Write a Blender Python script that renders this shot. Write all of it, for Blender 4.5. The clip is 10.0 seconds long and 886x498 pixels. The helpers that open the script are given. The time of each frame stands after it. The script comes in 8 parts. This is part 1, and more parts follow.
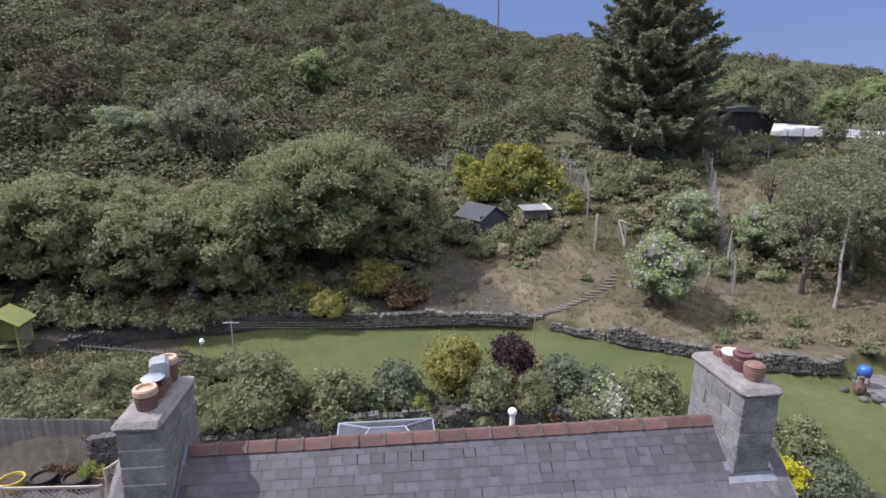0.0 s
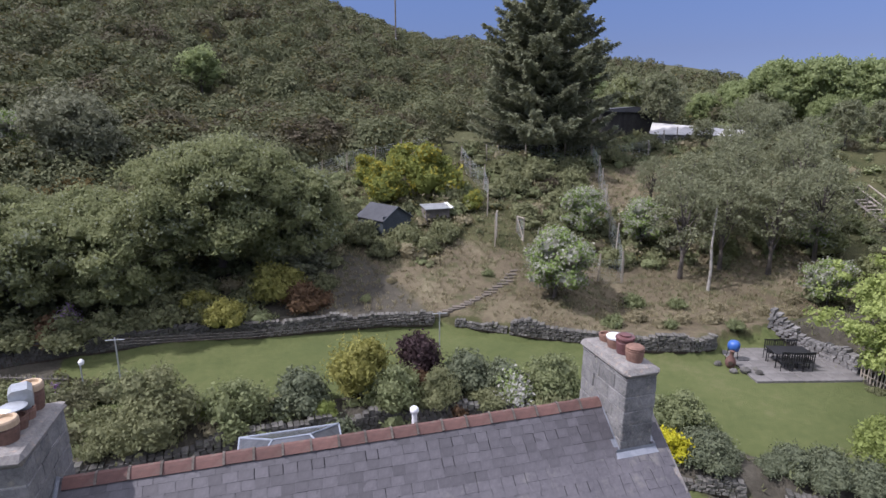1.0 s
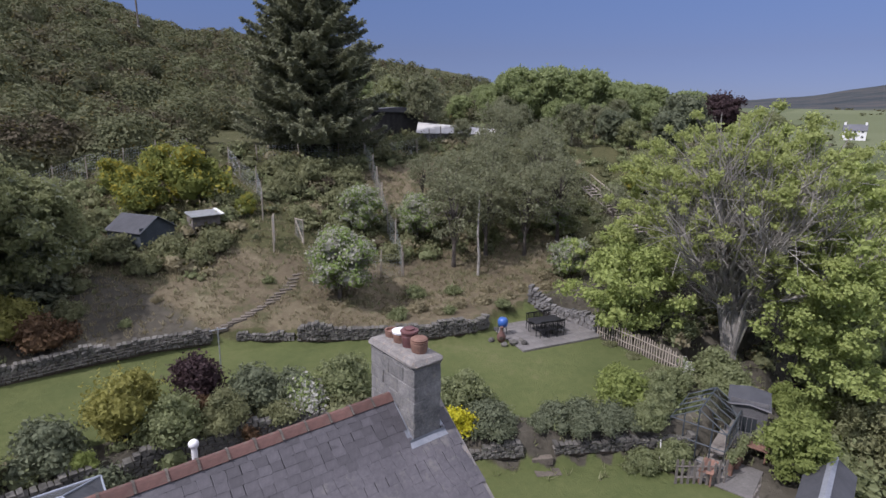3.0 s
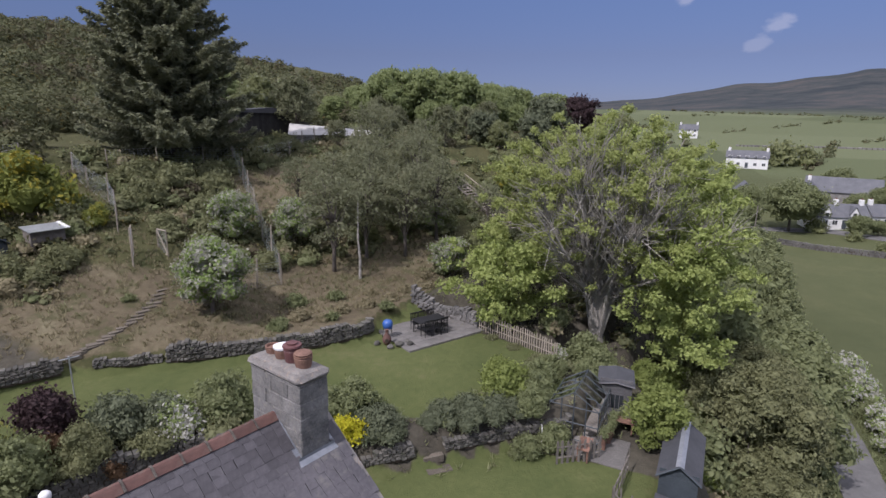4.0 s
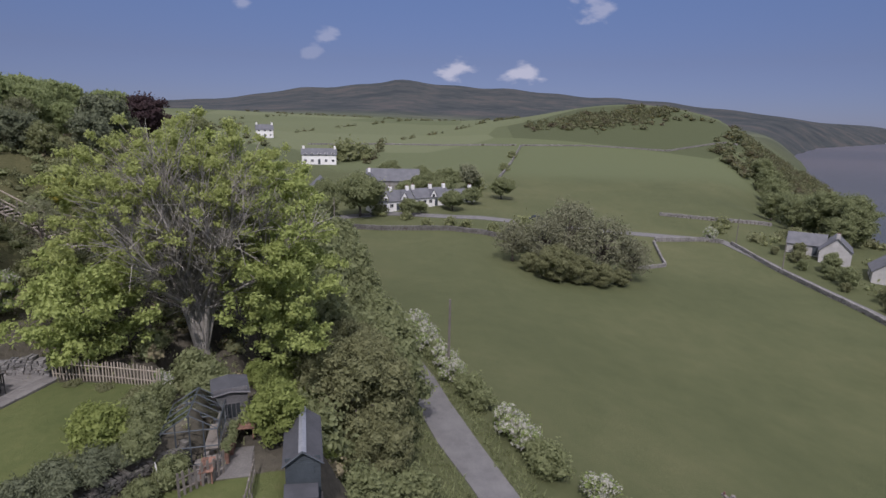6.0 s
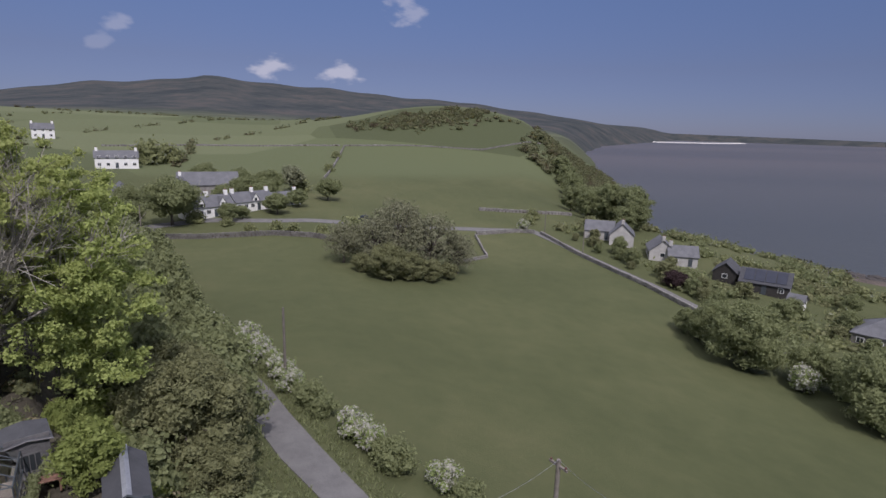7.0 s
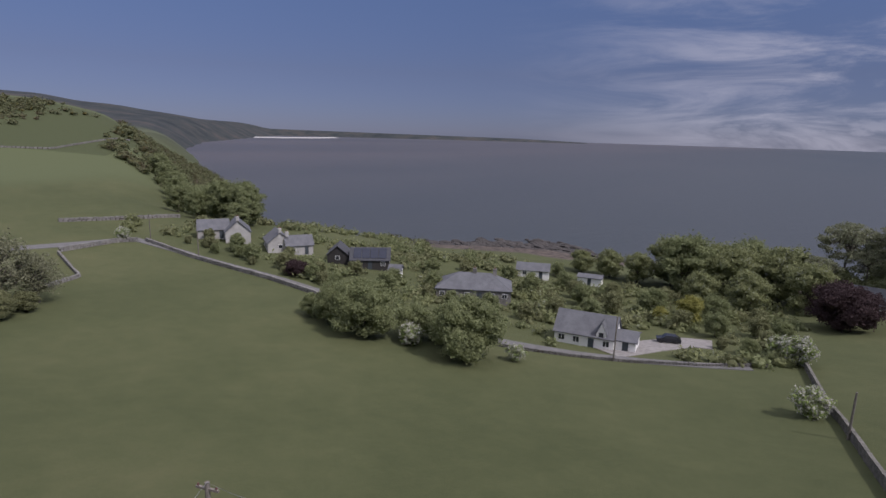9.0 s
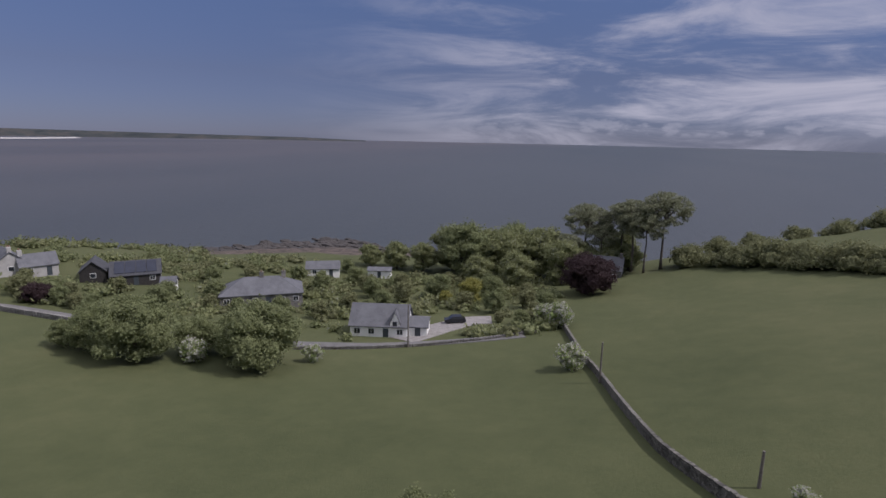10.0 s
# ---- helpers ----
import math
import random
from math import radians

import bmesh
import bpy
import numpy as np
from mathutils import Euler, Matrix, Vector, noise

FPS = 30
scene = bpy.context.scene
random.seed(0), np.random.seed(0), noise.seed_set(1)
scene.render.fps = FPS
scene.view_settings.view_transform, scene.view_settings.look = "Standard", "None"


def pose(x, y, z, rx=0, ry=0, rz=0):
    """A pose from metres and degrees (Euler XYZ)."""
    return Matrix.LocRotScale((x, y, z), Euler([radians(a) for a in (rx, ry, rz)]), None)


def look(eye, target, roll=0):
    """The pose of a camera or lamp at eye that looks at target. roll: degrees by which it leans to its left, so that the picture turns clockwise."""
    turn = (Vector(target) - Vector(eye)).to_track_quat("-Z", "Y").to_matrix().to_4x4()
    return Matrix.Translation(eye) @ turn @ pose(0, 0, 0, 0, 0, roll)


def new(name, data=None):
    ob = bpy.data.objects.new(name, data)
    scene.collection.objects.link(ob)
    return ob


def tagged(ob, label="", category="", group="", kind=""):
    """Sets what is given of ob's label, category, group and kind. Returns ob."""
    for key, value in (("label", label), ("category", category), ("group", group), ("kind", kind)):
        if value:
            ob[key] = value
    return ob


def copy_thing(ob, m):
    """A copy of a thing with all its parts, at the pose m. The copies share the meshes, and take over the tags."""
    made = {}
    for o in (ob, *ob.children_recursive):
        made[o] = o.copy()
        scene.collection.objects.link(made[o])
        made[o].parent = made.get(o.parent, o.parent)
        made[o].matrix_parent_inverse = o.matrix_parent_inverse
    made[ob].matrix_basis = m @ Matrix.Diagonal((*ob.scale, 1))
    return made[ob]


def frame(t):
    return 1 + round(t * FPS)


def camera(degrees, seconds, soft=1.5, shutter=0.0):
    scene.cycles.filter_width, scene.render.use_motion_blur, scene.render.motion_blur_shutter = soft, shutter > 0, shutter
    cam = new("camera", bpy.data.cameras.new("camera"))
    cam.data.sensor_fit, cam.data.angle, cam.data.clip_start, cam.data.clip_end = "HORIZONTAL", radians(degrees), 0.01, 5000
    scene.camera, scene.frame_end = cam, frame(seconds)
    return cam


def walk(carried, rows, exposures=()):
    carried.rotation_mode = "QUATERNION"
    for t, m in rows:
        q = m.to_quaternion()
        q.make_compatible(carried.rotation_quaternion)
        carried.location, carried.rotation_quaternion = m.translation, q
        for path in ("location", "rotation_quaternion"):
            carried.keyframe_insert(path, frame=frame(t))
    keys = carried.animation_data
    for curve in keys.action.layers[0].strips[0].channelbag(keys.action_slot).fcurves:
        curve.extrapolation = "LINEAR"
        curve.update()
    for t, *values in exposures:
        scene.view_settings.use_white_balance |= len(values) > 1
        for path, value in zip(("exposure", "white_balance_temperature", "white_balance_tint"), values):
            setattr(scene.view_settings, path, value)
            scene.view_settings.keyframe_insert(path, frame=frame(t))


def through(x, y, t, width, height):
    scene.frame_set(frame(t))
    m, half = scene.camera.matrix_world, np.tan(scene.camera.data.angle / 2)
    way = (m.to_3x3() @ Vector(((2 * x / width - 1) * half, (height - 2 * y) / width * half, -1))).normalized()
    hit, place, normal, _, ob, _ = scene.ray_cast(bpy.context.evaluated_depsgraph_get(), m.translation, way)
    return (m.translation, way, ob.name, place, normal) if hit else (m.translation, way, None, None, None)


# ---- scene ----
cam = camera(77.08, 10.0, soft=1.5)
PATH = [
    (0.0, pose(0.000, 0.000, 13.001, 76.25, -0.04, 0.00)),
    (0.5, pose(0.077, -0.044, 12.987, 76.25, -0.10, -4.54)),
    (1.0, pose(0.212, -0.019, 13.003, 76.26, -0.12, -9.79)),
    (1.5, pose(0.298, 0.016, 13.008, 76.26, -0.34, -15.71)),
    (2.0, pose(0.318, 0.080, 12.963, 76.29, -0.50, -21.57)),
    (2.5, pose(0.324, 0.088, 12.982, 76.29, -0.59, -27.12)),
    (4.0, pose(0.359, 0.192, 13.133, 76.48, -0.74, -44.98)),
    (4.5, pose(0.381, 0.105, 13.163, 76.61, -0.88, -53.66)),
    (5.0, pose(0.387, 0.017, 13.203, 76.78, -1.02, -63.91)),
    (5.5, pose(0.408, -0.043, 13.254, 76.98, -1.09, -75.50)),
    (7.0, pose(0.200, 0.242, 13.505, 77.60, -1.52, -103.52)),
    (7.5, pose(0.254, 0.313, 13.563, 77.73, -1.52, -112.62)),
    (8.0, pose(0.460, 0.246, 13.525, 77.85, -1.57, -121.73)),
    (8.5, pose(0.645, 0.077, 13.424, 78.00, -1.48, -132.00)),
    (9.0, pose(0.851, -0.037, 13.284, 78.21, -1.53, -142.23)),
    (9.5, pose(0.942, -0.097, 13.030, 78.40, -1.47, -152.91)),
    (10.0, pose(0.993, -0.190, 12.872, 78.55, -1.18, -164.30)),
]
walk(cam, PATH, [(0.0, 1.05, 5850, 22), (1.0, 0.94, 5850, 22), (2.5, 0.70, 5900, 22), (4.5, 0.45, 6050, 22), (7.5, 0.22, 6120, 22), (10.0, 0.12, 6120, 22)])

# ---- light: clear afternoon, sun from the sea's right-hand end ----
SUN_AZ, SUN_UP = 268.0, 51.0
world = bpy.data.worlds.new("world")
scene.world = world
world.use_nodes = True
wn, wl = world.node_tree.nodes, world.node_tree.links
sky = wn.new("ShaderNodeTexSky")
sky.sky_type = "NISHITA"
sky.sun_disc = False
sky.sun_elevation, sky.sun_rotation = radians(SUN_UP), radians(SUN_AZ)
sky.air_density, sky.dust_density, sky.ozone_density = 1.0, 0.0, 4.0
back = wn["Background"]
back.inputs["Strength"].default_value = 0.11
# thin high cloud towards the sea and a few puffs over the far hills
tc = wn.new("ShaderNodeTexCoord")
sep = wn.new("ShaderNodeSeparateXYZ")
wl.new(tc.outputs["Generated"], sep.inputs[0])


def wmath(op, a, b=None, clamp=False):
    n = wn.new("ShaderNodeMath")
    n.operation, n.use_clamp = op, clamp
    for i, v in enumerate((a, b)):
        if v is None:
            continue
        if isinstance(v, (int, float)):
            n.inputs[i].default_value = v
        else:
            wl.new(v, n.inputs[i])
    return n.outputs[0]


def wband(v, a, b):
    n = wn.new("ShaderNodeMapRange")
    n.interpolation_type = "SMOOTHSTEP"
    wl.new(v, n.inputs[0])
    n.inputs[1].default_value, n.inputs[2].default_value = a, b
    return n.outputs[0]


mp = wn.new("ShaderNodeMapping")
mp.inputs["Scale"].default_value = (1.6, 1.6, 9.0)
mp.inputs["Rotation"].default_value = (0.12, -0.05, 0.4)
wl.new(tc.outputs["Generated"], mp.inputs[0])
cirrus = wn.new("ShaderNodeTexNoise")
cirrus.inputs["Scale"].default_value, cirrus.inputs["Detail"].default_value = 2.2, 9
cirrus.inputs["Roughness"].default_value, cirrus.inputs["Distortion"].default_value = 0.62, 0.6
wl.new(mp.outputs[0], cirrus.inputs["Vector"])
west = wband(wmath("ADD", wmath("MULTIPLY", sep.outputs[0], -1.0), wmath("MULTIPLY", sep.outputs[1], -0.35)), -0.28, 0.42)
veil = wmath("MULTIPLY", wband(cirrus.outputs[0], 0.38, 0.72), west)
veil = wmath("MULTIPLY", veil, wband(sep.outputs[2], 0.42, 0.10))
veil = wmath("MULTIPLY", veil, 0.85)
puff = wn.new("ShaderNodeTexNoise")
puff.inputs["Scale"].default_value, puff.inputs["Detail"].default_value = 26.0, 7
mp2 = wn.new("ShaderNodeMapping")
mp2.inputs["Scale"].default_value = (1, 1, 2.2)
wl.new(tc.outputs["Generated"], mp2.inputs[0])
wl.new(mp2.outputs[0], puff.inputs["Vector"])


def cloud(az, up, wide, high):
    """A cloud round a bearing: how near a direction lies to it, 0 to 1."""
    x, y, z = math.sin(radians(az)), math.cos(radians(az)), math.tan(radians(up))
    side = wmath("ADD", wmath("MULTIPLY", sep.outputs[0], y), wmath("MULTIPLY", sep.outputs[1], -x))
    ahead = wmath("ADD", wmath("MULTIPLY", sep.outputs[0], x), wmath("MULTIPLY", sep.outputs[1], y))
    a = wmath("DIVIDE", side, wide)
    b = wmath("DIVIDE", wmath("SUBTRACT", sep.outputs[2], z), high)
    d = wmath("SQRT", wmath("ADD", wmath("MULTIPLY", a, a), wmath("MULTIPLY", b, b)))
    return wmath("MULTIPLY", wmath("SUBTRACT", 1.0, d, True), wband(ahead, 0.0, 0.2))


total = veil
for az, up, wide, high, much in ((86.8, 5.0, 0.046, 0.026, 0.75), (93.3, 4.8, 0.055, 0.024, 0.75), (99.6, 10.4, 0.050, 0.032, 0.42),
                                 (74.5, 7.7, 0.028, 0.020, 0.32), (72.8, 6.3, 0.03, 0.02, 0.22), (67.0, 10.0, 0.02, 0.014, 0.32)):
    c = wmath("MULTIPLY", wband(wmath("ADD", wmath("MULTIPLY", cloud(az, up, wide, high), 0.75), wmath("MULTIPLY", puff.outputs[0], 1.5)), 0.95, 1.35), much)
    c = wmath("MULTIPLY", c, wband(cloud(az, up, wide, high), 0.0, 0.15))
    total = wmath("MAXIMUM", total, c)
# a low bank of cloud along the sea's horizon
low = wmath("MULTIPLY", wband(sep.outputs[2], 0.0, 0.016), wband(sep.outputs[2], 0.055, 0.02))
low = wmath("MULTIPLY", wmath("MULTIPLY", low, wband(puff.outputs[0], 0.42, 0.62)), wmath("MULTIPLY", west, 0.4))
total = wmath("MAXIMUM", total, low)
mixc = wn.new("ShaderNodeMixRGB")
wl.new(total, mixc.inputs[0])
# colour grade on the sky: dimmed and bluer low down, raised overhead as fill
grade = wn.new("ShaderNodeValToRGB")
el = grade.color_ramp.elements
for k, (at, c) in zip((el[0], el[1], el.new(0.5), el.new(0.2), el.new(0.3)),
                      ((0.0, (0.165, 0.20, 0.35)), (1.0, (1.6, 1.5, 1.3)), (0.45, (1.2, 1.1, 1.0)), (0.10, (0.285, 0.26, 0.33)), (0.24, (0.44, 0.41, 0.46)))):
    k.position, k.color = at, (*c, 1)
wl.new(sep.outputs[2], grade.inputs[0])
tint = wn.new("ShaderNodeMixRGB")
tint.blend_type = "MULTIPLY"
tint.inputs[0].default_value = 1.0
wl.new(sky.outputs[0], tint.inputs[1])
wl.new(grade.outputs[0], tint.inputs[2])
wl.new(tint.outputs[0], mixc.inputs[1])
mixc.inputs[2].default_value = (4.0, 4.05, 4.4, 1)
# sheet of cloud added overhead, out of view, as fill light for the shade
sheet = wn.new("ShaderNodeMixRGB")
wl.new(wmath("MULTIPLY", wmath("MULTIPLY", wband(sep.outputs[2], 0.27, 0.62), 0.9), wband(cirrus.outputs[0], 0.05, 0.55)), sheet.inputs[0])
wl.new(mixc.outputs[0], sheet.inputs[1])
sheet.inputs[2].default_value = (7.4, 7.4, 7.6, 1)
wl.new(sheet.outputs[0], back.inputs["Color"])

sun = new("sun", bpy.data.lights.new("sun", "SUN"))
sun.data.energy, sun.data.angle, sun.data.color = 2.65, radians(0.6), (1.0, 0.95, 0.87)
sun_from = Vector((math.sin(radians(SUN_AZ)) * math.cos(radians(SUN_UP)), math.cos(radians(SUN_AZ)) * math.cos(radians(SUN_UP)), math.sin(radians(SUN_UP))))
sun.matrix_world = look(sun_from * 100, (0, 0, 0))
# ---- the lie of the land: field, garden terraces, hill, far hills, shore ----
def sm(a, b, v):
    t = np.clip((v - a) / (b - a), 0.0, 1.0)
    return t * t * (3 - 2 * t)


SEA = -36.0
SKYLINE_AZ = [-60, 20, 40, 50, 56, 61, 66, 72, 78, 81, 85, 90, 97, 107, 113, 119, 128, 136, 150]
SKYLINE_UP = [1.5, 1.5, 1.4, 1.5, 1.3, 1.5, 2.0, 3.0, 3.6, 4.0, 3.8, 3.5, 3.0, 2.3, 1.6, 0.7, 0.15, 0.0, -0.6]


def lane_side(x, y):
    """Metres to the hill side of the lane's middle line."""
    bow = 5.0 * np.exp(-((x - 8) / 22.0) ** 2)
    return -(x - 26) * 0.308 + (y - 0.5) * 0.951 - bow + 2.6


def shore_y(x):
    return np.interp(x, [-4900, 60, 108, 150, 182, 217, 262, 345, 451, 640, 1160, 1720, 4900],
                     [-215, -215, -213, -190, -168, -160, -176, -216, -272, -362, -600, -960, -3800])


def lawn_front(x):
    west = 18.6 + 1.0 * np.sin(x * 0.22 + 1.0)
    east = 15.6 - 0.47 * (x - 9)
    return west + (east - west) * sm(6, 10.5, x) + 9.0 * sm(18.8, 27, x)


def lawn_back(x):
    """The wall at the back of the upper lawn."""
    return np.interp(x, [-20, -14, -8, -4, -1, 2, 4.5, 6.3, 8.2, 11, 13, 14.5, 16, 17.3, 18.6, 21, 24, 40],
                     [23.4, 26.0, 27.5, 27.2, 27.6, 27.6, 27.2, 26.6, 25.6, 24.1, 23.1, 22.5, 22.2, 22.3, 23.1, 23.3, 24.0, 27.0])


def bank_foot(x):
    return 28.2 - 2.2 * sm(-4, 8, x) * (1 - sm(8, 16, x) * 0.4) + 0.5 * np.sin(x * 0.35) - 4.5 * sm(-8, -20, x)


def ground_z(x, y):
    x, y = np.asarray(x, float), np.asarray(y, float)
    r = np.hypot(x, y)
    fall = 0.20 - 0.135 * sm(25, 150, x)
    down = np.where(y < 0, 115 * (1 - np.exp(-np.maximum(-y, 0) / 115.0)) * 1.2, 0)
    down = np.minimum(down, 125)
    field = -7.0 - 8.2 * sm(-30, 125, x) + 1.9 - fall * down + 0.235 * np.minimum(8 * np.logaddexp(0, -x / 8), 90) * sm(0, 60, -y)
    field = field + 0.062 * np.clip(x - 130, 0, 420) + 0.03 * np.clip(y, 0, 300) * sm(130, 220, x)
    field = field + 29 * np.exp(-((x - 455) / 120) ** 2 - ((y + 120) / 100) ** 2)
    field = field + 0.35 * np.sin(x * 0.045 + 1.3) * np.cos(y * 0.05) * sm(30, 70, r)
    # garden terraces, bank and hill
    lower = 0.3 + 0.02 * (y - 10)
    upper = 1.75 + 0.02 * (y - 24)
    g = lower + (upper - lower) * sm(-0.25, 0.25, y - lawn_front(x))
    d = y - bank_foot(x) + 0.42 * np.maximum(x - 20, 0)
    bank = 0.75 * sm(-0.2, 0.3, y - lawn_back(x) + 0.42 * np.maximum(x - 20, 0)) + 0.27 * np.clip(d, 0, 6) + 0.34 * np.clip(d - 6, 0, 16) + 0.05 * np.clip(d - 22, 0, 60)
    bank = bank * (1 - sm(60, 170, x - 0.55 * (y - 40)))
    u = -0.57 * x + 0.82 * y
    hill = 96 * (1 - np.exp(-np.maximum(u - 27, 0) / 250.0)) * sm(27, 60, u) * (1 - 0.34 * sm(-30, 60, x) + 0.13 * sm(22, 70, x))
    hill = hill * (1 - 0.35 * sm(300, 700, u))
    north = g + np.maximum(bank, hill) + 0.3 * np.minimum(bank, hill) * sm(0, 20, np.minimum(bank, hill))
    north = north + (0.25 * np.sin(x * 0.5) * np.sin(y * 0.45 + 1)) * sm(1, 6, d)
    east = sm(75, 190, x - 0.55 * (y - 40))
    north = north * (1 - east) + np.where(y > 0, field, north) * east
    n = sm(1.9, 7.6 + 0.7 * np.clip(x - 24.5, 0, 22), lane_side(x, y) - 0.9 * np.clip(x - 21.5, 0, 8) * sm(16, 9, y)) * sm(-75, -25, x + 30 * sm(0, 40, y) + 60 * sm(8, 30, y))
    z = field * (1 - n) + north * n
    # far hills by their outline against the sky
    az = np.degrees(np.arctan2(x, y))
    up = np.interp(az, SKYLINE_AZ, SKYLINE_UP)
    rough = 1 + 0.04 * np.sin(az * 0.9) * np.sin(az * 0.35 + 1)
    far = 13 + r * np.tan(np.radians(up * rough)) * 0.98
    k = sm(700, 2900, r)
    z = np.where(r > 700, z * (1 - k) + far * k, z)
    # shore
    out = shore_y(x) - y
    z = z + (np.minimum(z, SEA + 2.0) - z) * sm(-38 - 52 * sm(70, 100, x) * (1 - 0.25 * sm(170, 230, x)) - 22 * sm(330, 450, x), -6, out) * (1 - sm(650, 1000, x))
    z = z + (SEA - 4 - z) * np.clip((out + 5 + 0.12 * np.maximum(r - 500, 0)) / (14 + 0.12 * np.maximum(r - 500, 0)), 0, 1) ** 2
    far = np.interp(az, [116, 126, 140, 150, 158], [26, 8, -8, -18, SEA - 4])
    return np.where((r > 4250) & (az > 112), np.maximum(z, far), z)

# ---- materials ----
def material(name, build):
    m = bpy.data.materials.new(name)
    m.use_nodes = True
    nt = m.node_tree
    build(nt, nt.nodes, nt.links, nt.nodes["Principled BSDF"])
    return m


def noise_node(n, l, scale, detail=5, rough=0.6, vec=None, coord="Object"):
    t = n.new("ShaderNodeTexNoise")
    t.inputs["Scale"].default_value, t.inputs["Detail"].default_value, t.inputs["Roughness"].default_value = scale, detail, rough
    if vec is None:
        c = n.new("ShaderNodeTexCoord")
        vec = c.outputs[coord]
    l.new(vec, t.inputs["Vector"])
    return t.outputs["Fac"]


def ramp(n, l, fac, stops):
    r = n.new("ShaderNodeValToRGB")
    e = r.color_ramp.elements
    while len(e) < len(stops):
        e.new(0.5)
    for k, (p, c) in zip(e, stops):
        k.position, k.color = p, (*c, 1)
    l.new(fac, r.inputs[0])
    return r.outputs[0]


def mix(n, l, fac, a, b, how="MIX"):
    m = n.new("ShaderNodeMixRGB")
    m.blend_type = how
    for i, v in enumerate((fac, a, b)):
        if isinstance(v, (int, float)):
            m.inputs[i].default_value = v
        elif isinstance(v, tuple):
            m.inputs[i].default_value = (*v, 1)
        else:
            l.new(v, m.inputs[i])
    return m.outputs[0]


def bump(n, l, bsdf, height, strength, dist):
    b = n.new("ShaderNodeBump")
    b.inputs["Strength"].default_value, b.inputs["Distance"].default_value = strength, dist
    l.new(height, b.inputs["Height"])
    l.new(b.outputs[0], bsdf.inputs["Normal"])


def surface(name, dark, light, fine=20.0, coarse=1.5, rough=0.85, metal=0.0, relief=0.01, vary=0.0, stain=None, coord="Object"):
    """A worn solid: two colours mixed at two scales, with relief; vary: brightness by object; stain: a third colour in patches."""
    def build(nt, n, l, p):
        a, b = noise_node(n, l, fine, 6, 0.7, coord=coord), noise_node(n, l, coarse, 4, coord=coord)
        f = mix(n, l, 0.5, a, b)
        col = ramp(n, l, f, [(0.36, dark), (0.64, light)])
        if stain:
            s = noise_node(n, l, coarse * 2.7, 7, 0.7, coord=coord)
            k = ramp(n, l, s, [(0.55, (0, 0, 0)), (0.68, (1, 1, 1))])
            col = mix(n, l, k, col, stain)
        if vary:
            o = n.new("ShaderNodeObjectInfo")
            g = n.new("ShaderNodeMapRange")
            l.new(o.outputs["Random"], g.inputs[0])
            g.inputs[3].default_value, g.inputs[4].default_value = 1 - vary, 1 + vary
            h = n.new("ShaderNodeHueSaturation")
            l.new(g.outputs[0], h.inputs["Value"])
            l.new(col, h.inputs["Color"])
            col = h.outputs[0]
        l.new(col, p.inputs["Base Color"])
        p.inputs["Roughness"].default_value, p.inputs["Metallic"].default_value = rough, metal
        bump(n, l, p, a, 0.6, relief)
    return material(name, build)


def leafy(name, dark, light, accent=None, share=0.0, patch=0.5, through=0.25, bare=None):
    """Leaves: colour differs from leaf to leaf and from clump to clump; accent: flowers or dead leaves."""
    dark, light = [tuple(min(0.6, c * 2.2) for c in k) for k in (dark, light)]
    dark = tuple(0.66 * a + 0.34 * b for a, b in zip(dark, light))
    light = tuple(0.93 * c for c in light)
    bare = bare and tuple(c * 1.7 for c in bare)
    def build(nt, n, l, p):
        g = n.new("ShaderNodeNewGeometry")
        big = noise_node(n, l, patch, 3)
        f = mix(n, l, 0.55, g.outputs["Random Per Island"], big)
        col = ramp(n, l, f, [(0.2, dark), (0.8, light)])
        if bare:
            q = noise_node(n, l, patch * 0.45, 2)
            col = mix(n, l, ramp(n, l, q, [(0.5, (0, 0, 0)), (0.66, (1, 1, 1))]), col, bare)
        if accent:
            w = n.new("ShaderNodeTexWhiteNoise")
            w.noise_dimensions = "1D"
            l.new(g.outputs["Random Per Island"], w.inputs["W"])
            q = noise_node(n, l, patch * 1.3, 3)
            s = n.new("ShaderNodeMath")
            s.operation = "MULTIPLY_ADD"
            l.new(q, s.inputs[0])
            s.inputs[1].default_value, s.inputs[2].default_value = 1.6, share - 0.8
            t = n.new("ShaderNodeMath")
            t.operation = "LESS_THAN"
            l.new(w.outputs["Value"], t.inputs[0])
            l.new(s.outputs[0], t.inputs[1])
            col = mix(n, l, t.outputs[0], col, accent)
        l.new(col, p.inputs["Base Color"])
        p.inputs["Roughness"].default_value = 0.6
        p.inputs["Specular IOR Level"].default_value = 0.12
        tr = n.new("ShaderNodeBsdfTranslucent")
        l.new(col, tr.inputs["Color"])
        ms = n.new("ShaderNodeMixShader")
        ms.inputs[0].default_value = min(0.5, through * 1.3 + 0.14)
        l.new(p.outputs[0], ms.inputs[1])
        l.new(tr.outputs[0], ms.inputs[2])
        l.new(ms.outputs[0], n["Material Output"].inputs[0])
    return material(name, build)


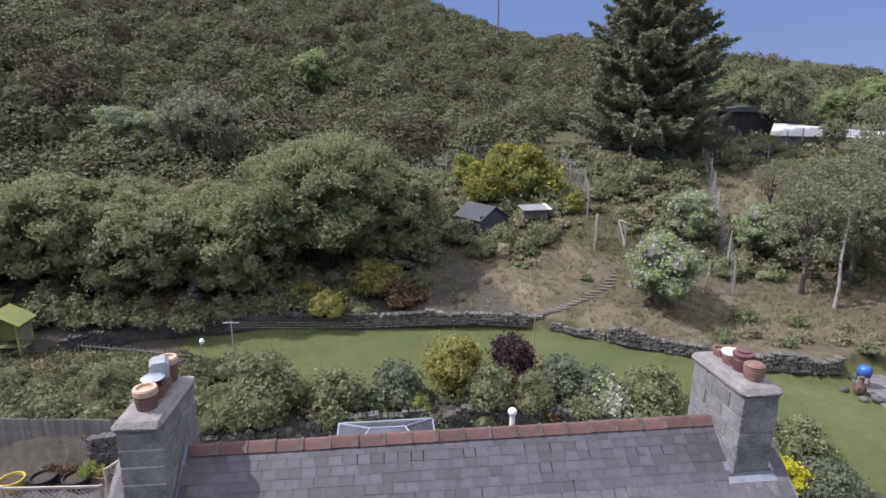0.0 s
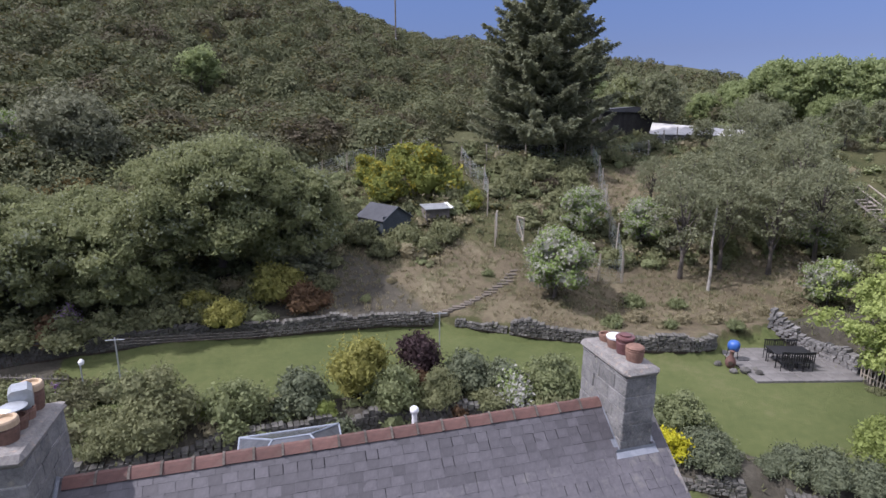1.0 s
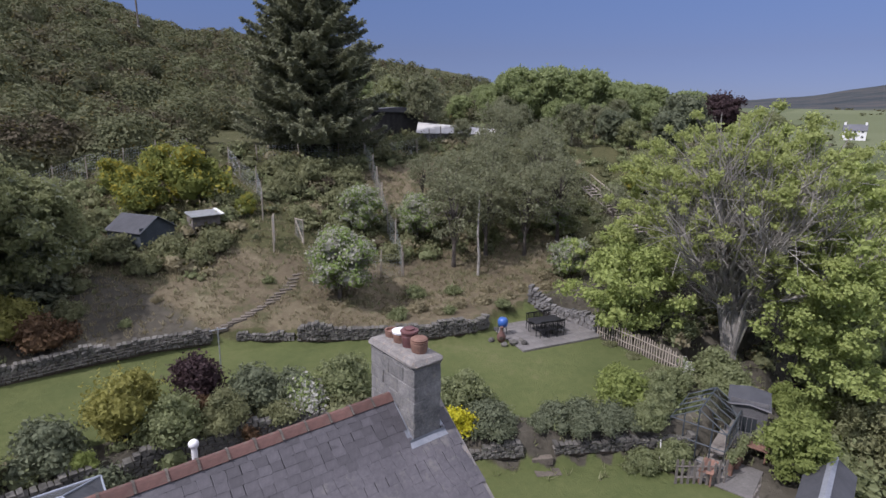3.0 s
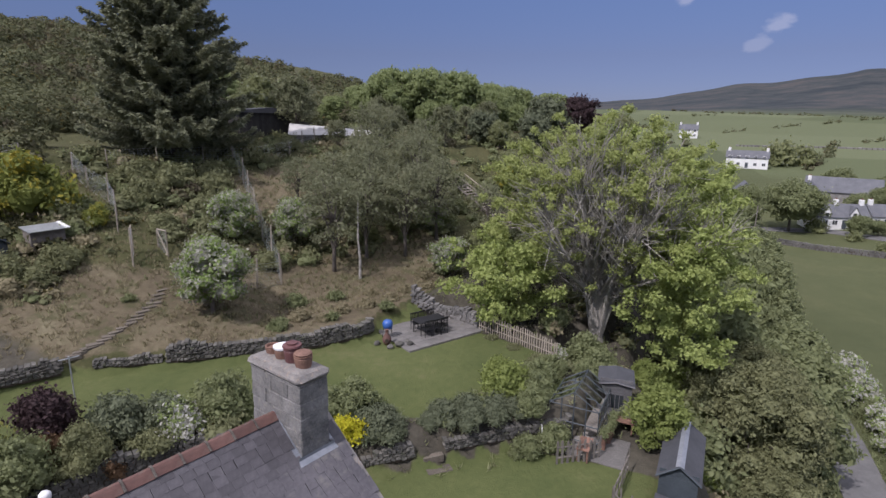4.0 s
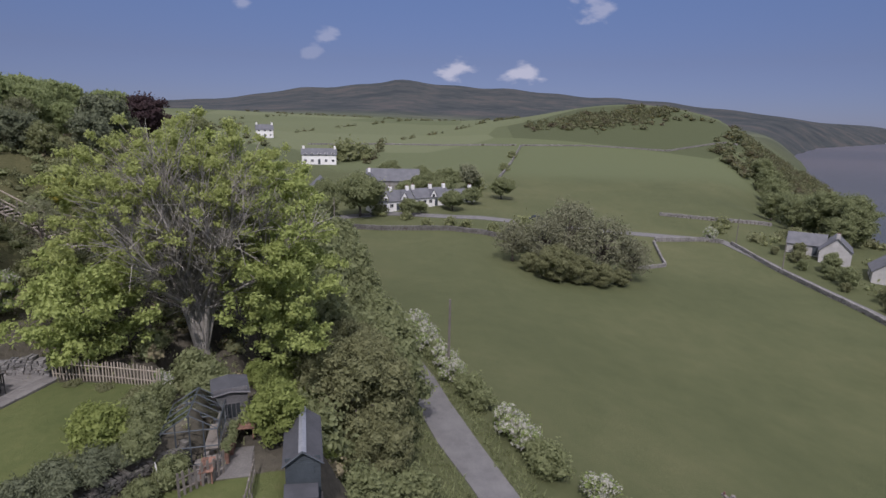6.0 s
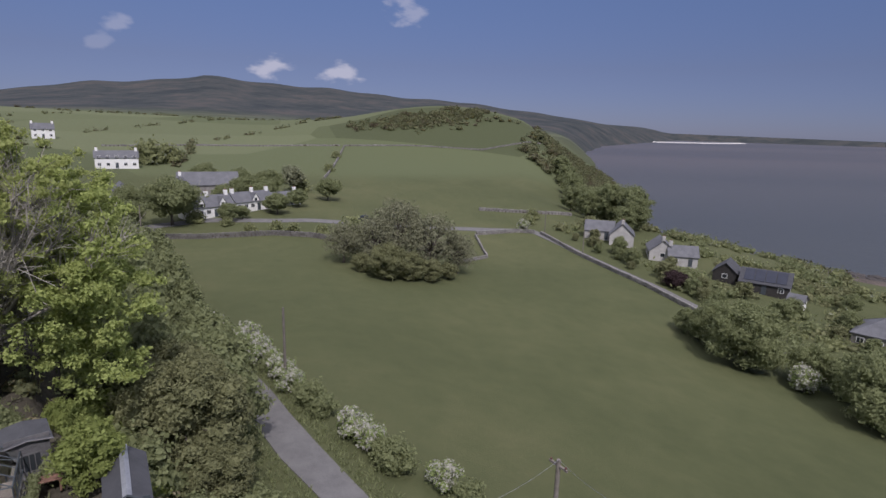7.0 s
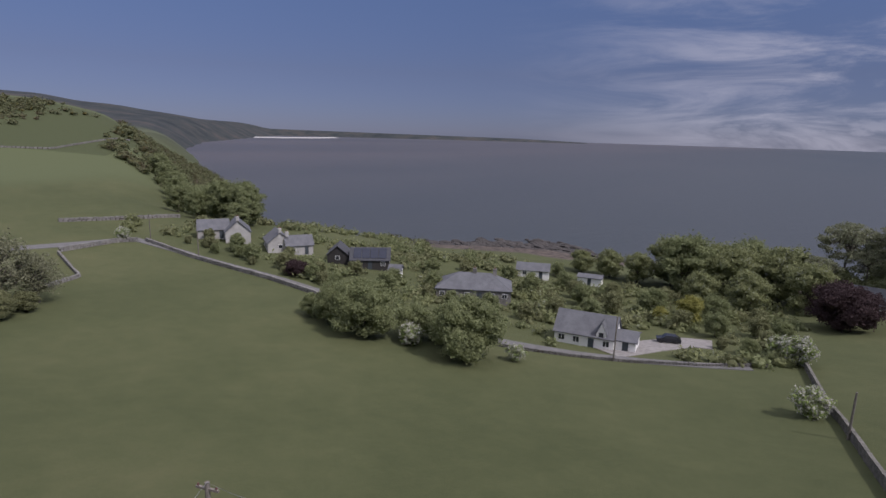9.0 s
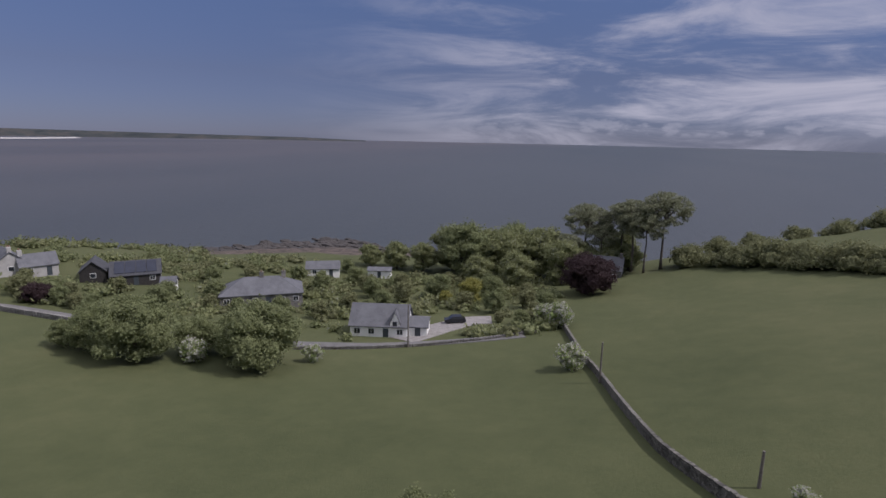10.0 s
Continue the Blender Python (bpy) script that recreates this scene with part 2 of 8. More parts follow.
def ground_build(nt, n, l, p):
    def att(name):
        a = n.new("ShaderNodeAttribute")
        a.attribute_name = name
        return a.outputs["Fac"]
    fine = noise_node(n, l, 3.0, 8, 0.75)
    mid = noise_node(n, l, 0.35, 5, 0.65)
    wide = noise_node(n, l, 0.03, 5, 0.6)
    f1 = mix(n, l, 0.5, fine, mid)
    f2 = mix(n, l, 0.5, f1, wide)
    scrub = ramp(n, l, f1, [(0.35, (0.035, 0.042, 0.016)), (0.65, (0.10, 0.095, 0.045))])
    field = ramp(n, l, f2, [(0.36, (0.061, 0.072, 0.032)), (0.5, (0.080, 0.090, 0.041)), (0.66, (0.106, 0.110, 0.053))])
    cells = n.new("ShaderNodeTexVoronoi")
    cells.inputs["Scale"].default_value = 0.0085
    l.new(n.new("ShaderNodeTexCoord").outputs["Object"], cells.inputs["Vector"])
    field = mix(n, l, att("upland"), field, ramp(n, l, cells.outputs["Color"], [(0.25, (0.066, 0.078, 0.037)), (0.5, (0.092, 0.108, 0.052)), (0.8, (0.118, 0.134, 0.070))]))
    lawn = ramp(n, l, f1, [(0.34, (0.066, 0.084, 0.029)), (0.55, (0.096, 0.111, 0.041)), (0.7, (0.136, 0.134, 0.064))])
    patchy = noise_node(n, l, 0.8, 6, 0.7)
    dry = ramp(n, l, f1, [(0.34, (0.070, 0.056, 0.037)), (0.52, (0.132, 0.110, 0.070)), (0.68, (0.200, 0.180, 0.112))])
    dry = mix(n, l, ramp(n, l, patchy, [(0.50, (0, 0, 0)), (0.62, (0.8, 0.8, 0.8))]), dry, (0.068, 0.070, 0.032))
    # moor tones with a blue lean: distance haze mixed into their own colour
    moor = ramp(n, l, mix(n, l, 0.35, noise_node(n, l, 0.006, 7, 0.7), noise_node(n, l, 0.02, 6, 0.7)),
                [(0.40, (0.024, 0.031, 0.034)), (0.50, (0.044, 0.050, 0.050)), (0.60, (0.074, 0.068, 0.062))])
    shore = ramp(n, l, f1, [(0.38, (0.03, 0.028, 0.026)), (0.62, (0.16, 0.13, 0.11))])
    earth = ramp(n, l, f1, [(0.36, (0.044, 0.040, 0.031)), (0.64, (0.112, 0.102, 0.078))])
    ragged = n.new("ShaderNodeMath")
    ragged.operation = "MULTIPLY_ADD"
    l.new(fine, ragged.inputs[0])
    ragged.inputs[1].default_value, ragged.inputs[2].default_value = 0.7, -0.35

    def over(col, name, other, sharp=True):
        s = n.new("ShaderNodeMath")
        l.new(att(name), s.inputs[0])
        l.new(ragged.outputs[0], s.inputs[1])
        k = ramp(n, l, s.outputs[0], [(0.40, (0, 0, 0)), (0.60, (1, 1, 1))]) if sharp else att(name)
        return mix(n, l, k, col, other)
    col = over(scrub, "field", field)
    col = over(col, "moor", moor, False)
    col = over(col, "dry", dry)
    col = over(col, "lawn", lawn)
    col = over(col, "earth", earth)
    col = over(col, "shore", shore)
    l.new(col, p.inputs["Base Color"])
    p.inputs["Roughness"].default_value = 0.95
    p.inputs["Specular IOR Level"].default_value = 0.15
    bump(n, l, p, fine, 0.7, 0.12)


def sea_build(nt, n, l, p):
    c = n.new("ShaderNodeTexCoord")
    m = n.new("ShaderNodeMapping")
    m.inputs["Scale"].default_value = (1.0, 0.35, 1.0)
    l.new(c.outputs["Object"], m.inputs[0])
    w = noise_node(n, l, 0.35, 6, 0.65, m.outputs[0])
    big = noise_node(n, l, 0.0016, 5, 0.6, m.outputs[0])
    s = n.new("ShaderNodeSeparateXYZ")
    l.new(c.outputs["Object"], s.inputs[0])
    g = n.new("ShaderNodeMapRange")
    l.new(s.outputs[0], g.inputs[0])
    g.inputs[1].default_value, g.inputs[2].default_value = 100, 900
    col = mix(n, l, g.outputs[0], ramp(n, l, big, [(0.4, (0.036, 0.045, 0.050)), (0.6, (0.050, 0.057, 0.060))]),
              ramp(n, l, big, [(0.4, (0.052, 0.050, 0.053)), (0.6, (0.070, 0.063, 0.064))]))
    l.new(col, p.inputs["Base Color"])
    p.inputs["Roughness"].default_value, p.inputs["IOR"].default_value = 0.42, 1.33
    bump(n, l, p, w, 0.9, 0.6)


def glass_build(nt, n, l, p):
    p.inputs["Base Color"].default_value = (0.75, 0.83, 0.82, 1)
    p.inputs["Roughness"].default_value, p.inputs["IOR"].default_value = 0.04, 1.45
    p.inputs["Transmission Weight"].default_value = 1.0


def pane_build(nt, n, l, p):
    p.inputs["Base Color"].default_value = (0.03, 0.035, 0.04, 1)
    p.inputs["Roughness"].default_value = 0.08


MAT = dict(
    ground=material("land", ground_build), sea=material("sea", sea_build), glass=material("glass", glass_build), pane=material("window_glass", pane_build),
    slate=surface("slate", (0.050, 0.047, 0.052), (0.098, 0.091, 0.097), 14, 1.1, 0.6, 0, 0.006, 0.24, (0.125, 0.118, 0.108)),
    ridge=surface("ridge_clay", (0.085, 0.044, 0.037), (0.145, 0.076, 0.060), 14, 2.0, 0.85, 0, 0.006, 0.2, (0.11, 0.09, 0.07)),
    dirtstone=surface("earthy_stone", (0.07, 0.060, 0.046), (0.165, 0.142, 0.112), 12, 1.5, 0.95, 0, 0.01, 0.2),
    lead=surface("lead", (0.17, 0.185, 0.21), (0.29, 0.305, 0.33), 12, 2, 0.5, 0.2, 0.003),
    palelead=surface("pale_lead", (0.21, 0.24, 0.28), (0.31, 0.34, 0.39), 12, 2, 0.5, 0.1, 0.002),
    roofglass=surface("grey_roof_glass", (0.060, 0.064, 0.074), (0.105, 0.110, 0.122), 6, 1.5, 0.22, 0, 0.0),
    chimney=surface("chimney_stone", (0.095, 0.094, 0.092), (0.25, 0.243, 0.23), 22, 3.2, 0.95, 0, 0.03, 0.10, (0.24, 0.225, 0.19)),
    cement=surface("cement", (0.125, 0.118, 0.11), (0.27, 0.255, 0.235), 26, 4.0, 0.95, 0, 0.022, 0, (0.30, 0.24, 0.19)),
    mortar=surface("mortar", (0.34, 0.33, 0.31), (0.50, 0.48, 0.45), 30, 3, 0.95, 0, 0.006),
    clay=surface("clay_pot", (0.12, 0.066, 0.048), (0.23, 0.130, 0.092), 18, 5, 0.8, 0, 0.004, 0.25),
    buffclay=surface("buff_clay", (0.34, 0.25, 0.16), (0.50, 0.38, 0.25), 18, 5, 0.8, 0, 0.004),
    redclay=surface("dark_red_clay", (0.085, 0.036, 0.036), (0.15, 0.066, 0.062), 18, 5, 0.55, 0, 0.003),
    zinc=surface("zinc", (0.34, 0.36, 0.37), (0.52, 0.54, 0.55), 10, 3, 0.45, 0.6, 0.002),
    white=surface("white_render", (0.66, 0.66, 0.63), (0.80, 0.80, 0.78), 8, 0.5, 0.85, 0, 0.004),
    palestone=surface("pale_stone_wall", (0.30, 0.295, 0.28), (0.46, 0.45, 0.43), 6, 0.6, 0.9, 0, 0.01, 0.05),
    granite=surface("garden_stone", (0.042, 0.041, 0.036), (0.150, 0.142, 0.126), 9, 1.6, 0.95, 0, 0.02, 0.45, (0.085, 0.092, 0.055)),
    drystone=surface("field_stone", (0.085, 0.083, 0.078), (0.25, 0.24, 0.225), 5, 0.7, 0.95, 0, 0.03, 0.3),
    paving=surface("paving", (0.098, 0.093, 0.087), (0.18, 0.171, 0.160), 14, 1.5, 0.92, 0, 0.006, 0.12),
    oldwood=surface("grey_wood", (0.10, 0.088, 0.075), (0.22, 0.20, 0.175), 25, 2, 0.9, 0, 0.006, 0.2),
    palewood=surface("pale_wood", (0.22, 0.19, 0.15), (0.36, 0.32, 0.26), 25, 2, 0.9, 0, 0.005, 0.15),
    darkwood=surface("dark_timber", (0.018, 0.017, 0.016), (0.05, 0.046, 0.042), 20, 2, 0.85, 0, 0.006, 0.2),
    felt=surface("roof_felt", (0.038, 0.040, 0.046), (0.072, 0.075, 0.083), 30, 1.5, 0.9, 0, 0.004),
    bluepaint=surface("blue_grey_paint", (0.034, 0.044, 0.052), (0.060, 0.074, 0.085), 20, 2, 0.7, 0, 0.003),
    shedboard=surface("weathered_shed_boards", (0.075, 0.074, 0.078), (0.145, 0.142, 0.146), 20, 2, 0.85, 0, 0.004, 0.15),
    lime=surface("lime_paint", (0.17, 0.19, 0.05), (0.25, 0.27, 0.085), 20, 2, 0.7, 0, 0.003),
    blue=surface("blue_plastic", (0.03, 0.09, 0.30), (0.05, 0.13, 0.40), 10, 2, 0.4, 0, 0.001),
    black=surface("black_metal", (0.012, 0.012, 0.013), (0.03, 0.03, 0.032), 20, 2, 0.5, 0.3, 0.001),
    whitem=surface("white_metal", (0.62, 0.62, 0.61), (0.78, 0.78, 0.77), 12, 2, 0.5, 0, 0.001),
    red=surface("red_plastic", (0.26, 0.05, 0.035), (0.38, 0.08, 0.05), 10, 2, 0.5, 0, 0.001),
    yellowp=surface("yellow_glaze", (0.42, 0.30, 0.04), (0.55, 0.42, 0.08), 10, 2, 0.35, 0, 0.001),
    yardstone=surface("dark_yard_stone", (0.045, 0.043, 0.041), (0.115, 0.110, 0.104), 16, 1.2, 0.95, 0, 0.01, 0, (0.075, 0.082, 0.055)),
    soil=surface("soil", (0.03, 0.022, 0.016), (0.075, 0.058, 0.042), 25, 3, 0.97, 0, 0.02),
    gravel=surface("gravel", (0.16, 0.15, 0.142), (0.30, 0.285, 0.27), 18, 1.2, 0.95, 0, 0.01),
    bark=surface("bark", (0.055, 0.046, 0.038), (0.15, 0.13, 0.11), 12, 2, 0.95, 0, 0.03, 0.2),
    palebark=surface("pale_bark", (0.22, 0.205, 0.18), (0.40, 0.38, 0.34), 10, 2, 0.9, 0, 0.01),
    twig=surface("twigs", (0.19, 0.178, 0.155), (0.35, 0.33, 0.29), 10, 2, 0.95, 0, 0.01),
    farslate=surface("far_slates", (0.072, 0.075, 0.084), (0.138, 0.142, 0.153), 6, 0.6, 0.75, 0, 0.01),
    panel=surface("solar_panel", (0.018, 0.022, 0.036), (0.032, 0.038, 0.058), 5, 1, 0.2, 0, 0.0),
    paleroof=surface("pale_sheet_roof", (0.42, 0.41, 0.39), (0.54, 0.53, 0.50), 5, 0.6, 0.8, 0, 0.004),
    tarmac=surface("old_tarmac", (0.095, 0.094, 0.092), (0.165, 0.162, 0.158), 14, 0.8, 0.9, 0, 0.006),
    net=surface("green_grey_mesh", (0.16, 0.18, 0.17), (0.24, 0.26, 0.25), 10, 2, 0.7, 0, 0.0),
    darkcar=surface("dark_car_paint", (0.02, 0.022, 0.028), (0.035, 0.037, 0.045), 3, 1, 0.25, 0.3, 0.0),
    rock=surface("shore_rock", (0.028, 0.026, 0.025), (0.085, 0.076, 0.07), 3, 0.4, 0.9, 0, 0.08),
    # leaves
    gorse=leafy("gorse", (0.030, 0.035, 0.019), (0.080, 0.085, 0.043), (0.115, 0.100, 0.036), 0.06, 0.34, 0.10, (0.058, 0.049, 0.031)),
    gorse_flower=leafy("gorse_in_flower", (0.05, 0.066, 0.020), (0.13, 0.140, 0.036), (0.34, 0.30, 0.05), 0.20, 0.6, 0.2),
    broad=leafy("dark_broad_leaf", (0.060, 0.068, 0.033), (0.142, 0.152, 0.074), (0.30, 0.32, 0.22), 0.02, 0.35, 0.25),
    sycamore=leafy("sycamore_leaf", (0.086, 0.110, 0.036), (0.196, 0.224, 0.076), None, 0, 0.3, 0.22),
    grass_tree=leafy("mid_green_leaf", (0.057, 0.067, 0.033), (0.134, 0.148, 0.074), None, 0, 0.4, 0.25),
    lightleaf=leafy("light_green_leaf", (0.070, 0.088, 0.038), (0.156, 0.180, 0.082), None, 0, 0.4, 0.3),
    olive=leafy("olive_leaf", (0.050, 0.056, 0.029), (0.124, 0.128, 0.066), None, 0, 0.4, 0.2),
    golden_olive=leafy("young_leaf", (0.098, 0.114, 0.040), (0.205, 0.228, 0.084), None, 0, 0.4, 0.3),
    spruce=leafy("spruce_needle", (0.068, 0.074, 0.047), (0.130, 0.136, 0.085), None, 0, 0.5, 0.15),
    pine=leafy("thin_pine_needle", (0.058, 0.063, 0.037), (0.128, 0.134, 0.080), None, 0, 0.5, 0.25),
    blossom=leafy("hawthorn_in_blossom", (0.05, 0.075, 0.025), (0.14, 0.18, 0.06), (0.40, 0.395, 0.33), 0.46, 0.9, 0.2),
    whitebloom=leafy("white_bloom", (0.06, 0.085, 0.03), (0.15, 0.18, 0.07), (0.50, 0.49, 0.44), 0.48, 0.9, 0.2),
    purple=leafy("purple_leaf", (0.015, 0.011, 0.011), (0.038, 0.025, 0.026), None, 0, 1.2, 0.15),
    golden=leafy("golden_leaf", (0.080, 0.080, 0.022), (0.165, 0.160, 0.050), None, 0, 1.0, 0.25),
    yellow=leafy("yellow_flower", (0.20, 0.16, 0.01), (0.32, 0.27, 0.02), None, 0, 1.0, 0.2),
    limeleaf=leafy("yellowish_leaf", (0.062, 0.078, 0.024), (0.140, 0.164, 0.052), None, 0, 0.8, 0.25),
    lavender=leafy("grey_green_leaf", (0.036, 0.044, 0.028), (0.088, 0.098, 0.060), None, 0, 1.0, 0.15),
    bronze=leafy("bronze_leaf", (0.040, 0.026, 0.016), (0.094, 0.060, 0.034), None, 0, 1.0, 0.2),
    rust=leafy("rusty_leaf", (0.062, 0.050, 0.024), (0.130, 0.100, 0.042), None, 0, 1.0, 0.2),
    lilac=leafy("lilac_flower", (0.07, 0.08, 0.05), (0.14, 0.15, 0.09), (0.36, 0.24, 0.40), 0.6, 1.2, 0.2),
    greytwig=leafy("grey_twigs", (0.060, 0.062, 0.039), (0.112, 0.115, 0.073), None, 0, 0.5, 0.1),
    dryscrub=leafy("dry_scrub", (0.072, 0.064, 0.038), (0.155, 0.138, 0.085), None, 0, 0.8, 0.15),
)
for m in ("glass",):
    MAT[m].use_backface_culling = False

# ---- building blocks ----
class Geo:
    """Collects vertices and faces of one mesh."""

    def __init__(self):
        self.v, self.f, self.n = [], [], 0

    def add(self, verts, faces):
        verts = np.asarray(verts, float).reshape(-1, 3)
        self.v.append(verts)
        for fa in faces if isinstance(faces, list) else [faces]:
            fa = np.asarray(fa, int)
            self.f.append((fa.reshape(-1, fa.shape[-1]) + self.n))
        self.n += len(verts)
        return self

    def box(self, x0, x1, y0, y1, z0, z1, m=None, chamfer=0.0):
        c = min(chamfer, 0.45 * min(x1 - x0, y1 - y0, z1 - z0))
        if c <= 0:
            v = np.array([(x, y, z) for z in (z0, z1) for y in (y0, y1) for x in (x0, x1)], float)
            fs = [np.array([(0, 2, 3, 1), (4, 5, 7, 6), (0, 1, 5, 4), (1, 3, 7, 5), (3, 2, 6, 7), (2, 0, 4, 6)])]
        else:
            bm = bmesh.new()
            bmesh.ops.create_cube(bm, size=1, matrix=Matrix.LocRotScale(((x0 + x1) / 2, (y0 + y1) / 2, (z0 + z1) / 2), None, (x1 - x0, y1 - y0, z1 - z0)))
            bmesh.ops.bevel(bm, geom=bm.edges[:], offset=c, segments=1, affect="EDGES")
            v = np.array([q.co[:] for q in bm.verts])
            bm.verts.index_update()
            q4 = [[q.index for q in fa.verts] for fa in bm.faces if len(fa.verts) == 4]
            q3 = [[q.index for q in fa.verts] for fa in bm.faces if len(fa.verts) == 3]
            fs = [np.array(q) for q in (q4, q3) if q]
            bm.free()
        return self.add(moved(v, m), fs)

    def prism(self, outline, y0, y1, m=None):
        """An outline in x and z, drawn from y0 to y1."""
        o = np.array(outline, float)
        k = len(o)
        v = np.concatenate([np.c_[o[:, 0], np.full(k, y0), o[:, 1]], np.c_[o[:, 0], np.full(k, y1), o[:, 1]]])
        i = np.arange(k)
        j = (i + 1) % k
        return self.add(moved(v, m), [np.c_[i, j, j + k, i + k], i[None, :], (i[::-1] + k)[None, :]])

    def tube(self, points, radii, sides=6, m=None, caps=True):
        p = np.array(points, float)
        r = np.broadcast_to(np.asarray(radii, float), (len(p),))
        d = np.gradient(p, axis=0)
        d /= np.linalg.norm(d, axis=1)[:, None] + 1e-9
        ref = np.array([0, 0, 1.0]) if abs(d[:, 2]).mean() < 0.8 else np.array([1.0, 0, 0])
        a = np.cross(d, ref)
        a /= np.linalg.norm(a, axis=1)[:, None] + 1e-9
        b = np.cross(d, a)
        t = np.linspace(0, 2 * np.pi, sides, endpoint=False)
        v = (p[:, None] + r[:, None, None] * (np.cos(t)[None, :, None] * a[:, None] + np.sin(t)[None, :, None] * b[:, None])).reshape(-1, 3)
        i = np.arange(len(p) - 1)[:, None] * sides + np.arange(sides)[None]
        j = np.arange(len(p) - 1)[:, None] * sides + (np.arange(sides)[None] + 1) % sides
        fs = [np.stack([i, j, j + sides, i + sides], -1).reshape(-1, 4)]
        if caps:
            fs += [np.arange(sides)[::-1][None], (np.arange(sides) + (len(p) - 1) * sides)[None]]
        return self.add(moved(v, m), fs)

    def lathe(self, profile, sides=16, m=None):
        """A profile of radius and height, turned round z."""
        pr = np.array(profile, float)
        t = np.linspace(0, 2 * np.pi, sides, endpoint=False)
        v = np.stack([pr[:, 0, None] * np.cos(t), pr[:, 0, None] * np.sin(t), np.repeat(pr[:, 1, None], sides, 1)], -1).reshape(-1, 3)
        i = np.arange(len(pr) - 1)[:, None] * sides + np.arange(sides)[None]
        j = np.arange(len(pr) - 1)[:, None] * sides + (np.arange(sides)[None] + 1) % sides
        fs = [np.stack([i, j, j + sides, i + sides], -1).reshape(-1, 4), np.arange(sides)[::-1][None], (np.arange(sides) + (len(pr) - 1) * sides)[None]]
        return self.add(moved(v, m), fs)

    def mesh(self, name):
        me = bpy.data.meshes.new(name)
        v = np.concatenate(self.v)
        sizes = np.concatenate([np.full(len(fa), fa.shape[1]) for fa in self.f])
        loops = np.concatenate([fa.ravel() for fa in self.f])
        me.vertices.add(len(v))
        me.vertices.foreach_set("co", v.ravel())
        me.loops.add(len(loops))
        me.loops.foreach_set("vertex_index", loops)
        me.polygons.add(len(sizes))
        me.polygons.foreach_set("loop_start", np.concatenate([[0], np.cumsum(sizes)[:-1]]))
        me.update(calc_edges=True)
        me.shade_flat()
        return me


def moved(v, m):
    if m is None:
        return v
    m = np.array(m)
    return v @ m[:3, :3].T + m[:3, 3]


def part(name, geo, mat, parent=None, label="", smooth=False):
    me = geo if isinstance(geo, bpy.types.Mesh) else geo.mesh(name)
    if not me.materials:
        me.materials.append(MAT[mat])
    if smooth:
        me.shade_smooth()
    ob = new(name, me)
    ob.parent = parent
    return tagged(ob, label)


def thing(name, label, category, m=None, group="", kind=""):
    """An Empty at the thing's base, that its parts hang on."""
    ob = new(name)
    ob.empty_display_size = 0.2
    if m is not None:
        ob.matrix_basis = m
    return tagged(ob, label, category, group, kind)


def on(x, y, turn=0.0, up=0.0, size=1.0):
    """A pose on the land."""
    return pose(x, y, float(ground_z(x, y)) + up, 0, 0, turn) @ Matrix.Diagonal((size, size, size, 1))


def leaf_cards(g, p, nrm, size, rng, loose=0.62):
    """Folded leaves at p that face roughly along nrm; loose: how far they turn away from it."""
    k = len(p)
    nrm = nrm + rng.normal(0, loose, (k, 3))
    nrm /= np.linalg.norm(nrm, axis=1)[:, None] + 1e-9
    a = np.cross(nrm, rng.normal(0, 1, (k, 3)))
    a /= np.linalg.norm(a, axis=1)[:, None] + 1e-9
    b = np.cross(nrm, a)
    s = size * rng.uniform(0.6, 1.35, (k, 1))
    w = s * rng.uniform(0.45, 0.75, (k, 1))
    v = np.stack([p - a * s, p + b * w + nrm * s * 0.18, p + a * s, p - b * w + nrm * s * 0.18], 1).reshape(-1, 3)
    g.add(v, np.arange(4 * k).reshape(-1, 4))


def twig_cards(g, p, axis, length, width, rng):
    """Narrow needle sprays at p, drawn out along axis."""
    k = len(p)
    axis = axis / (np.linalg.norm(axis, axis=1)[:, None] + 1e-9)
    b = np.cross(axis, rng.normal(0, 1, (k, 3)) + (0, 0, 1.2))
    b /= np.linalg.norm(b, axis=1)[:, None] + 1e-9
    n = np.cross(axis, b)
    length, width = np.broadcast_to(length, (k,))[:, None], np.broadcast_to(width, (k,))[:, None]
    v = np.stack([p, p + axis * length * 0.45 + b * width + n * width * 0.3, p + axis * length, p + axis * length * 0.45 - b * width + n * width * 0.3], 1).reshape(-1, 3)
    g.add(v, np.arange(4 * k).reshape(-1, 4))


def sphere_dirs(k, rng):
    d = rng.normal(0, 1, (k, 3))
    return d / np.linalg.norm(d, axis=1)[:, None]


def lump(g, c, r, rng, seg=7, rings=5, rough=0.14):
    """The dense inside of a clump of leaves."""
    t, u = np.linspace(0, 2 * np.pi, seg, endpoint=False), np.linspace(0.12, np.pi - 0.12, rings)
    d = np.stack([np.sin(u)[:, None] * np.cos(t), np.sin(u)[:, None] * np.sin(t), np.repeat(np.cos(u)[:, None], seg, 1)], -1)
    v = d * (1 + rng.uniform(-rough, rough, d.shape[:2])[..., None]) * np.asarray(r) + np.asarray(c)
    i = np.arange(rings - 1)[:, None] * seg + np.arange(seg)[None]
    j = np.arange(rings - 1)[:, None] * seg + (np.arange(seg)[None] + 1) % seg
    g.add(v.reshape(-1, 3), [np.stack([i, i + seg, j + seg, j], -1).reshape(-1, 4), np.arange(seg)[None], (np.arange(seg)[::-1] + (rings - 1) * seg)[None]])


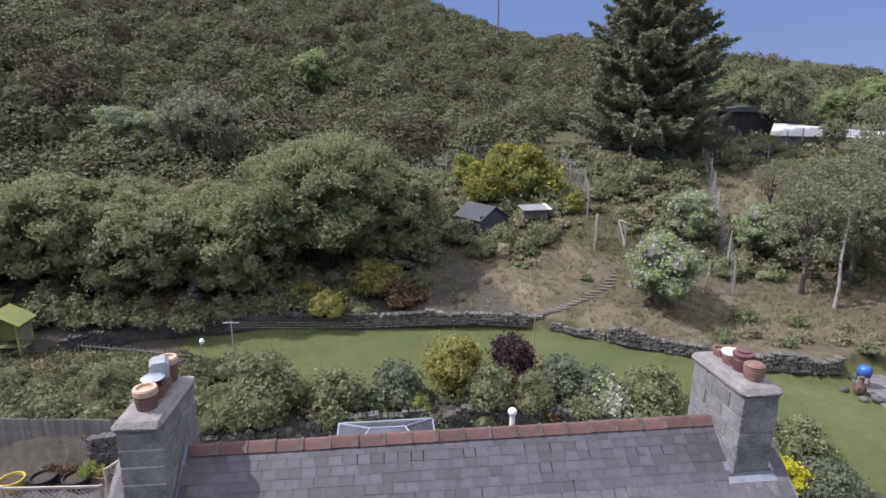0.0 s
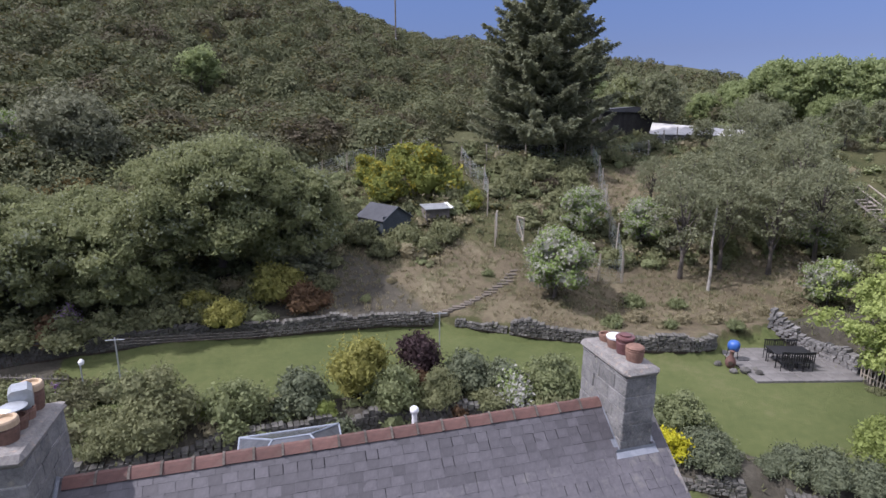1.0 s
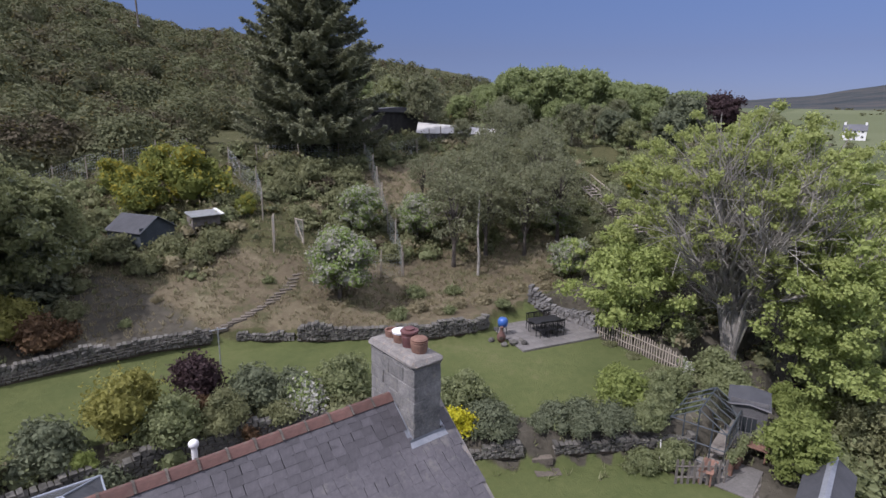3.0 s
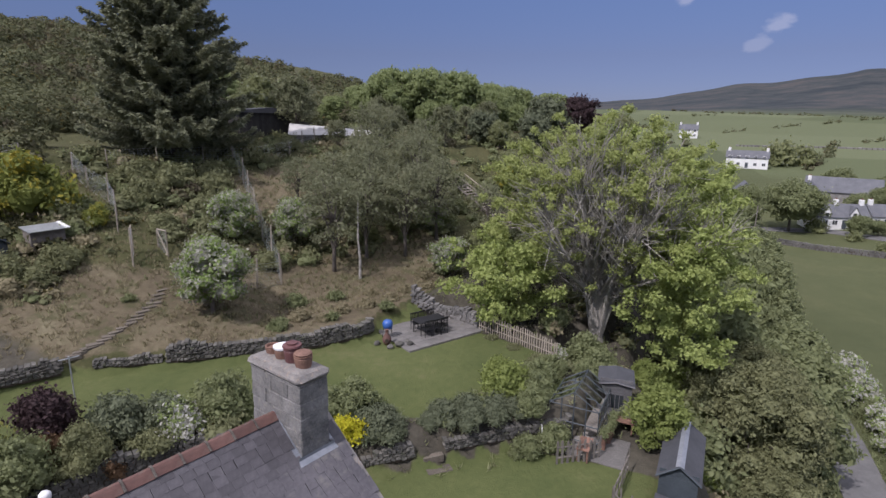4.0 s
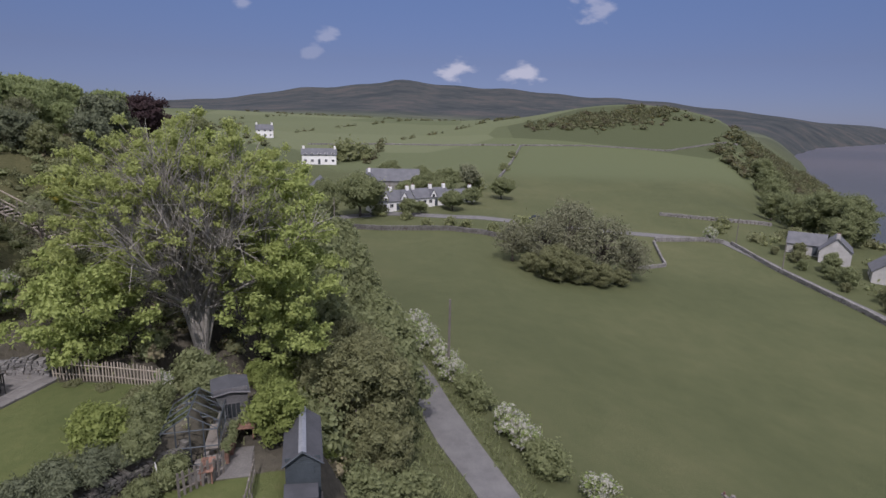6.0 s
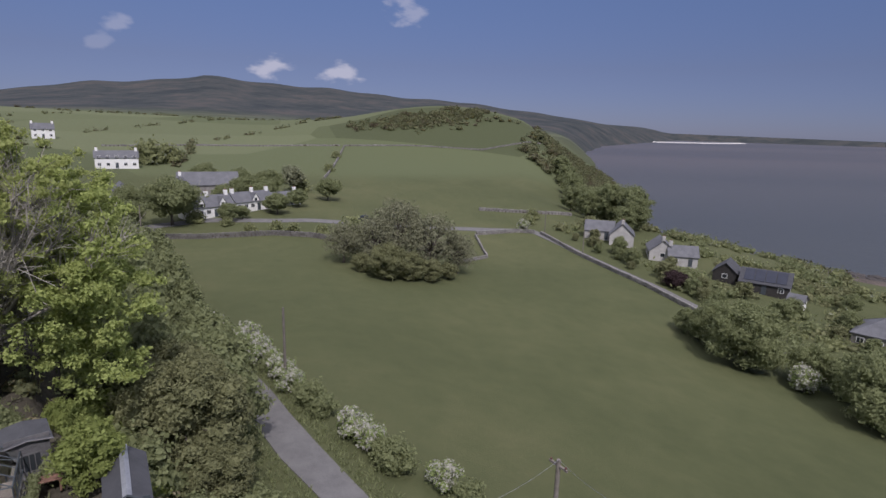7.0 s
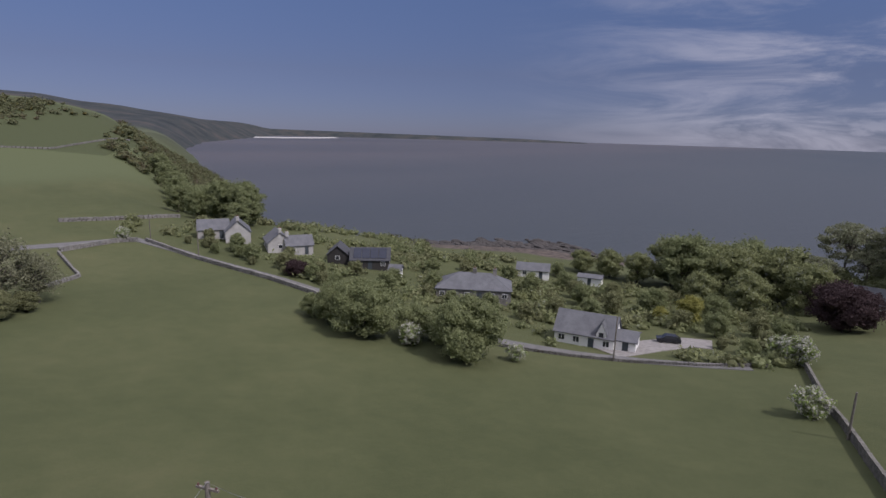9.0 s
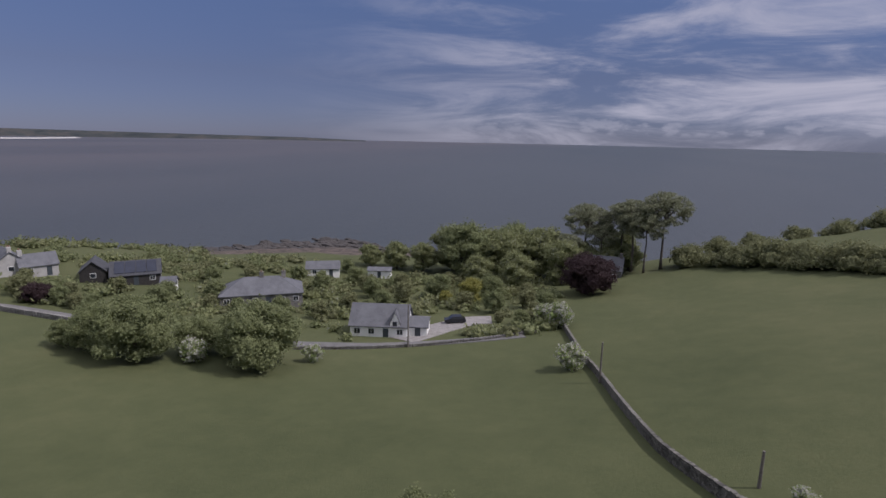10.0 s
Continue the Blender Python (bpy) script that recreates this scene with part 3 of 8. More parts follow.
def clump_leaves(g, blobs, leaf, cover, rng, core=0.78, ragged=0.24, flat=0.0, spray=5):
    """Clumps of leaves: sprays of a few leaves each, set unevenly round a small dense core."""
    for c, r in blobs:
        r = np.asarray(r, float) * np.ones(3)
        area = 4 * np.pi * ((r[0] * r[1]) ** 1.6 / 3 + (r[0] * r[2]) ** 1.6 / 3 + (r[1] * r[2]) ** 1.6 / 3) ** (1 / 1.6)
        k = max(3, int(1.25 * cover * area / (leaf * leaf) / spray))
        d = sphere_dirs(k, rng)
        d[:, 2] = np.where(d[:, 2] < -0.35, -d[:, 2] * 0.6, d[:, 2])
        rad = 1 - np.abs(rng.normal(0, ragged, k)) + rng.uniform(-0.06, 0.10, k) + rng.uniform(0, 0.45, k) * (rng.uniform(0, 1, k) < 0.16)
        d, rad = np.repeat(d, spray, 0), np.repeat(rad, spray)
        p = np.asarray(c) + d * r * rad[:, None] + rng.normal(0, leaf * 1.15, (len(d), 3))
        leaf_cards(g, p, d * (1, 1, 1 + flat), leaf, rng)
        if core:
            lump(g, c, r * core * 0.86, rng, 8, 6, 0.2)


def tree(name, label, mat, h, wide, leaf, seed, cover=0.8, clear=0.2, blobs=14, bark="bark", shape=1.0, trunk=None, core=0.74, category="tree", blob=0.36, lean=0.0, limb=(0.3, 0.75), flatter=1.0):
    """A tree of height h: trunk with limbs, and a crown of many clumps."""
    rng = np.random.default_rng(seed)
    root = thing(name, label, category)
    z0, z1 = h * clear, h
    cz, rz, rx = (z0 + z1) / 2, (z1 - z0) / 2, wide / 2
    bl = []
    for i in range(blobs):
        u = (i + 0.5) / blobs
        t = i * 2.39996 + rng.uniform(-0.5, 0.5)
        cosz = 1 - 1.93 * u
        s = math.sqrt(max(0.02, 1 - cosz * cosz)) ** shape
        k = rng.uniform(0.52, 0.78)
        r = wide * blob * rng.uniform(0.62, 1.15) * 0.62
        bl.append((np.array([math.cos(t) * s * rx * k + lean * rx, math.sin(t) * s * rx * k, cz + cosz * rz * (0.72 if cosz > 0 else 0.82)]), np.array([r, r * rng.uniform(0.85, 1.15), r * rng.uniform(0.62, 0.9) * flatter])))
    bl.append((np.array([0, 0, cz + rz * 0.1]), np.array([rx * 0.55, rx * 0.55, rz * 0.6])))
    g = Geo()
    clump_leaves(g, bl, leaf, cover, rng, core)
    part("crown", g, mat, root)
    w = Geo()
    tr = trunk or 0.028 * h
    top = np.array([lean * rx * 0.4, 0, cz + rz * 0.2])
    pts = np.array([np.array([0, 0, -0.3]) * (1 - q) + top * q + np.array([rng.normal(0, 0.012) * h * q, rng.normal(0, 0.012) * h * q, 0]) for q in np.linspace(0, 1, 6)])
    w.tube(pts, np.array([1.5, 1.0, 0.85, 0.7, 0.5, 0.25]) * tr, 8)
    for c, r in bl[:-1]:
        q = rng.uniform(*limb)
        s = pts[0] * (1 - q) + top * q
        mid = (s + c) / 2 + np.array([0, 0, 0.06 * h])
        w.tube([s, mid, c], [tr * 0.4, tr * 0.25, tr * 0.08], 5, caps=False)
    part("trunk", w, bark, root, smooth=True)
    return root


def shrub(name, label, mat, wide, h, leaf, seed, cover=0.5, blobs=9, category="shrub", ball=False):
    """A shrub of many clumps that touches the ground."""
    rng = np.random.default_rng(seed)
    bl = []
    if ball:
        bl = [(np.array([0, 0, h * 0.5]), np.array([wide / 2, wide / 2, h / 2]) * 0.93)]
        for d in sphere_dirs(16, rng):
            bl.append((np.array([0, 0, h * 0.5]) + d * np.array([wide, wide, h]) * 0.33, np.full(3, wide * 0.17)))
    else:
        for i in range(blobs):
            t, k = i * 2.39996 + rng.uniform(-0.4, 0.4), math.sqrt((i + 0.3) / blobs)
            r = wide * rng.uniform(0.14, 0.25)
            top = h * (1 - 0.5 * k * k) * rng.uniform(0.68, 1.1)
            bl.append((np.array([math.cos(t) * k * wide * 0.36, math.sin(t) * k * wide * 0.36, max(top - r * 0.9, r * 0.5)]), np.array([r, r, min(r, max(top * 0.55, 0.2))])))
            if i % 2:
                bl.append((np.array([math.cos(t) * k * wide * 0.33, math.sin(t) * k * wide * 0.33, top * 0.35]), np.array([r * 1.2, r * 1.2, top * 0.42])))
    g = Geo()
    clump_leaves(g, bl, leaf, cover, rng, 0.82)
    root = thing(name, label, category)
    part("foliage", g, mat, root)
    w = Geo()
    for i in range(5):
        t = i * 1.2566 + rng.uniform(-0.4, 0.4)
        d = np.array([math.cos(t) * 0.2 * wide, math.sin(t) * 0.2 * wide, 0])
        w.tube([d * 0.15 - (0, 0, 0.1), d * 0.5 + (0, 0, h * 0.3), d + (0, 0, h * 0.6)], [0.03 + 0.008 * h, 0.025, 0.012], 5, caps=False)
    part("stem", w, "bark", root)
    return root


def place(ob, x, y, turn=0.0, size=1.0, up=0.0):
    ob.matrix_basis = on(x, y, turn, up, size)
    return ob


def scatter(make, spots, rng, every=1.0):
    """The first spot takes the thing itself, the rest take copies. Spots: x, y, size."""
    for i, (x, y, s) in enumerate(spots):
        m = on(x, y, rng.uniform(0, 360), -0.05, s * every)
        if i == 0:
            make.matrix_basis = m
        else:
            copy_thing(make, m)
    return make


def stones(path, height, thick, size, rng, broken=True):
    """Boxes, as arrays of eight corners, that make up a rough stone wall along a path of (x, y, base)."""
    p = np.array(path, float)
    seg = np.linalg.norm(np.diff(p[:, :2], axis=0), axis=1)
    cum = np.concatenate([[0], np.cumsum(seg)])
    out, z = [], 0.0
    crest = rng.uniform(0.62, 1.12, 400) if broken else np.ones(400)
    while z < height * 1.1 - 0.02:
        hh = size * rng.uniform(0.55, 0.85)
        s = -rng.uniform(0, size)
        while s < cum[-1]:
            ww = size * rng.uniform(0.75, 1.7)
            q = min(max(s + ww / 2, 0), cum[-1] - 1e-3)
            i = int(np.searchsorted(cum, q, side="right") - 1)
            k = (q - cum[i]) / seg[i]
            c = p[i] * (1 - k) + p[i + 1] * k
            d = (p[i + 1] - p[i])[:2] / seg[i]
            nn = np.array([-d[1], d[0]])
            w2, t2, h2 = ww * 0.48, thick * 0.5 * rng.uniform(0.85, 1.12), hh * 0.5 * rng.uniform(0.9, 1.1)
            base = np.array([(a, b, e) for e in (-1, 1) for b in (-1, 1) for a in (-1, 1)], float)
            base *= rng.uniform(0.74, 1.0, (8, 3))
            xy = c[:2] + base[:, :1] * w2 * d + base[:, 1:2] * t2 * nn
            out.append(np.c_[xy, c[2] + z + h2 + base[:, 2] * h2 + rng.uniform(-0.02, 0.02)])
            if z + hh > height * np.interp(q / 0.9, np.arange(400), crest) + 0.4 * hh and z > 0:
                out.pop()
            s += ww
        z += hh * 0.93
    return out


BOX = np.array([(0, 2, 3, 1), (4, 5, 7, 6), (0, 1, 5, 4), (1, 3, 7, 5), (3, 2, 6, 7), (2, 0, 4, 6)])


def stone_wall(name, label, path, height, thick, size, seed, mat="granite", pieces=300, centre=(12, 18), broken=True):
    """A wall whose nearest stones are parts and whose other stones are one joined part."""
    rng = np.random.default_rng(seed)
    p = np.array([(x, y, ground_z(x, y) - 0.08) for x, y in path])
    root = thing(name, label, "wall", kind="structure")
    st = stones(p, height, thick, size, rng, broken)
    st.sort(key=lambda v: float(np.hypot(v[0, 0] - centre[0], v[0, 1] - centre[1])))
    core = Geo()
    for a, b in zip(p[:-1], p[1:]):
        d = (b - a)[:2]
        n = np.array([-d[1], d[0]]) / (np.linalg.norm(d) + 1e-9) * thick * 0.34
        core.add([(*(a[:2] - n), a[2] - 0.1), (*(a[:2] + n), a[2] - 0.1), (*(b[:2] - n), b[2] - 0.1), (*(b[:2] + n), b[2] - 0.1),
                  (*(a[:2] - n), a[2] + height * 0.55), (*(a[:2] + n), a[2] + height * 0.55), (*(b[:2] - n), b[2] + height * 0.55), (*(b[:2] + n), b[2] + height * 0.55)],
                 np.array([(0, 1, 3, 2), (4, 6, 7, 5), (0, 2, 6, 4), (1, 5, 7, 3), (0, 4, 5, 1), (2, 3, 7, 6)]))
    part("wall_core", core, "soil", root)
    for v in st[:pieces]:
        part("stone", Geo().add(v, BOX), mat, root)
    rest = Geo()
    for v in st[pieces:]:
        rest.add(v, BOX)
    if rest.n:
        tagged(part("stonework", rest, mat, root), kind="stuff")
    return root


def along(points, step):
    """Evenly spaced points on a bent line."""
    p = np.array(points, float)
    cum = np.concatenate([[0], np.cumsum(np.linalg.norm(np.diff(p, axis=0), axis=1))])
    s = np.linspace(0, cum[-1], max(2, int(cum[-1] / step) + 1))
    return [(float(a), float(b)) for a, b in zip(np.interp(s, cum, p[:, 0]), np.interp(s, cum, p[:, 1]))]


def ribbon(name, label, category, points, width, mat, lift=0.05, step=1.5):
    """A road or path that lies on the land."""
    p = np.array(along(points, step))
    d = np.gradient(p, axis=0)
    d /= np.linalg.norm(d, axis=1)[:, None]
    n = np.c_[-d[:, 1], d[:, 0]]
    rows = []
    for k in (-0.5, -0.48, -0.25, 0, 0.25, 0.48, 0.5):
        q = p + n * width * k
        z = ground_z(q[:, 0], q[:, 1]) + lift
        if abs(k) == 0.5:
            z = z - lift - 0.25
        rows.append(np.c_[q, z])
    v = np.stack(rows, 1)
    a, b = v.shape[:2]
    i = np.arange(a - 1)[:, None] * b + np.arange(b - 1)[None]
    g = Geo().add(v.reshape(-1, 3), np.stack([i, i + 1, i + b + 1, i + b], -1).reshape(-1, 4)[:, ::-1])
    return tagged(part(name, g, mat), label, category, kind="structure")

# ---- the land, one sheet to the horizon, and the sea ----
def build_land():
    az = np.radians(np.concatenate([np.linspace(-52, 212, 400), np.linspace(214, 306, 30)]))
    r = np.concatenate([np.concatenate([[0.004], np.linspace(0.8, 9, 8)]), np.arange(9.5, 45, 0.45), np.geomspace(45.3, 4900, 140)])
    x, y = np.outer(r, np.sin(az)), np.outer(r, np.cos(az))
    z = ground_z(x, y)
    g = Geo()
    a, b = x.shape
    i = np.arange(a - 1)[:, None] * b + np.arange(b)[None]
    j = np.arange(a - 1)[:, None] * b + (np.arange(b)[None] + 1) % b
    g.add(np.stack([x, y, z], -1).reshape(-1, 3), np.stack([i, i + b, j + b, j], -1).reshape(-1, 4)[:, ::-1])
    g.add([(0, 0, float(ground_z(0.0, 0.0)))], np.zeros((0, 4), int))
    me = g.mesh("ground")
    me.shade_smooth()
    x, y, z, rr = x.ravel(), y.ravel(), z.ravel(), np.repeat(r, b)
    side = lane_side(x, y)
    d = y - lawn_back(x)
    upper = sm(1.4, 1.9, y - lawn_front(x) + 0.35 * sm(12.5, 14, x)) * sm(0.15, -0.1, d) * sm(-13.2, -12.6, x) * (1 - sm(21.8, 22.3, x + 0.12 * (y - 18)))
    low = sm(0.15, 0.4, lawn_front(x) - y) * sm(7.0, 7.6, x) * (1 - sm(17.4, 18.0, x + 0.5 * (y - 9.5))) * sm(5.6, 6.6, side)
    east = sm(62, 95, x - 0.55 * (y - 40)) * (y > -5)
    field = np.maximum(1 - sm(2.6, 4.2, side), east) * (1 - sm(900, 1700, rr))
    dry = sm(0.1, 0.5, d) * (1 - sm(6.5, 10, d)) * sm(0.5, 5.0, x + 0.5 * (y - 30)) * (1 - sm(26, 31, x))
    dry = np.maximum(dry, np.exp(-((x - 22.5) / 4.5) ** 2 - ((y - 40.5) / 3.6) ** 2) * 1.6)
    earth = sm(2.6, 5.5, side) * sm(-0.4, 0.2, -d) * sm(3.5, 6, y) * (1 - upper) * (1 - low) * (1 - sm(34, 40, x))
    # bare earth under the trees; its eastward reach paints their shade on the bank
    earth = np.maximum(earth, sm(0.0, 0.5, d) * (1 - sm(5, 9, d)) * (1 - sm(1.0, 5.0, x + 0.5 * (y - 30))) * sm(-30, -22, x))
    shore = sm(-24, -12, shore_y(x) - y) * (rr < 900) * (1 - sm(200, 260, x))
    # weight by distance, so the haze-tinted moor takes over far off
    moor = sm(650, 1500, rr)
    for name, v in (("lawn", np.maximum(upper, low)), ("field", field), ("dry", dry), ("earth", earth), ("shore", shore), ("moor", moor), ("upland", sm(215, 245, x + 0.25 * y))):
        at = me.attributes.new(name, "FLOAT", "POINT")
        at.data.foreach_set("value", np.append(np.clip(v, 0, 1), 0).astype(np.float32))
    return tagged(part("ground", me, "ground"), "sloping land with lawns, dry grass bank, pasture and moor", "ground", kind="structure")


build_land()
r0 = np.concatenate([np.geomspace(60, 4950, 40)])
a0 = np.linspace(0, 2 * np.pi, 121)[:-1]
g = Geo()
i = np.arange(39)[:, None] * 120 + np.arange(120)[None]
j = np.arange(39)[:, None] * 120 + (np.arange(120)[None] + 1) % 120
g.add(np.stack([np.outer(r0, np.sin(a0)), np.outer(r0, np.cos(a0)), np.full((40, 120), SEA)], -1).reshape(-1, 3), np.stack([i, i + 120, j + 120, j], -1).reshape(-1, 4)[:, ::-1])
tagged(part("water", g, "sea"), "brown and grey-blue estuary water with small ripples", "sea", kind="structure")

LANE = [(-60, -22), (-30, -15.5), (-5, -10.5), (12, -7.0), (24, -4.2), (31, -0.8), (35.2, 1.2), (40.6, 3.2), (46, 5.0), (60, 10.4), (90, 20.5), (120, 30.5), (140, 36.5)]
ribbon("road", "narrow grey tarmac lane between hedges", "road", LANE, 2.9, "tarmac", 0.06, 0.8)
ribbon("road", "narrow lane behind a wall beside the pasture", "road", [(152, -64), (135, -68), (120, -70.5), (103.5, -73.5), (89, -74.5), (72, -75.5), (58, -78), (48, -79.5), (36, -83.5), (24, -89), (12, -95)], 3.0, "tarmac", 0.12, 2)
ribbon("road", "road past the white cottages", "road", [(140, 36.5), (146, 39), (152, 26), (150, 8), (150, -20), (152, -64)], 4.0, "tarmac", 0.12, 2)

# ---- the slate-roofed cottage under the camera ----
HOUSE = pose(0.3, 8.48, 0, 0, 0, 6.1)
RIDGE, PITCH, EAVE = 7.7, math.tan(radians(39)), 4.15
GABLE = 5.42


def roof_z(y):
    return RIDGE - abs(y) * PITCH


def build_cottage():
    rng = np.random.default_rng(5)
    root = thing("cottage", "stone cottage with grey slate roof and red ridge tiles", "house", HOUSE)
    base = float(ground_z(0.3, 8.5)) - 0.6
    w = GABLE - 0.12
    g = Geo()
    g.prism([(-3.75, base), (3.75, base), (3.75, roof_z(3.75) - 0.12), (0, RIDGE - 0.14), (-3.75, roof_z(3.75) - 0.12)], -w, w, pose(0, 0, 0, 0, 0, 90))
    part("wall", g, "white", root)
    g = Geo()
    t = 0.1
    for s in (-1, 1):
        g.add([(-GABLE, 0, RIDGE - 0.03), (GABLE, 0, RIDGE - 0.03), (-GABLE, s * EAVE, roof_z(EAVE) - 0.03), (GABLE, s * EAVE, roof_z(EAVE) - 0.03),
               (-GABLE, 0, RIDGE - t), (GABLE, 0, RIDGE - t), (-GABLE, s * EAVE, roof_z(EAVE) - t), (GABLE, s * EAVE, roof_z(EAVE) - t)],
              BOX if s < 0 else BOX[:, ::-1])
    roof = part("roof", g, "felt", root)
    # slates: each course laps the one below
    slope = math.atan(PITCH)
    dy, dz = math.cos(slope), -math.sin(slope)
    gauge, course, made, rest, shapes = 0.160, 0, 0, Geo(), []
    for k in range(6):
        ww = (0.185, 0.20, 0.212, 0.195, 0.205, 0.22)[k]
        q = Geo().box(-ww / 2, ww / 2, -0.01, 0.30, 0, 0.022)
        q.v[0] += rng.uniform(-0.004, 0.004, q.v[0].shape) * (0.3, 1, 0.4)
        me = q.mesh("slate")
        me.materials.append(MAT["slate"])
        shapes.append((ww, me, q))
    # the slate's own y runs up the slope
    for side in (-1, 1):
        s, course = 0.10, 0
        top_len = EAVE / dy
        while s < top_len:
            x = -GABLE + (0.0 if course % 2 else -0.14) + rng.uniform(-0.02, 0.02)
            while x < GABLE:
                ww, me, q = shapes[int(rng.integers(6))]
                xc = x + ww / 2
                chimney = abs(abs(xc) - 4.82) < 0.36 and abs(s * dy) < (0.80 if side < 0 else 0.70)
                if -GABLE < xc < GABLE and not chimney:
                    tail = s + gauge
                    lift = 0.010 + rng.uniform(0, 0.003)
                    org = Vector((xc, side * tail * dy, RIDGE + tail * dz)) + Vector((0, side * math.sin(slope), math.cos(slope))) * lift
                    tilt = slope - 0.024 + rng.uniform(-0.006, 0.006)
                    m = Matrix.Translation(org) @ pose(0, 0, 0, 0, 0, 0 if side < 0 else 180) @ pose(0, 0, 0, math.degrees(tilt), 0, rng.uniform(-0.5, 0.5))
                    if side < 0 and course < 6:
                        ob = part("slate", me, "slate", roof)
                        ob.matrix_basis = m
                        made += 1
                    else:
                        rest.add(moved(q.v[0], m), BOX)
                x += ww + 0.015
            s += gauge
            course += 1
    tagged(part("slate_field", rest, "slate", roof), kind="stuff")
    # ridge tiles, each a bent clay tile
    n, x0, x1 = 20, -4.42, 4.52
    step = (x1 - x0) / n
    for i in range(n):
        g = Geo()
        prof = [(-0.155, -0.115), (-0.075, -0.035), (-0.03, 0.0), (0.03, 0.0), (0.075, -0.035), (0.155, -0.115), (0.14, -0.13), (0.0, -0.03), (-0.14, -0.13)]
        g.prism([(a, b + 0.06) for a, b in prof], 0.004, step - 0.010, None)
        ob = part("ridge_tile", g, "ridge", roof)
        ob.matrix_basis = pose(x0 + (i + 1) * step, 0, RIDGE + rng.uniform(-0.006, 0.008), rng.uniform(-0.5, 0.5), 0, 90)
        if i:
            c = Geo().prism([(a * 1.09, b + 0.078) for a, b in prof], -0.019, 0.019)
            jb = part("mortar_joint", c, "bark", roof)
            jb.matrix_basis = pose(x0 + i * step, 0, RIDGE, 0, 0, 90)
    # chimneys of stone blocks with a cement cap
    for cx, pots in ((-4.83, 0), (4.83, 1)):
        a, y0, y1, z0, z1 = 0.31, -0.80, 0.70, 6.5, 8.5
        stack = part("chimney", Geo().box(-a + 0.012, a - 0.012, y0 + 0.012, y1 - 0.012, z0, z1), "chimney" if pots else "mortar", root, "chimney of grey stone blocks with cement cap")
        stack.matrix_basis = pose(cx, 0, 0)
        z = z0
        k = 0
        while z < z1 - 0.02:
            h = min(0.285 * rng.uniform(0.92, 1.08), z1 - z)
            ys = [y0, -0.28 if k % 2 else -0.45, 0.22 if k % 2 else 0.05, y1]
            for b0, b1 in zip(ys[:-1], ys[1:]):
                q = Geo().box(-a - rng.uniform(0, 0.012), a + rng.uniform(0, 0.012), b0 + 0.006, b1 - 0.006, z + 0.006, z + h - 0.006, chamfer=0.014)
                q.v[0] += rng.normal(0, 0.005, q.v[0].shape)
                part("block", q, "chimney", stack)
            z += h
            k += 1
        c = Geo().box(-a - 0.055, a + 0.055, y0 - 0.055, y1 + 0.055, z1, z1 + 0.17, chamfer=0.07)
        v = c.v[0]
        v += rng.normal(0, 0.012, v.shape)
        part("cap", c, "cement", stack)
        # mortar mound that beds the pots
        m = Geo()
        xs, yy = np.linspace(-a - 0.03, a + 0.03, 9), np.linspace(y0 - 0.03, y1 + 0.03, 21)
        gx, gy = np.meshgrid(xs, yy)
        edge = np.minimum(1 - np.abs(gx) / (a + 0.031), 1 - np.abs(gy - (y0 + y1) / 2) / ((y1 - y0) / 2 + 0.031))
        gz = z1 + 0.115 + 0.09 * np.clip(edge * 3, 0, 1) ** 0.6 + rng.normal(0, 0.006, gx.shape)
        i = np.arange(20)[:, None] * 9 + np.arange(8)[None]
        m.add(np.stack([gx, gy, gz], -1).reshape(-1, 3), np.stack([i, i + 1, i + 10, i + 9], -1).reshape(-1, 4))
        part("mortar_bed", m, "cement", stack, smooth=True)
        zt = z1 + 0.17
        if pots:
            rows = [(-0.50, "clay", 0.135, 0.22, "cowl"), (-0.19, "redclay", 0.13, 0.27, "ring"), (0.10, "clay", 0.135, 0.20, "white"), (0.42, "clay", 0.115, 0.15, "open")]
        else:
            rows = [(-0.42, "clay", 0.135, 0.23, "buff"), (-0.12, "clay", 0.125, 0.20, "disc"), (0.16, "clay", 0.12, 0.18, "box"), (0.47, "clay", 0.13, 0.30, "buff")]
        for y, mt, r, h, top in rows:
            r, h = r * 1.2, h * 1.15
            prof = [(r * 0.78, -0.05), (r * 0.92, h * 0.25), (r * 1.0, h * 0.55), (r * 1.03, h * 0.8), (r * 0.94, h * 0.9), (r * 1.06, h * 0.93), (r * 1.06, h), (r * 0.85, h), (r * 0.82, h * 0.7)]
            pot = part("chimney_pot", Geo().lathe(prof, 18), mt, stack, smooth=False)
            pot.matrix_basis = pose(0.02, y, zt)

            def lid(name, geo, mat):
                part(name, geo, mat, stack).matrix_basis = pose(0.02, y, zt)
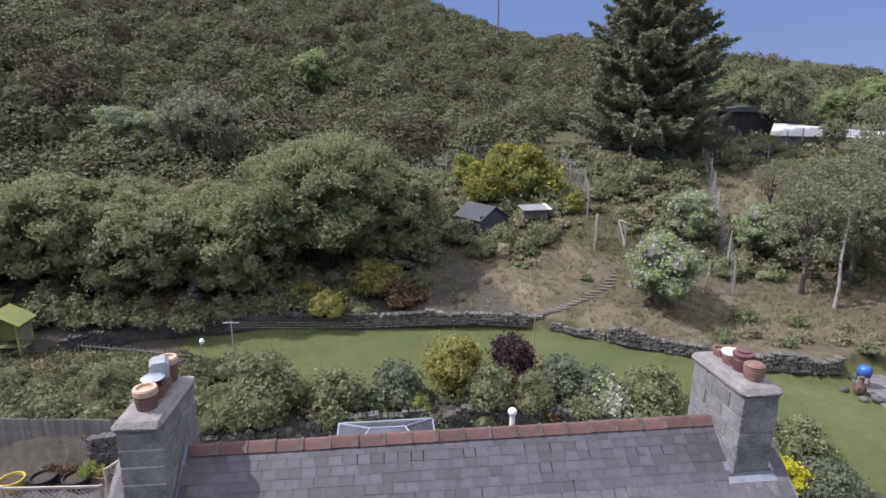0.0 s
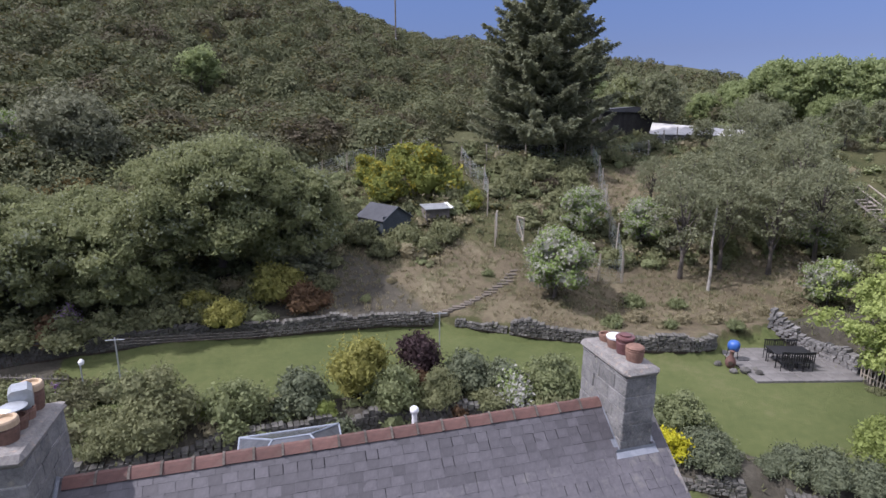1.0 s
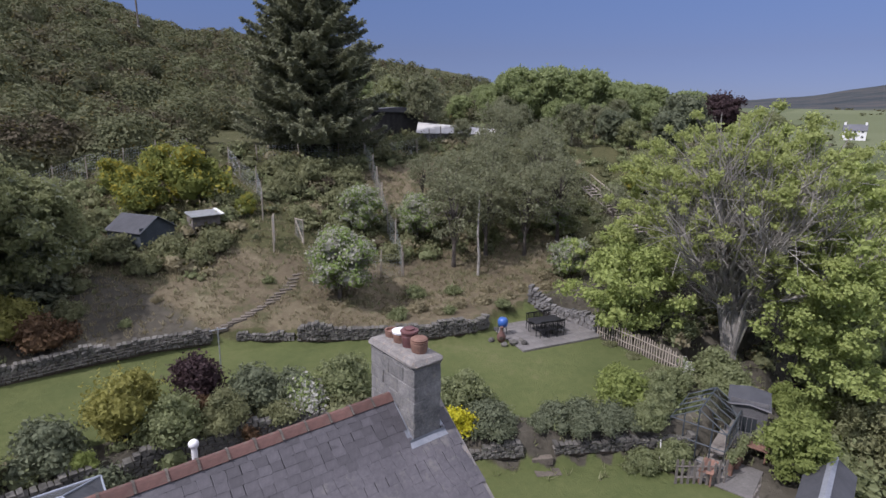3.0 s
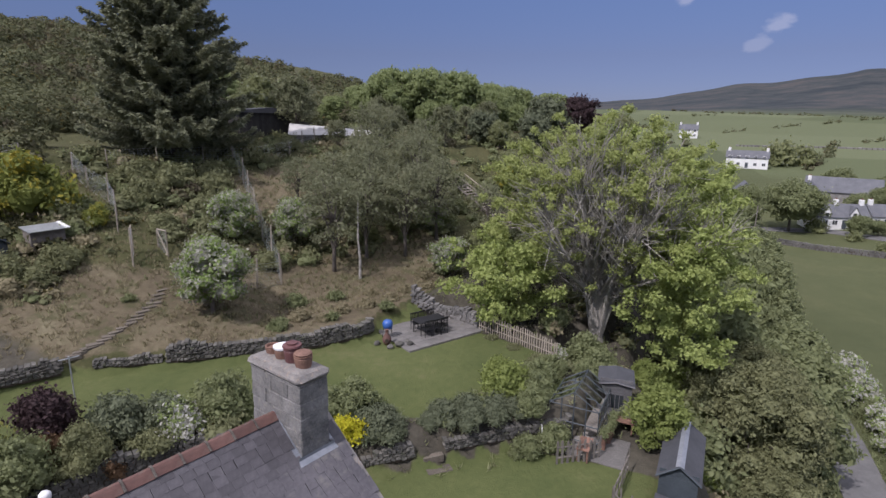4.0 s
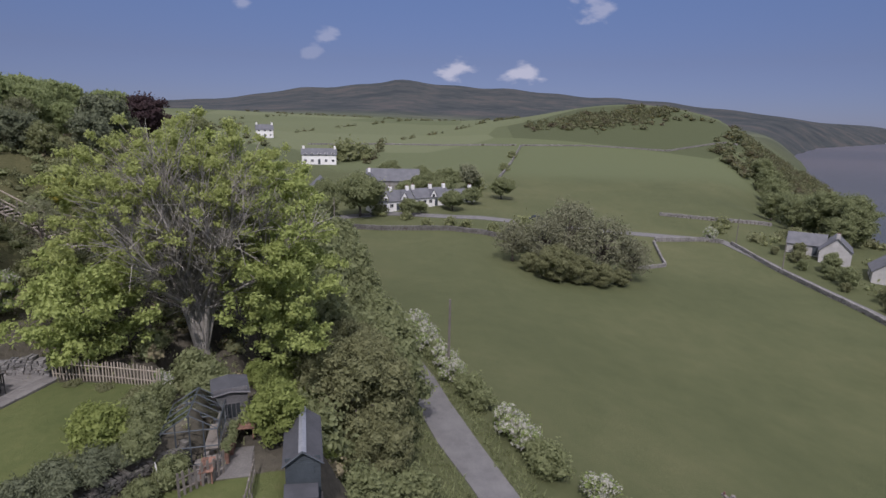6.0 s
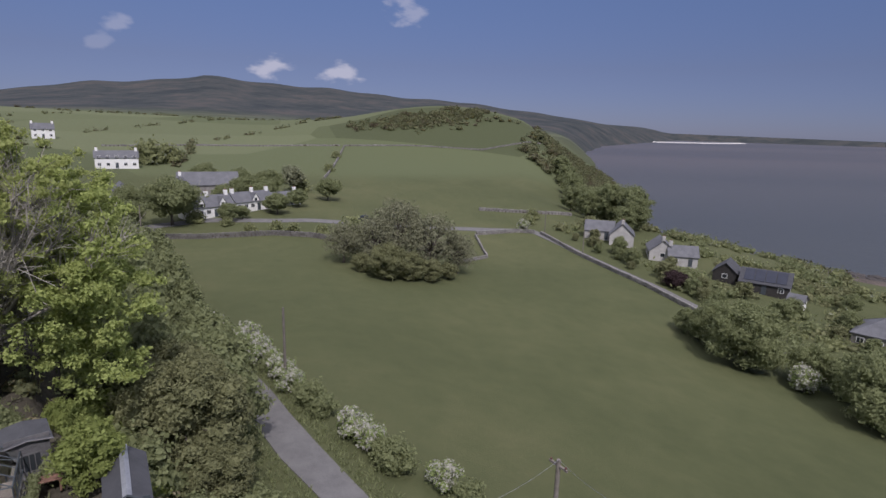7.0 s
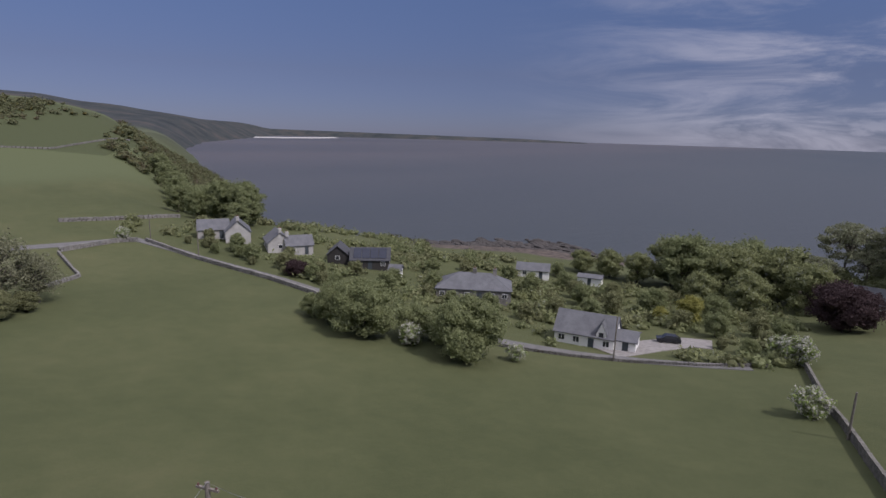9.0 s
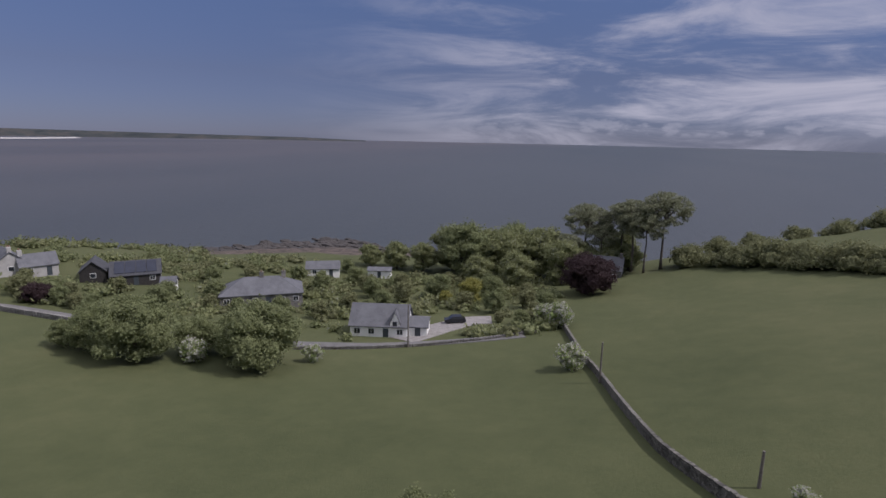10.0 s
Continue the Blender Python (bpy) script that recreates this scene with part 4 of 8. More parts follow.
            if top == "cowl":
                lid("pot_lid", Geo().lathe([(r * 0.95, h), (r * 1.02, h + 0.03), (r * 0.8, h + 0.055), (r * 0.2, h + 0.07)], 18), "clay")
            elif top == "ring":
                lid("pot_lid", Geo().lathe([(r * 0.8, h), (r * 1.15, h + 0.02), (r * 1.1, h + 0.05), (r * 0.6, h + 0.06), (r * 0.66, h + 0.09), (r * 0.35, h + 0.10)], 18), "redclay")
            elif top == "white":
                lid("pot_lid", Geo().lathe([(r * 1.1, h - 0.01), (r * 1.12, h + 0.025), (r * 0.95, h + 0.03), (r * 0.3, h + 0.015)], 18), "whitem")
            elif top == "buff":
                lid("pot_lid", Geo().lathe([(r * 0.98, h - 0.02), (r * 1.08, h + 0.0), (r * 1.08, h + 0.075), (r * 0.98, h + 0.10), (r * 0.75, h + 0.10), (r * 0.7, h + 0.06)], 18), "buffclay")
            elif top == "disc":
                lid("cowl_stem", Geo().lathe([(0.035, h - 0.05), (0.035, h + 0.16)], 8), "zinc")
                lid("cowl_cap", Geo().lathe([(0.02, h + 0.12), (0.165, h + 0.125), (0.175, h + 0.14), (0.13, h + 0.165), (0.04, h + 0.18)], 20), "zinc")
            elif top == "box":
                q = Geo()
                q.prism([(-0.14, 0.06), (0.14, 0.06), (0.14, 0.28), (0.09, 0.33), (-0.09, 0.33), (-0.14, 0.28)], -0.15, 0.15, pose(0, 0, h, 0, 0, 20))
                lid("cowl_box", q, "zinc")
                lid("cowl_stem", Geo().lathe([(0.10, h - 0.02), (0.10, h + 0.07)], 14), "zinc")
        # lead flashing up the roof side and round the foot
        inner = -1 if cx > 0 else 1
        for s in (-1, 1):
            yy = y0 if s < 0 else y1
            for sx in (-1, 1):
                f = Geo().add([(sx * (a + 0.021), 0, RIDGE + 0.10), (sx * (a + 0.021), yy, roof_z(yy) + 0.10), (sx * (a + 0.021), 0, RIDGE + 0.02), (sx * (a + 0.021), yy, roof_z(yy) + 0.02),
                               (sx * (a + 0.12), 0, RIDGE + 0.035), (sx * (a + 0.12), yy, roof_z(yy) + 0.035)],
                              np.array([(0, 1, 3, 2), (2, 3, 5, 4)]))
                part("lead_flashing", f, "lead", stack)
            yo = yy + s * 0.10
            f = Geo().add([(-a - 0.1, yy + s * 0.02, roof_z(yy) + 0.10), (a + 0.1, yy + s * 0.02, roof_z(yy) + 0.10), (-a - 0.1, yy + s * 0.02, roof_z(yy) + 0.04), (a + 0.1, yy + s * 0.02, roof_z(yy) + 0.04),
                           (-a - 0.12, yo, roof_z(yo) + 0.045), (a + 0.12, yo, roof_z(yo) + 0.045)], np.array([(0, 1, 3, 2), (2, 3, 5, 4)]))
            part("lead_apron", f, "lead", stack)
    # verge of stone at the gables
    for s in (-1, 1):
        g = Geo()
        g.add([(s * (GABLE - 0.02), 0, RIDGE + 0.0), (s * (GABLE - 0.02), -EAVE, roof_z(EAVE)), (s * (GABLE + 0.10), 0, RIDGE - 0.01), (s * (GABLE + 0.10), -EAVE, roof_z(EAVE) - 0.01),
               (s * (GABLE - 0.02), 0, RIDGE - 0.16), (s * (GABLE - 0.02), -EAVE, roof_z(EAVE) - 0.16), (s * (GABLE + 0.10), 0, RIDGE - 0.17), (s * (GABLE + 0.10), -EAVE, roof_z(EAVE) - 0.17)], BOX)
        part("verge", g, "cement", root)
    # white-capped vent on the far slope
    v = part("vent_pipe", Geo().lathe([(0.05, -0.1), (0.05, 0.42), (0.047, 0.44)], 12), "whitem", root, "white vent pipe")
    v.matrix_basis = pose(1.05, 0.62, roof_z(0.62))
    part("vent_cap", Geo().lathe([(0.03, 0.41), (0.075, 0.43), (0.085, 0.47), (0.08, 0.51), (0.045, 0.545)], 14), "whitem", v, smooth=True)
    part("vent_base", Geo().box(-0.12, 0.12, -0.12, 0.12, -0.08, 0.12, chamfer=0.02), "clay", v)
    return root


build_cottage()


def build_rear():
    """The low garden room behind the cottage, with a lead-edged glass roof."""
    root = thing("garden_room", "low garden room with hipped glass roof and lead edges", "extension", HOUSE)
    x0, x1, y0, y1, e, t = -2.75, 0.15, 4.5, 7.3, 3.65, 4.28
    b = float(ground_z(0.3, 14)) - 0.3
    part("wall", Geo().box(x0 + 0.1, x1 - 0.1, 3.8, y1 - 0.1, b, e - 0.05), "white", root)
    rx0, rx1, ym = x0 + 1.0, x1 - 0.9, (y0 + y1) / 2
    top = [(rx0, ym, t), (rx1, ym, t)]
    cs = [(x0, y0, e), (x1, y0, e), (x1, y1, e), (x0, y1, e)]
    for poly in ((cs[0], cs[1], top[1], top[0]), (cs[2], cs[3], top[0], top[1])):
        part("glass_slope", Geo().add(poly, np.array([[0, 1, 2, 3]])).add(np.array(poly) - (0, 0, 0.02), np.array([[3, 2, 1, 0]])), "roofglass", root)
    for poly in ((cs[1], cs[2], top[1]), (cs[3], cs[0], top[0])):
        part("glass_slope", Geo().add(poly, np.array([[0, 1, 2]])).add(np.array(poly) - (0, 0, 0.02), np.array([[2, 1, 0]])), "roofglass", root)
    for a, c in ((cs[0], top[0]), (cs[3], top[0]), (cs[1], top[1]), (cs[2], top[1]), (top[0], top[1]), (cs[0], cs[1]), (cs[1], cs[2]), (cs[2], cs[3]), (cs[3], cs[0])):
        part("roll", Geo().tube([a, c], 0.028, 8), "palelead", root)


build_rear()

# ---- garden: walls, steps, patio, sheds, fences ----
stone_wall("wall_upper", "low rough stone retaining wall behind the lawn", [(x, float(lawn_back(x)) + 0.05) for x in np.arange(-18.0, 5.01, 0.8)], 0.78, 0.45, 0.155, 11, pieces=300, centre=(0, 27))
stone_wall("wall_bank", "low rough stone retaining wall below the dry bank", [(x, float(lawn_back(x)) + 0.05) for x in np.arange(8.2, 17.4, 0.7)], 0.82, 0.45, 0.15, 12, pieces=300, centre=(12, 25))
stone_wall("wall_bank", "low broken stone edge below the garden steps", [(x, float(lawn_back(x)) + 0.05) for x in np.arange(5.6, 8.3, 0.6)], 0.42, 0.4, 0.14, 17, pieces=80, centre=(7, 26))
stone_wall("wall_lower", "rough stone terrace wall below lavender bushes", [(x, float(lawn_front(x)) - 0.02) for x in np.arange(8.6, 12.9, 0.5)], 0.55, 0.4, 0.15, 13, pieces=60)
stone_wall("wall_lower", "rough stone terrace wall below lavender bushes", [(x, float(lawn_front(x)) - 0.02) for x in np.arange(13.8, 18.9, 0.5)], 0.45, 0.4, 0.15, 14, pieces=160)
stone_wall("wall_lower", "rough stone terrace wall behind the cottage", [(x, float(lawn_front(x)) - 0.02) for x in np.arange(-12.5, 8.5, 0.6)], 1.0, 0.4, 0.18, 15, pieces=200, centre=(-4, 18))
stone_wall("wall_patio", "pale rough stone wall beside the patio", [(21.3, 23.4), (22.0, 22.0), (22.4, 20.7), (22.5, 19.4)], 1.1, 0.5, 0.19, 16, "drystone", pieces=150, centre=(22, 20))


def slab(name, w, d, t, mat, parent, x, y, z, turn, rng):
    g = Geo().box(-w / 2, w / 2, -d / 2, d / 2, -t, 0, chamfer=0.012)
    ob = part(name, g, mat, parent)
    ob.matrix_basis = pose(x, y, z, rng.uniform(-1, 1), rng.uniform(-1, 1), turn)
    return ob


def build_paving():
    rng = np.random.default_rng(3)
    root = thing("patio", "weathered square paving slabs at the lawn's corner", "patio", kind="structure")
    for i in range(7):
        for j in range(5):
            a, b = -2.1 + i * 0.7, -1.4 + j * 0.7
            t = radians(-8)
            x, y = 20.05 + a * math.cos(t) - b * math.sin(t), 20.75 + a * math.sin(t) + b * math.cos(t)
            slab("slab", 0.69, 0.69, 0.12, "paving", root, x, y, float(ground_z(20, 20.7)) + 0.07 + rng.uniform(-0.004, 0.004), -8, rng)
    steps = thing("garden_steps", "uneven stone steps climbing the dry bank", "steps", kind="structure")
    for i in range(17):
        k = i / 16
        x, y = 4.9 + 5.0 * k + 0.15 * math.sin(k * 3.1), 27.4 + 3.5 * k - 0.6 * math.sin(k * 3.1)
        slab("step", rng.uniform(0.40, 0.75), rng.uniform(0.20, 0.36), 0.22, "dirtstone", steps, x + rng.uniform(-0.1, 0.1), y, float(ground_z(x, y)) + 0.06, rng.uniform(-18, 12), rng)
    gap = thing("terrace_steps", "worn stone slab steps between the lawns", "steps", kind="structure")
    for i in range(4):
        x, y = 13.2 + 0.1 * i, 13.0 + 0.5 * i
        slab("step", 0.8 + 0.15 * (i == 0), 0.42, 0.3, "dirtstone", gap, x, y, 0.38 + 0.36 * i, -25, rng)


build_paving()


def table_set():
    t = thing("patio_table", "dark rectangular metal patio table", "table", on(19.9, 20.6, -12, 0.07))
    part("tabletop", Geo().box(-0.85, 0.85, -0.46, 0.46, 0.70, 0.74, chamfer=0.01), "black", t)
    for sx in (-0.75, 0.75):
        for sy in (-0.4, 0.4):
            part("leg", Geo().tube([(sx, sy, 0), (sx, sy, 0.7)], 0.025, 8), "black", t)
    c = thing("garden_chair", "dark metal garden chair with slatted back", "chair", group="chairs round the patio table")
    part("seat", Geo().box(-0.24, 0.24, -0.24, 0.24, 0.42, 0.46, chamfer=0.01), "black", c)
    for i in range(5):
        part("back_slat", Geo().box(-0.20 + i * 0.1 - 0.025, -0.20 + i * 0.1 + 0.025, 0.22, 0.245, 0.5, 0.92), "black", c)
    part("top_rail", Geo().box(-0.25, 0.25, 0.215, 0.25, 0.88, 0.94), "black", c)
    for sx in (-0.21, 0.21):
        for sy in (-0.21, 0.22):
            part("leg", Geo().tube([(sx, sy, 0), (sx, sy, 0.9 if sy > 0 else 0.43)], 0.017, 6), "black", c)
    spots = [(-0.48, -0.50, 180), (0.05, -0.53, 176), (0.52, -0.48, 185), (-0.5, 0.52, 0), (0.0, 0.54, 4), (0.50, 0.52, -5)]
    base = on(19.9, 20.6, -12, 0.07)
    for i, (x, y, a) in enumerate(spots):
        m = base @ pose(x, y, 0, 0, 0, a)
        if i == 0:
            c.matrix_basis = m
        else:
            copy_thing(c, m)


table_set()


def barbecue_corner():
    b = thing("kettle_barbecue", "round kettle barbecue under a bright blue cover", "barbecue", on(17.75, 21.5, 0, 0.0))
    part("cover", Geo().lathe([(0.24, 0.55), (0.27, 0.72), (0.27, 0.86), (0.2, 0.98), (0.08, 1.02)], 16), "blue", b, "bright blue cover", True)
    for k in range(3):
        a = k * 2.094
        part("leg", Geo().tube([(0.3 * math.cos(a), 0.3 * math.sin(a), 0), (0.22 * math.cos(a), 0.22 * math.sin(a), 0.6)], 0.016, 6), "black", b)
    c = thing("chimenea", "brown clay chimenea on the patio edge", "stove", on(17.2, 20.9, 0, 0.0, 0.74))
    part("body", Geo().lathe([(0.16, 0.0), (0.28, 0.18), (0.32, 0.4), (0.24, 0.62), (0.12, 0.78), (0.10, 1.05), (0.15, 1.1), (0.12, 1.1)], 16), "ridge", c, smooth=True)
    part("mouth", Geo().lathe([(0.13, 0.0), (0.14, 0.03), (0.10, 0.03)], 12, pose(-0.18, -0.24, 0.4, 90, 0, -37)), "soil", c)
    rng = np.random.default_rng(8)
    for i, (x, y, s) in enumerate([(17.5, 20.3, 0.42), (18.0, 20.0, 0.36), (17.0, 20.4, 0.3), (18.1, 20.35, 0.28), (16.8, 21.2, 0.3)]):
        g = Geo()
        lump(g, (0, 0, s * 0.3), (s * 0.6, s * 0.5, s * 0.42), rng, 8, 6, 0.16)
        tagged(part("boulder", g, "granite"), "rough grey boulder beside the patio", "rock", "boulders by the patio").matrix_basis = on(x, y, rng.uniform(0, 360), 0.0)


barbecue_corner()


def picket_fence(label, points, h, step, mat, rail=True, seed=1, w=0.06):
    rng = np.random.default_rng(seed)
    root = thing("picket_fence", label, "fence")
    pts = along(points, step)
    for i, (x, y) in enumerate(pts):
        z = float(ground_z(x, y))
        d = np.subtract(pts[min(i + 1, len(pts) - 1)], pts[max(i - 1, 0)])
        a = math.degrees(math.atan2(d[1], d[0]))
        hh = h * rng.uniform(0.9, 1.06)
        g = Geo().prism([(-w / 2, -0.1), (w / 2, -0.1), (w / 2, hh - w * 0.8), (0, hh), (-w / 2, hh - w * 0.8)], -0.011, 0.011)
        part("picket", g, mat, root).matrix_basis = pose(x, y, z, 0, rng.uniform(-3, 3), a)
    if rail:
        for k in (0.28, 0.74):
            p = [(x, y, float(ground_z(x, y)) + h * k) for x, y in along(points, 1.2)]
            part("rail", Geo().tube(p, 0.028, 6), mat, root)
    return root


picket_fence("weathered pale picket fence beside the lawn", [(22.2, 19.0), (22.3, 16.6), (22.2, 14.0)], 1.0, 0.15, "palewood", seed=2)
picket_fence("old grey picket fence behind the lawn's shrubs", [(-17.2, 24.4), (-14.0, 23.9), (-11.4, 23.3)], 0.75, 0.22, "oldwood", seed=3)
picket_fence("short dark gate fence by the greenhouse", [(16.7, 10.2), (17.2, 9.9), (17.7, 9.5), (18.2, 9.3)], 0.95, 0.2, "oldwood", seed=4, w=0.09)


def board_fence():
    rng = np.random.default_rng(9)
    root = thing("board_fence", "grey weathered close-boarded fence", "fence")
    for i, (x, y) in enumerate(along([(-21.0, 18.2), (-11.6, 17.95)], 0.135)):
        z = float(ground_z(x, 17.2)) + 0.12
        part("board", Geo().box(-0.066, 0.066, -0.012, 0.012, -0.3, 1.7 + rng.uniform(-0.03, 0.03)), "oldwood", root).matrix_basis = pose(x, y, z, 0, rng.uniform(-0.8, 0.8), -1.5)
    for k in (0.35, 1.05):
        part("rail", Geo().box(0, 9.4, 0.014, 0.06, k, k + 0.07), "oldwood", root).matrix_basis = pose(-21.0, 18.2, float(ground_z(-15, 17.2)) + 0.12, 0, 0, -1.5)


board_fence()


def yard():
    """Tubs and trellis of the next yard."""
    rng = np.random.default_rng(10)
    for x, y, r, mt, lab in [(-14.75, 16.6, 0.40, "yellowp", "yellow glazed round planting tub"), (-13.75, 16.75, 0.42, "black", "black round planting tub with soil"), (-12.6, 16.75, 0.46, "black", "wide black planting tub with soil"), (-16.2, 16.4, 0.36, "grass_tree", "green round planting tub")]:
        t = thing("planting_tub", lab, "planter", on(x, y), group="planting tubs in the yard")
        m = mt if mt != "grass_tree" else "bluepaint"
        part("tub", Geo().lathe([(r * 0.72, 0), (r * 0.95, 0.34), (r * 1.02, 0.36), (r * 1.02, 0.42), (r * 0.9, 0.42), (r * 0.86, 0.33)], 18), m, t)
        part("soil", Geo().lathe([(r * 0.86, 0.30), (r * 0.86, 0.335), (r * 0.3, 0.36)], 16), "soil", t)
    for x, y, turn, n in ((-11.1, 16.0, 72, 7), (-13.8, 15.1, 2, 18)):
        t = thing("trellis", "pale wooden lattice trellis panel", "trellis", on(x, y, turn))
        w = n * 0.17
        for k in (0, w):
            part("post", Geo().box(k - 0.04, k + 0.04, -0.04, 0.04, -0.2, 1.25), "palewood", t)
        part("top_rail", Geo().box(0, w, -0.03, 0.03, 1.15, 1.22), "palewood", t)
        part("bottom_rail", Geo().box(0, w, -0.03, 0.03, 0.05, 0.11), "palewood", t)
        for i in range(n + 6):
            a0, a1 = i * 0.17 - 1.0, i * 0.17
            for s in (0, 1):
                pa, pb = (a0, 0.1), (a1, 1.16)
                lo, hi = max(0, (0 - pa[0]) / 1.0), min(1, (w - pa[0]) / 1.0)
                if hi - lo < 0.08:
                    continue
                q = [(pa[0] + (pb[0] - pa[0]) * k, 0.1 + 1.06 * k) for k in (lo, hi)]
                if s:
                    q = [(w - u, v) for u, v in q]
                part("lath", Geo().tube([(q[0][0], 0.012 * (1 - 2 * s), q[0][1]), (q[1][0], 0.012 * (1 - 2 * s), q[1][1])], 0.013, 4), "palewood", t)
    for x, y in ((-12.2, 17.0), (-13.4, 17.15)):
        t = thing("window_box", "terracotta trough with plants by the fence", "planter", on(x, y, -5), group="troughs by the fence")
        part("trough", Geo().box(-0.5, 0.5, -0.16, 0.16, 0, 0.28, chamfer=0.02), "clay", t)
        for k in (-0.36, -0.1, 0.16, 0.4):
            g = Geo()
            clump_leaves(g, [(np.array([k, 0, 0.36]), np.array([0.16, 0.14, 0.14]))], 0.05, 0.9, rng)
            part("plant", g, "golden" if x > -13 else "bronze", t)


yard()
tagged(part("yard_paving", Geo().box(-6.0, 4.2, -3.2, 2.4, -0.3, 0.03, pose(-15.2, 15.1, float(ground_z(-14, 15.5)), 0, 0, -1.5), 0.02), "yardstone"), "dark grey gritty paving of the next yard", "paving", kind="structure")


def arbour():
    t = thing("garden_arbour", "lime-green painted wooden arbour with lattice sides", "arbour", on(-19.9, 23.6, 8, -0.25))
    w, d, h = 1.7, 1.1, 1.75
    for sx in (-w / 2, w / 2):
        for sy in (-d / 2, d / 2):
            part("post", Geo().box(sx - 0.04, sx + 0.04, sy - 0.04, sy + 0.04, -0.2, h), "lime", t)
        for i in range(9):
            z0 = 0.2 + i * 0.18
            for s in (-1, 1):
                part("lath", Geo().tube([(sx + 0.01 * s, -d / 2, z0 if s > 0 else min(z0 + 0.7, h)), (sx + 0.01 * s, d / 2, min(z0 + 0.7, h) if s > 0 else z0)], 0.012, 4), "palewood", t)
    part("back", Geo().box(-w / 2, w / 2, d / 2 - 0.02, d / 2 + 0.01, 0.05, h), "lime", t)
    part("bench", Geo().box(-w / 2, w / 2, -0.1, d / 2 - 0.03, 0.42, 0.47), "lime", t)
    for s in (-1, 1):
        g = Geo().add([(0, -d / 2 - 0.2, 2.3), (0, d / 2 + 0.2, 2.3), (s * 0.55, -d / 2 - 0.2, 2.0), (s * 0.55, d / 2 + 0.2, 2.0), (s * 1.08, -d / 2 - 0.2, 1.68), (s * 1.08, d / 2 + 0.2, 1.68),
                       (0, -d / 2 - 0.2, 2.26), (0, d / 2 + 0.2, 2.26), (s * 0.55, -d / 2 - 0.2, 1.96), (s * 0.55, d / 2 + 0.2, 1.96), (s * 1.08, -d / 2 - 0.2, 1.64), (s * 1.08, d / 2 + 0.2, 1.64)],
                      np.array([(0, 1, 3, 2), (2, 3, 5, 4), (6, 8, 9, 7), (8, 10, 11, 9), (4, 5, 11, 10), (0, 2, 8, 6), (2, 4, 10, 8), (1, 7, 9, 3), (3, 9, 11, 5)]))
        part("roof_side", g, "lime", t)


arbour()


def line_post(x, y, h, top):
    t = thing("washing_line_post", "thin grey metal washing line post on the lawn", "post", on(x, y), group="washing line posts")
    part("pole", Geo().tube([(0, 0, -0.2), (0, 0, h)], 0.03, 8), "zinc", t)
    if top:
        part("peg_bag", Geo().lathe([(0.02, 0), (0.10, 0.04), (0.12, 0.16), (0.05, 0.26)], 8, pose(0.05, 0, h - 0.22)), "whitem", t)
    else:
        part("crossbar", Geo().tube([(-0.35, 0, h - 0.08), (0.35, 0, h - 0.08)], 0.02, 6), "zinc", t)


for q in ((-10.7, 22.9, 1.55, True), (-9.2, 22.7, 2.5, False), (4.3, 24.5, 2.1, False)):
    line_post(*q)
for k, dy in enumerate((-0.3, 0, 0.3)):
    g = Geo().tube([(-9.2, 22.7 + dy, 4.05), (-4, 23.4 + dy, 3.75), (4.3, 24.5 + dy, 3.75)], 0.006, 4)
    tagged(part("washing_line", g, "oldwood"), "thin slack washing line between posts", "line", "washing lines")


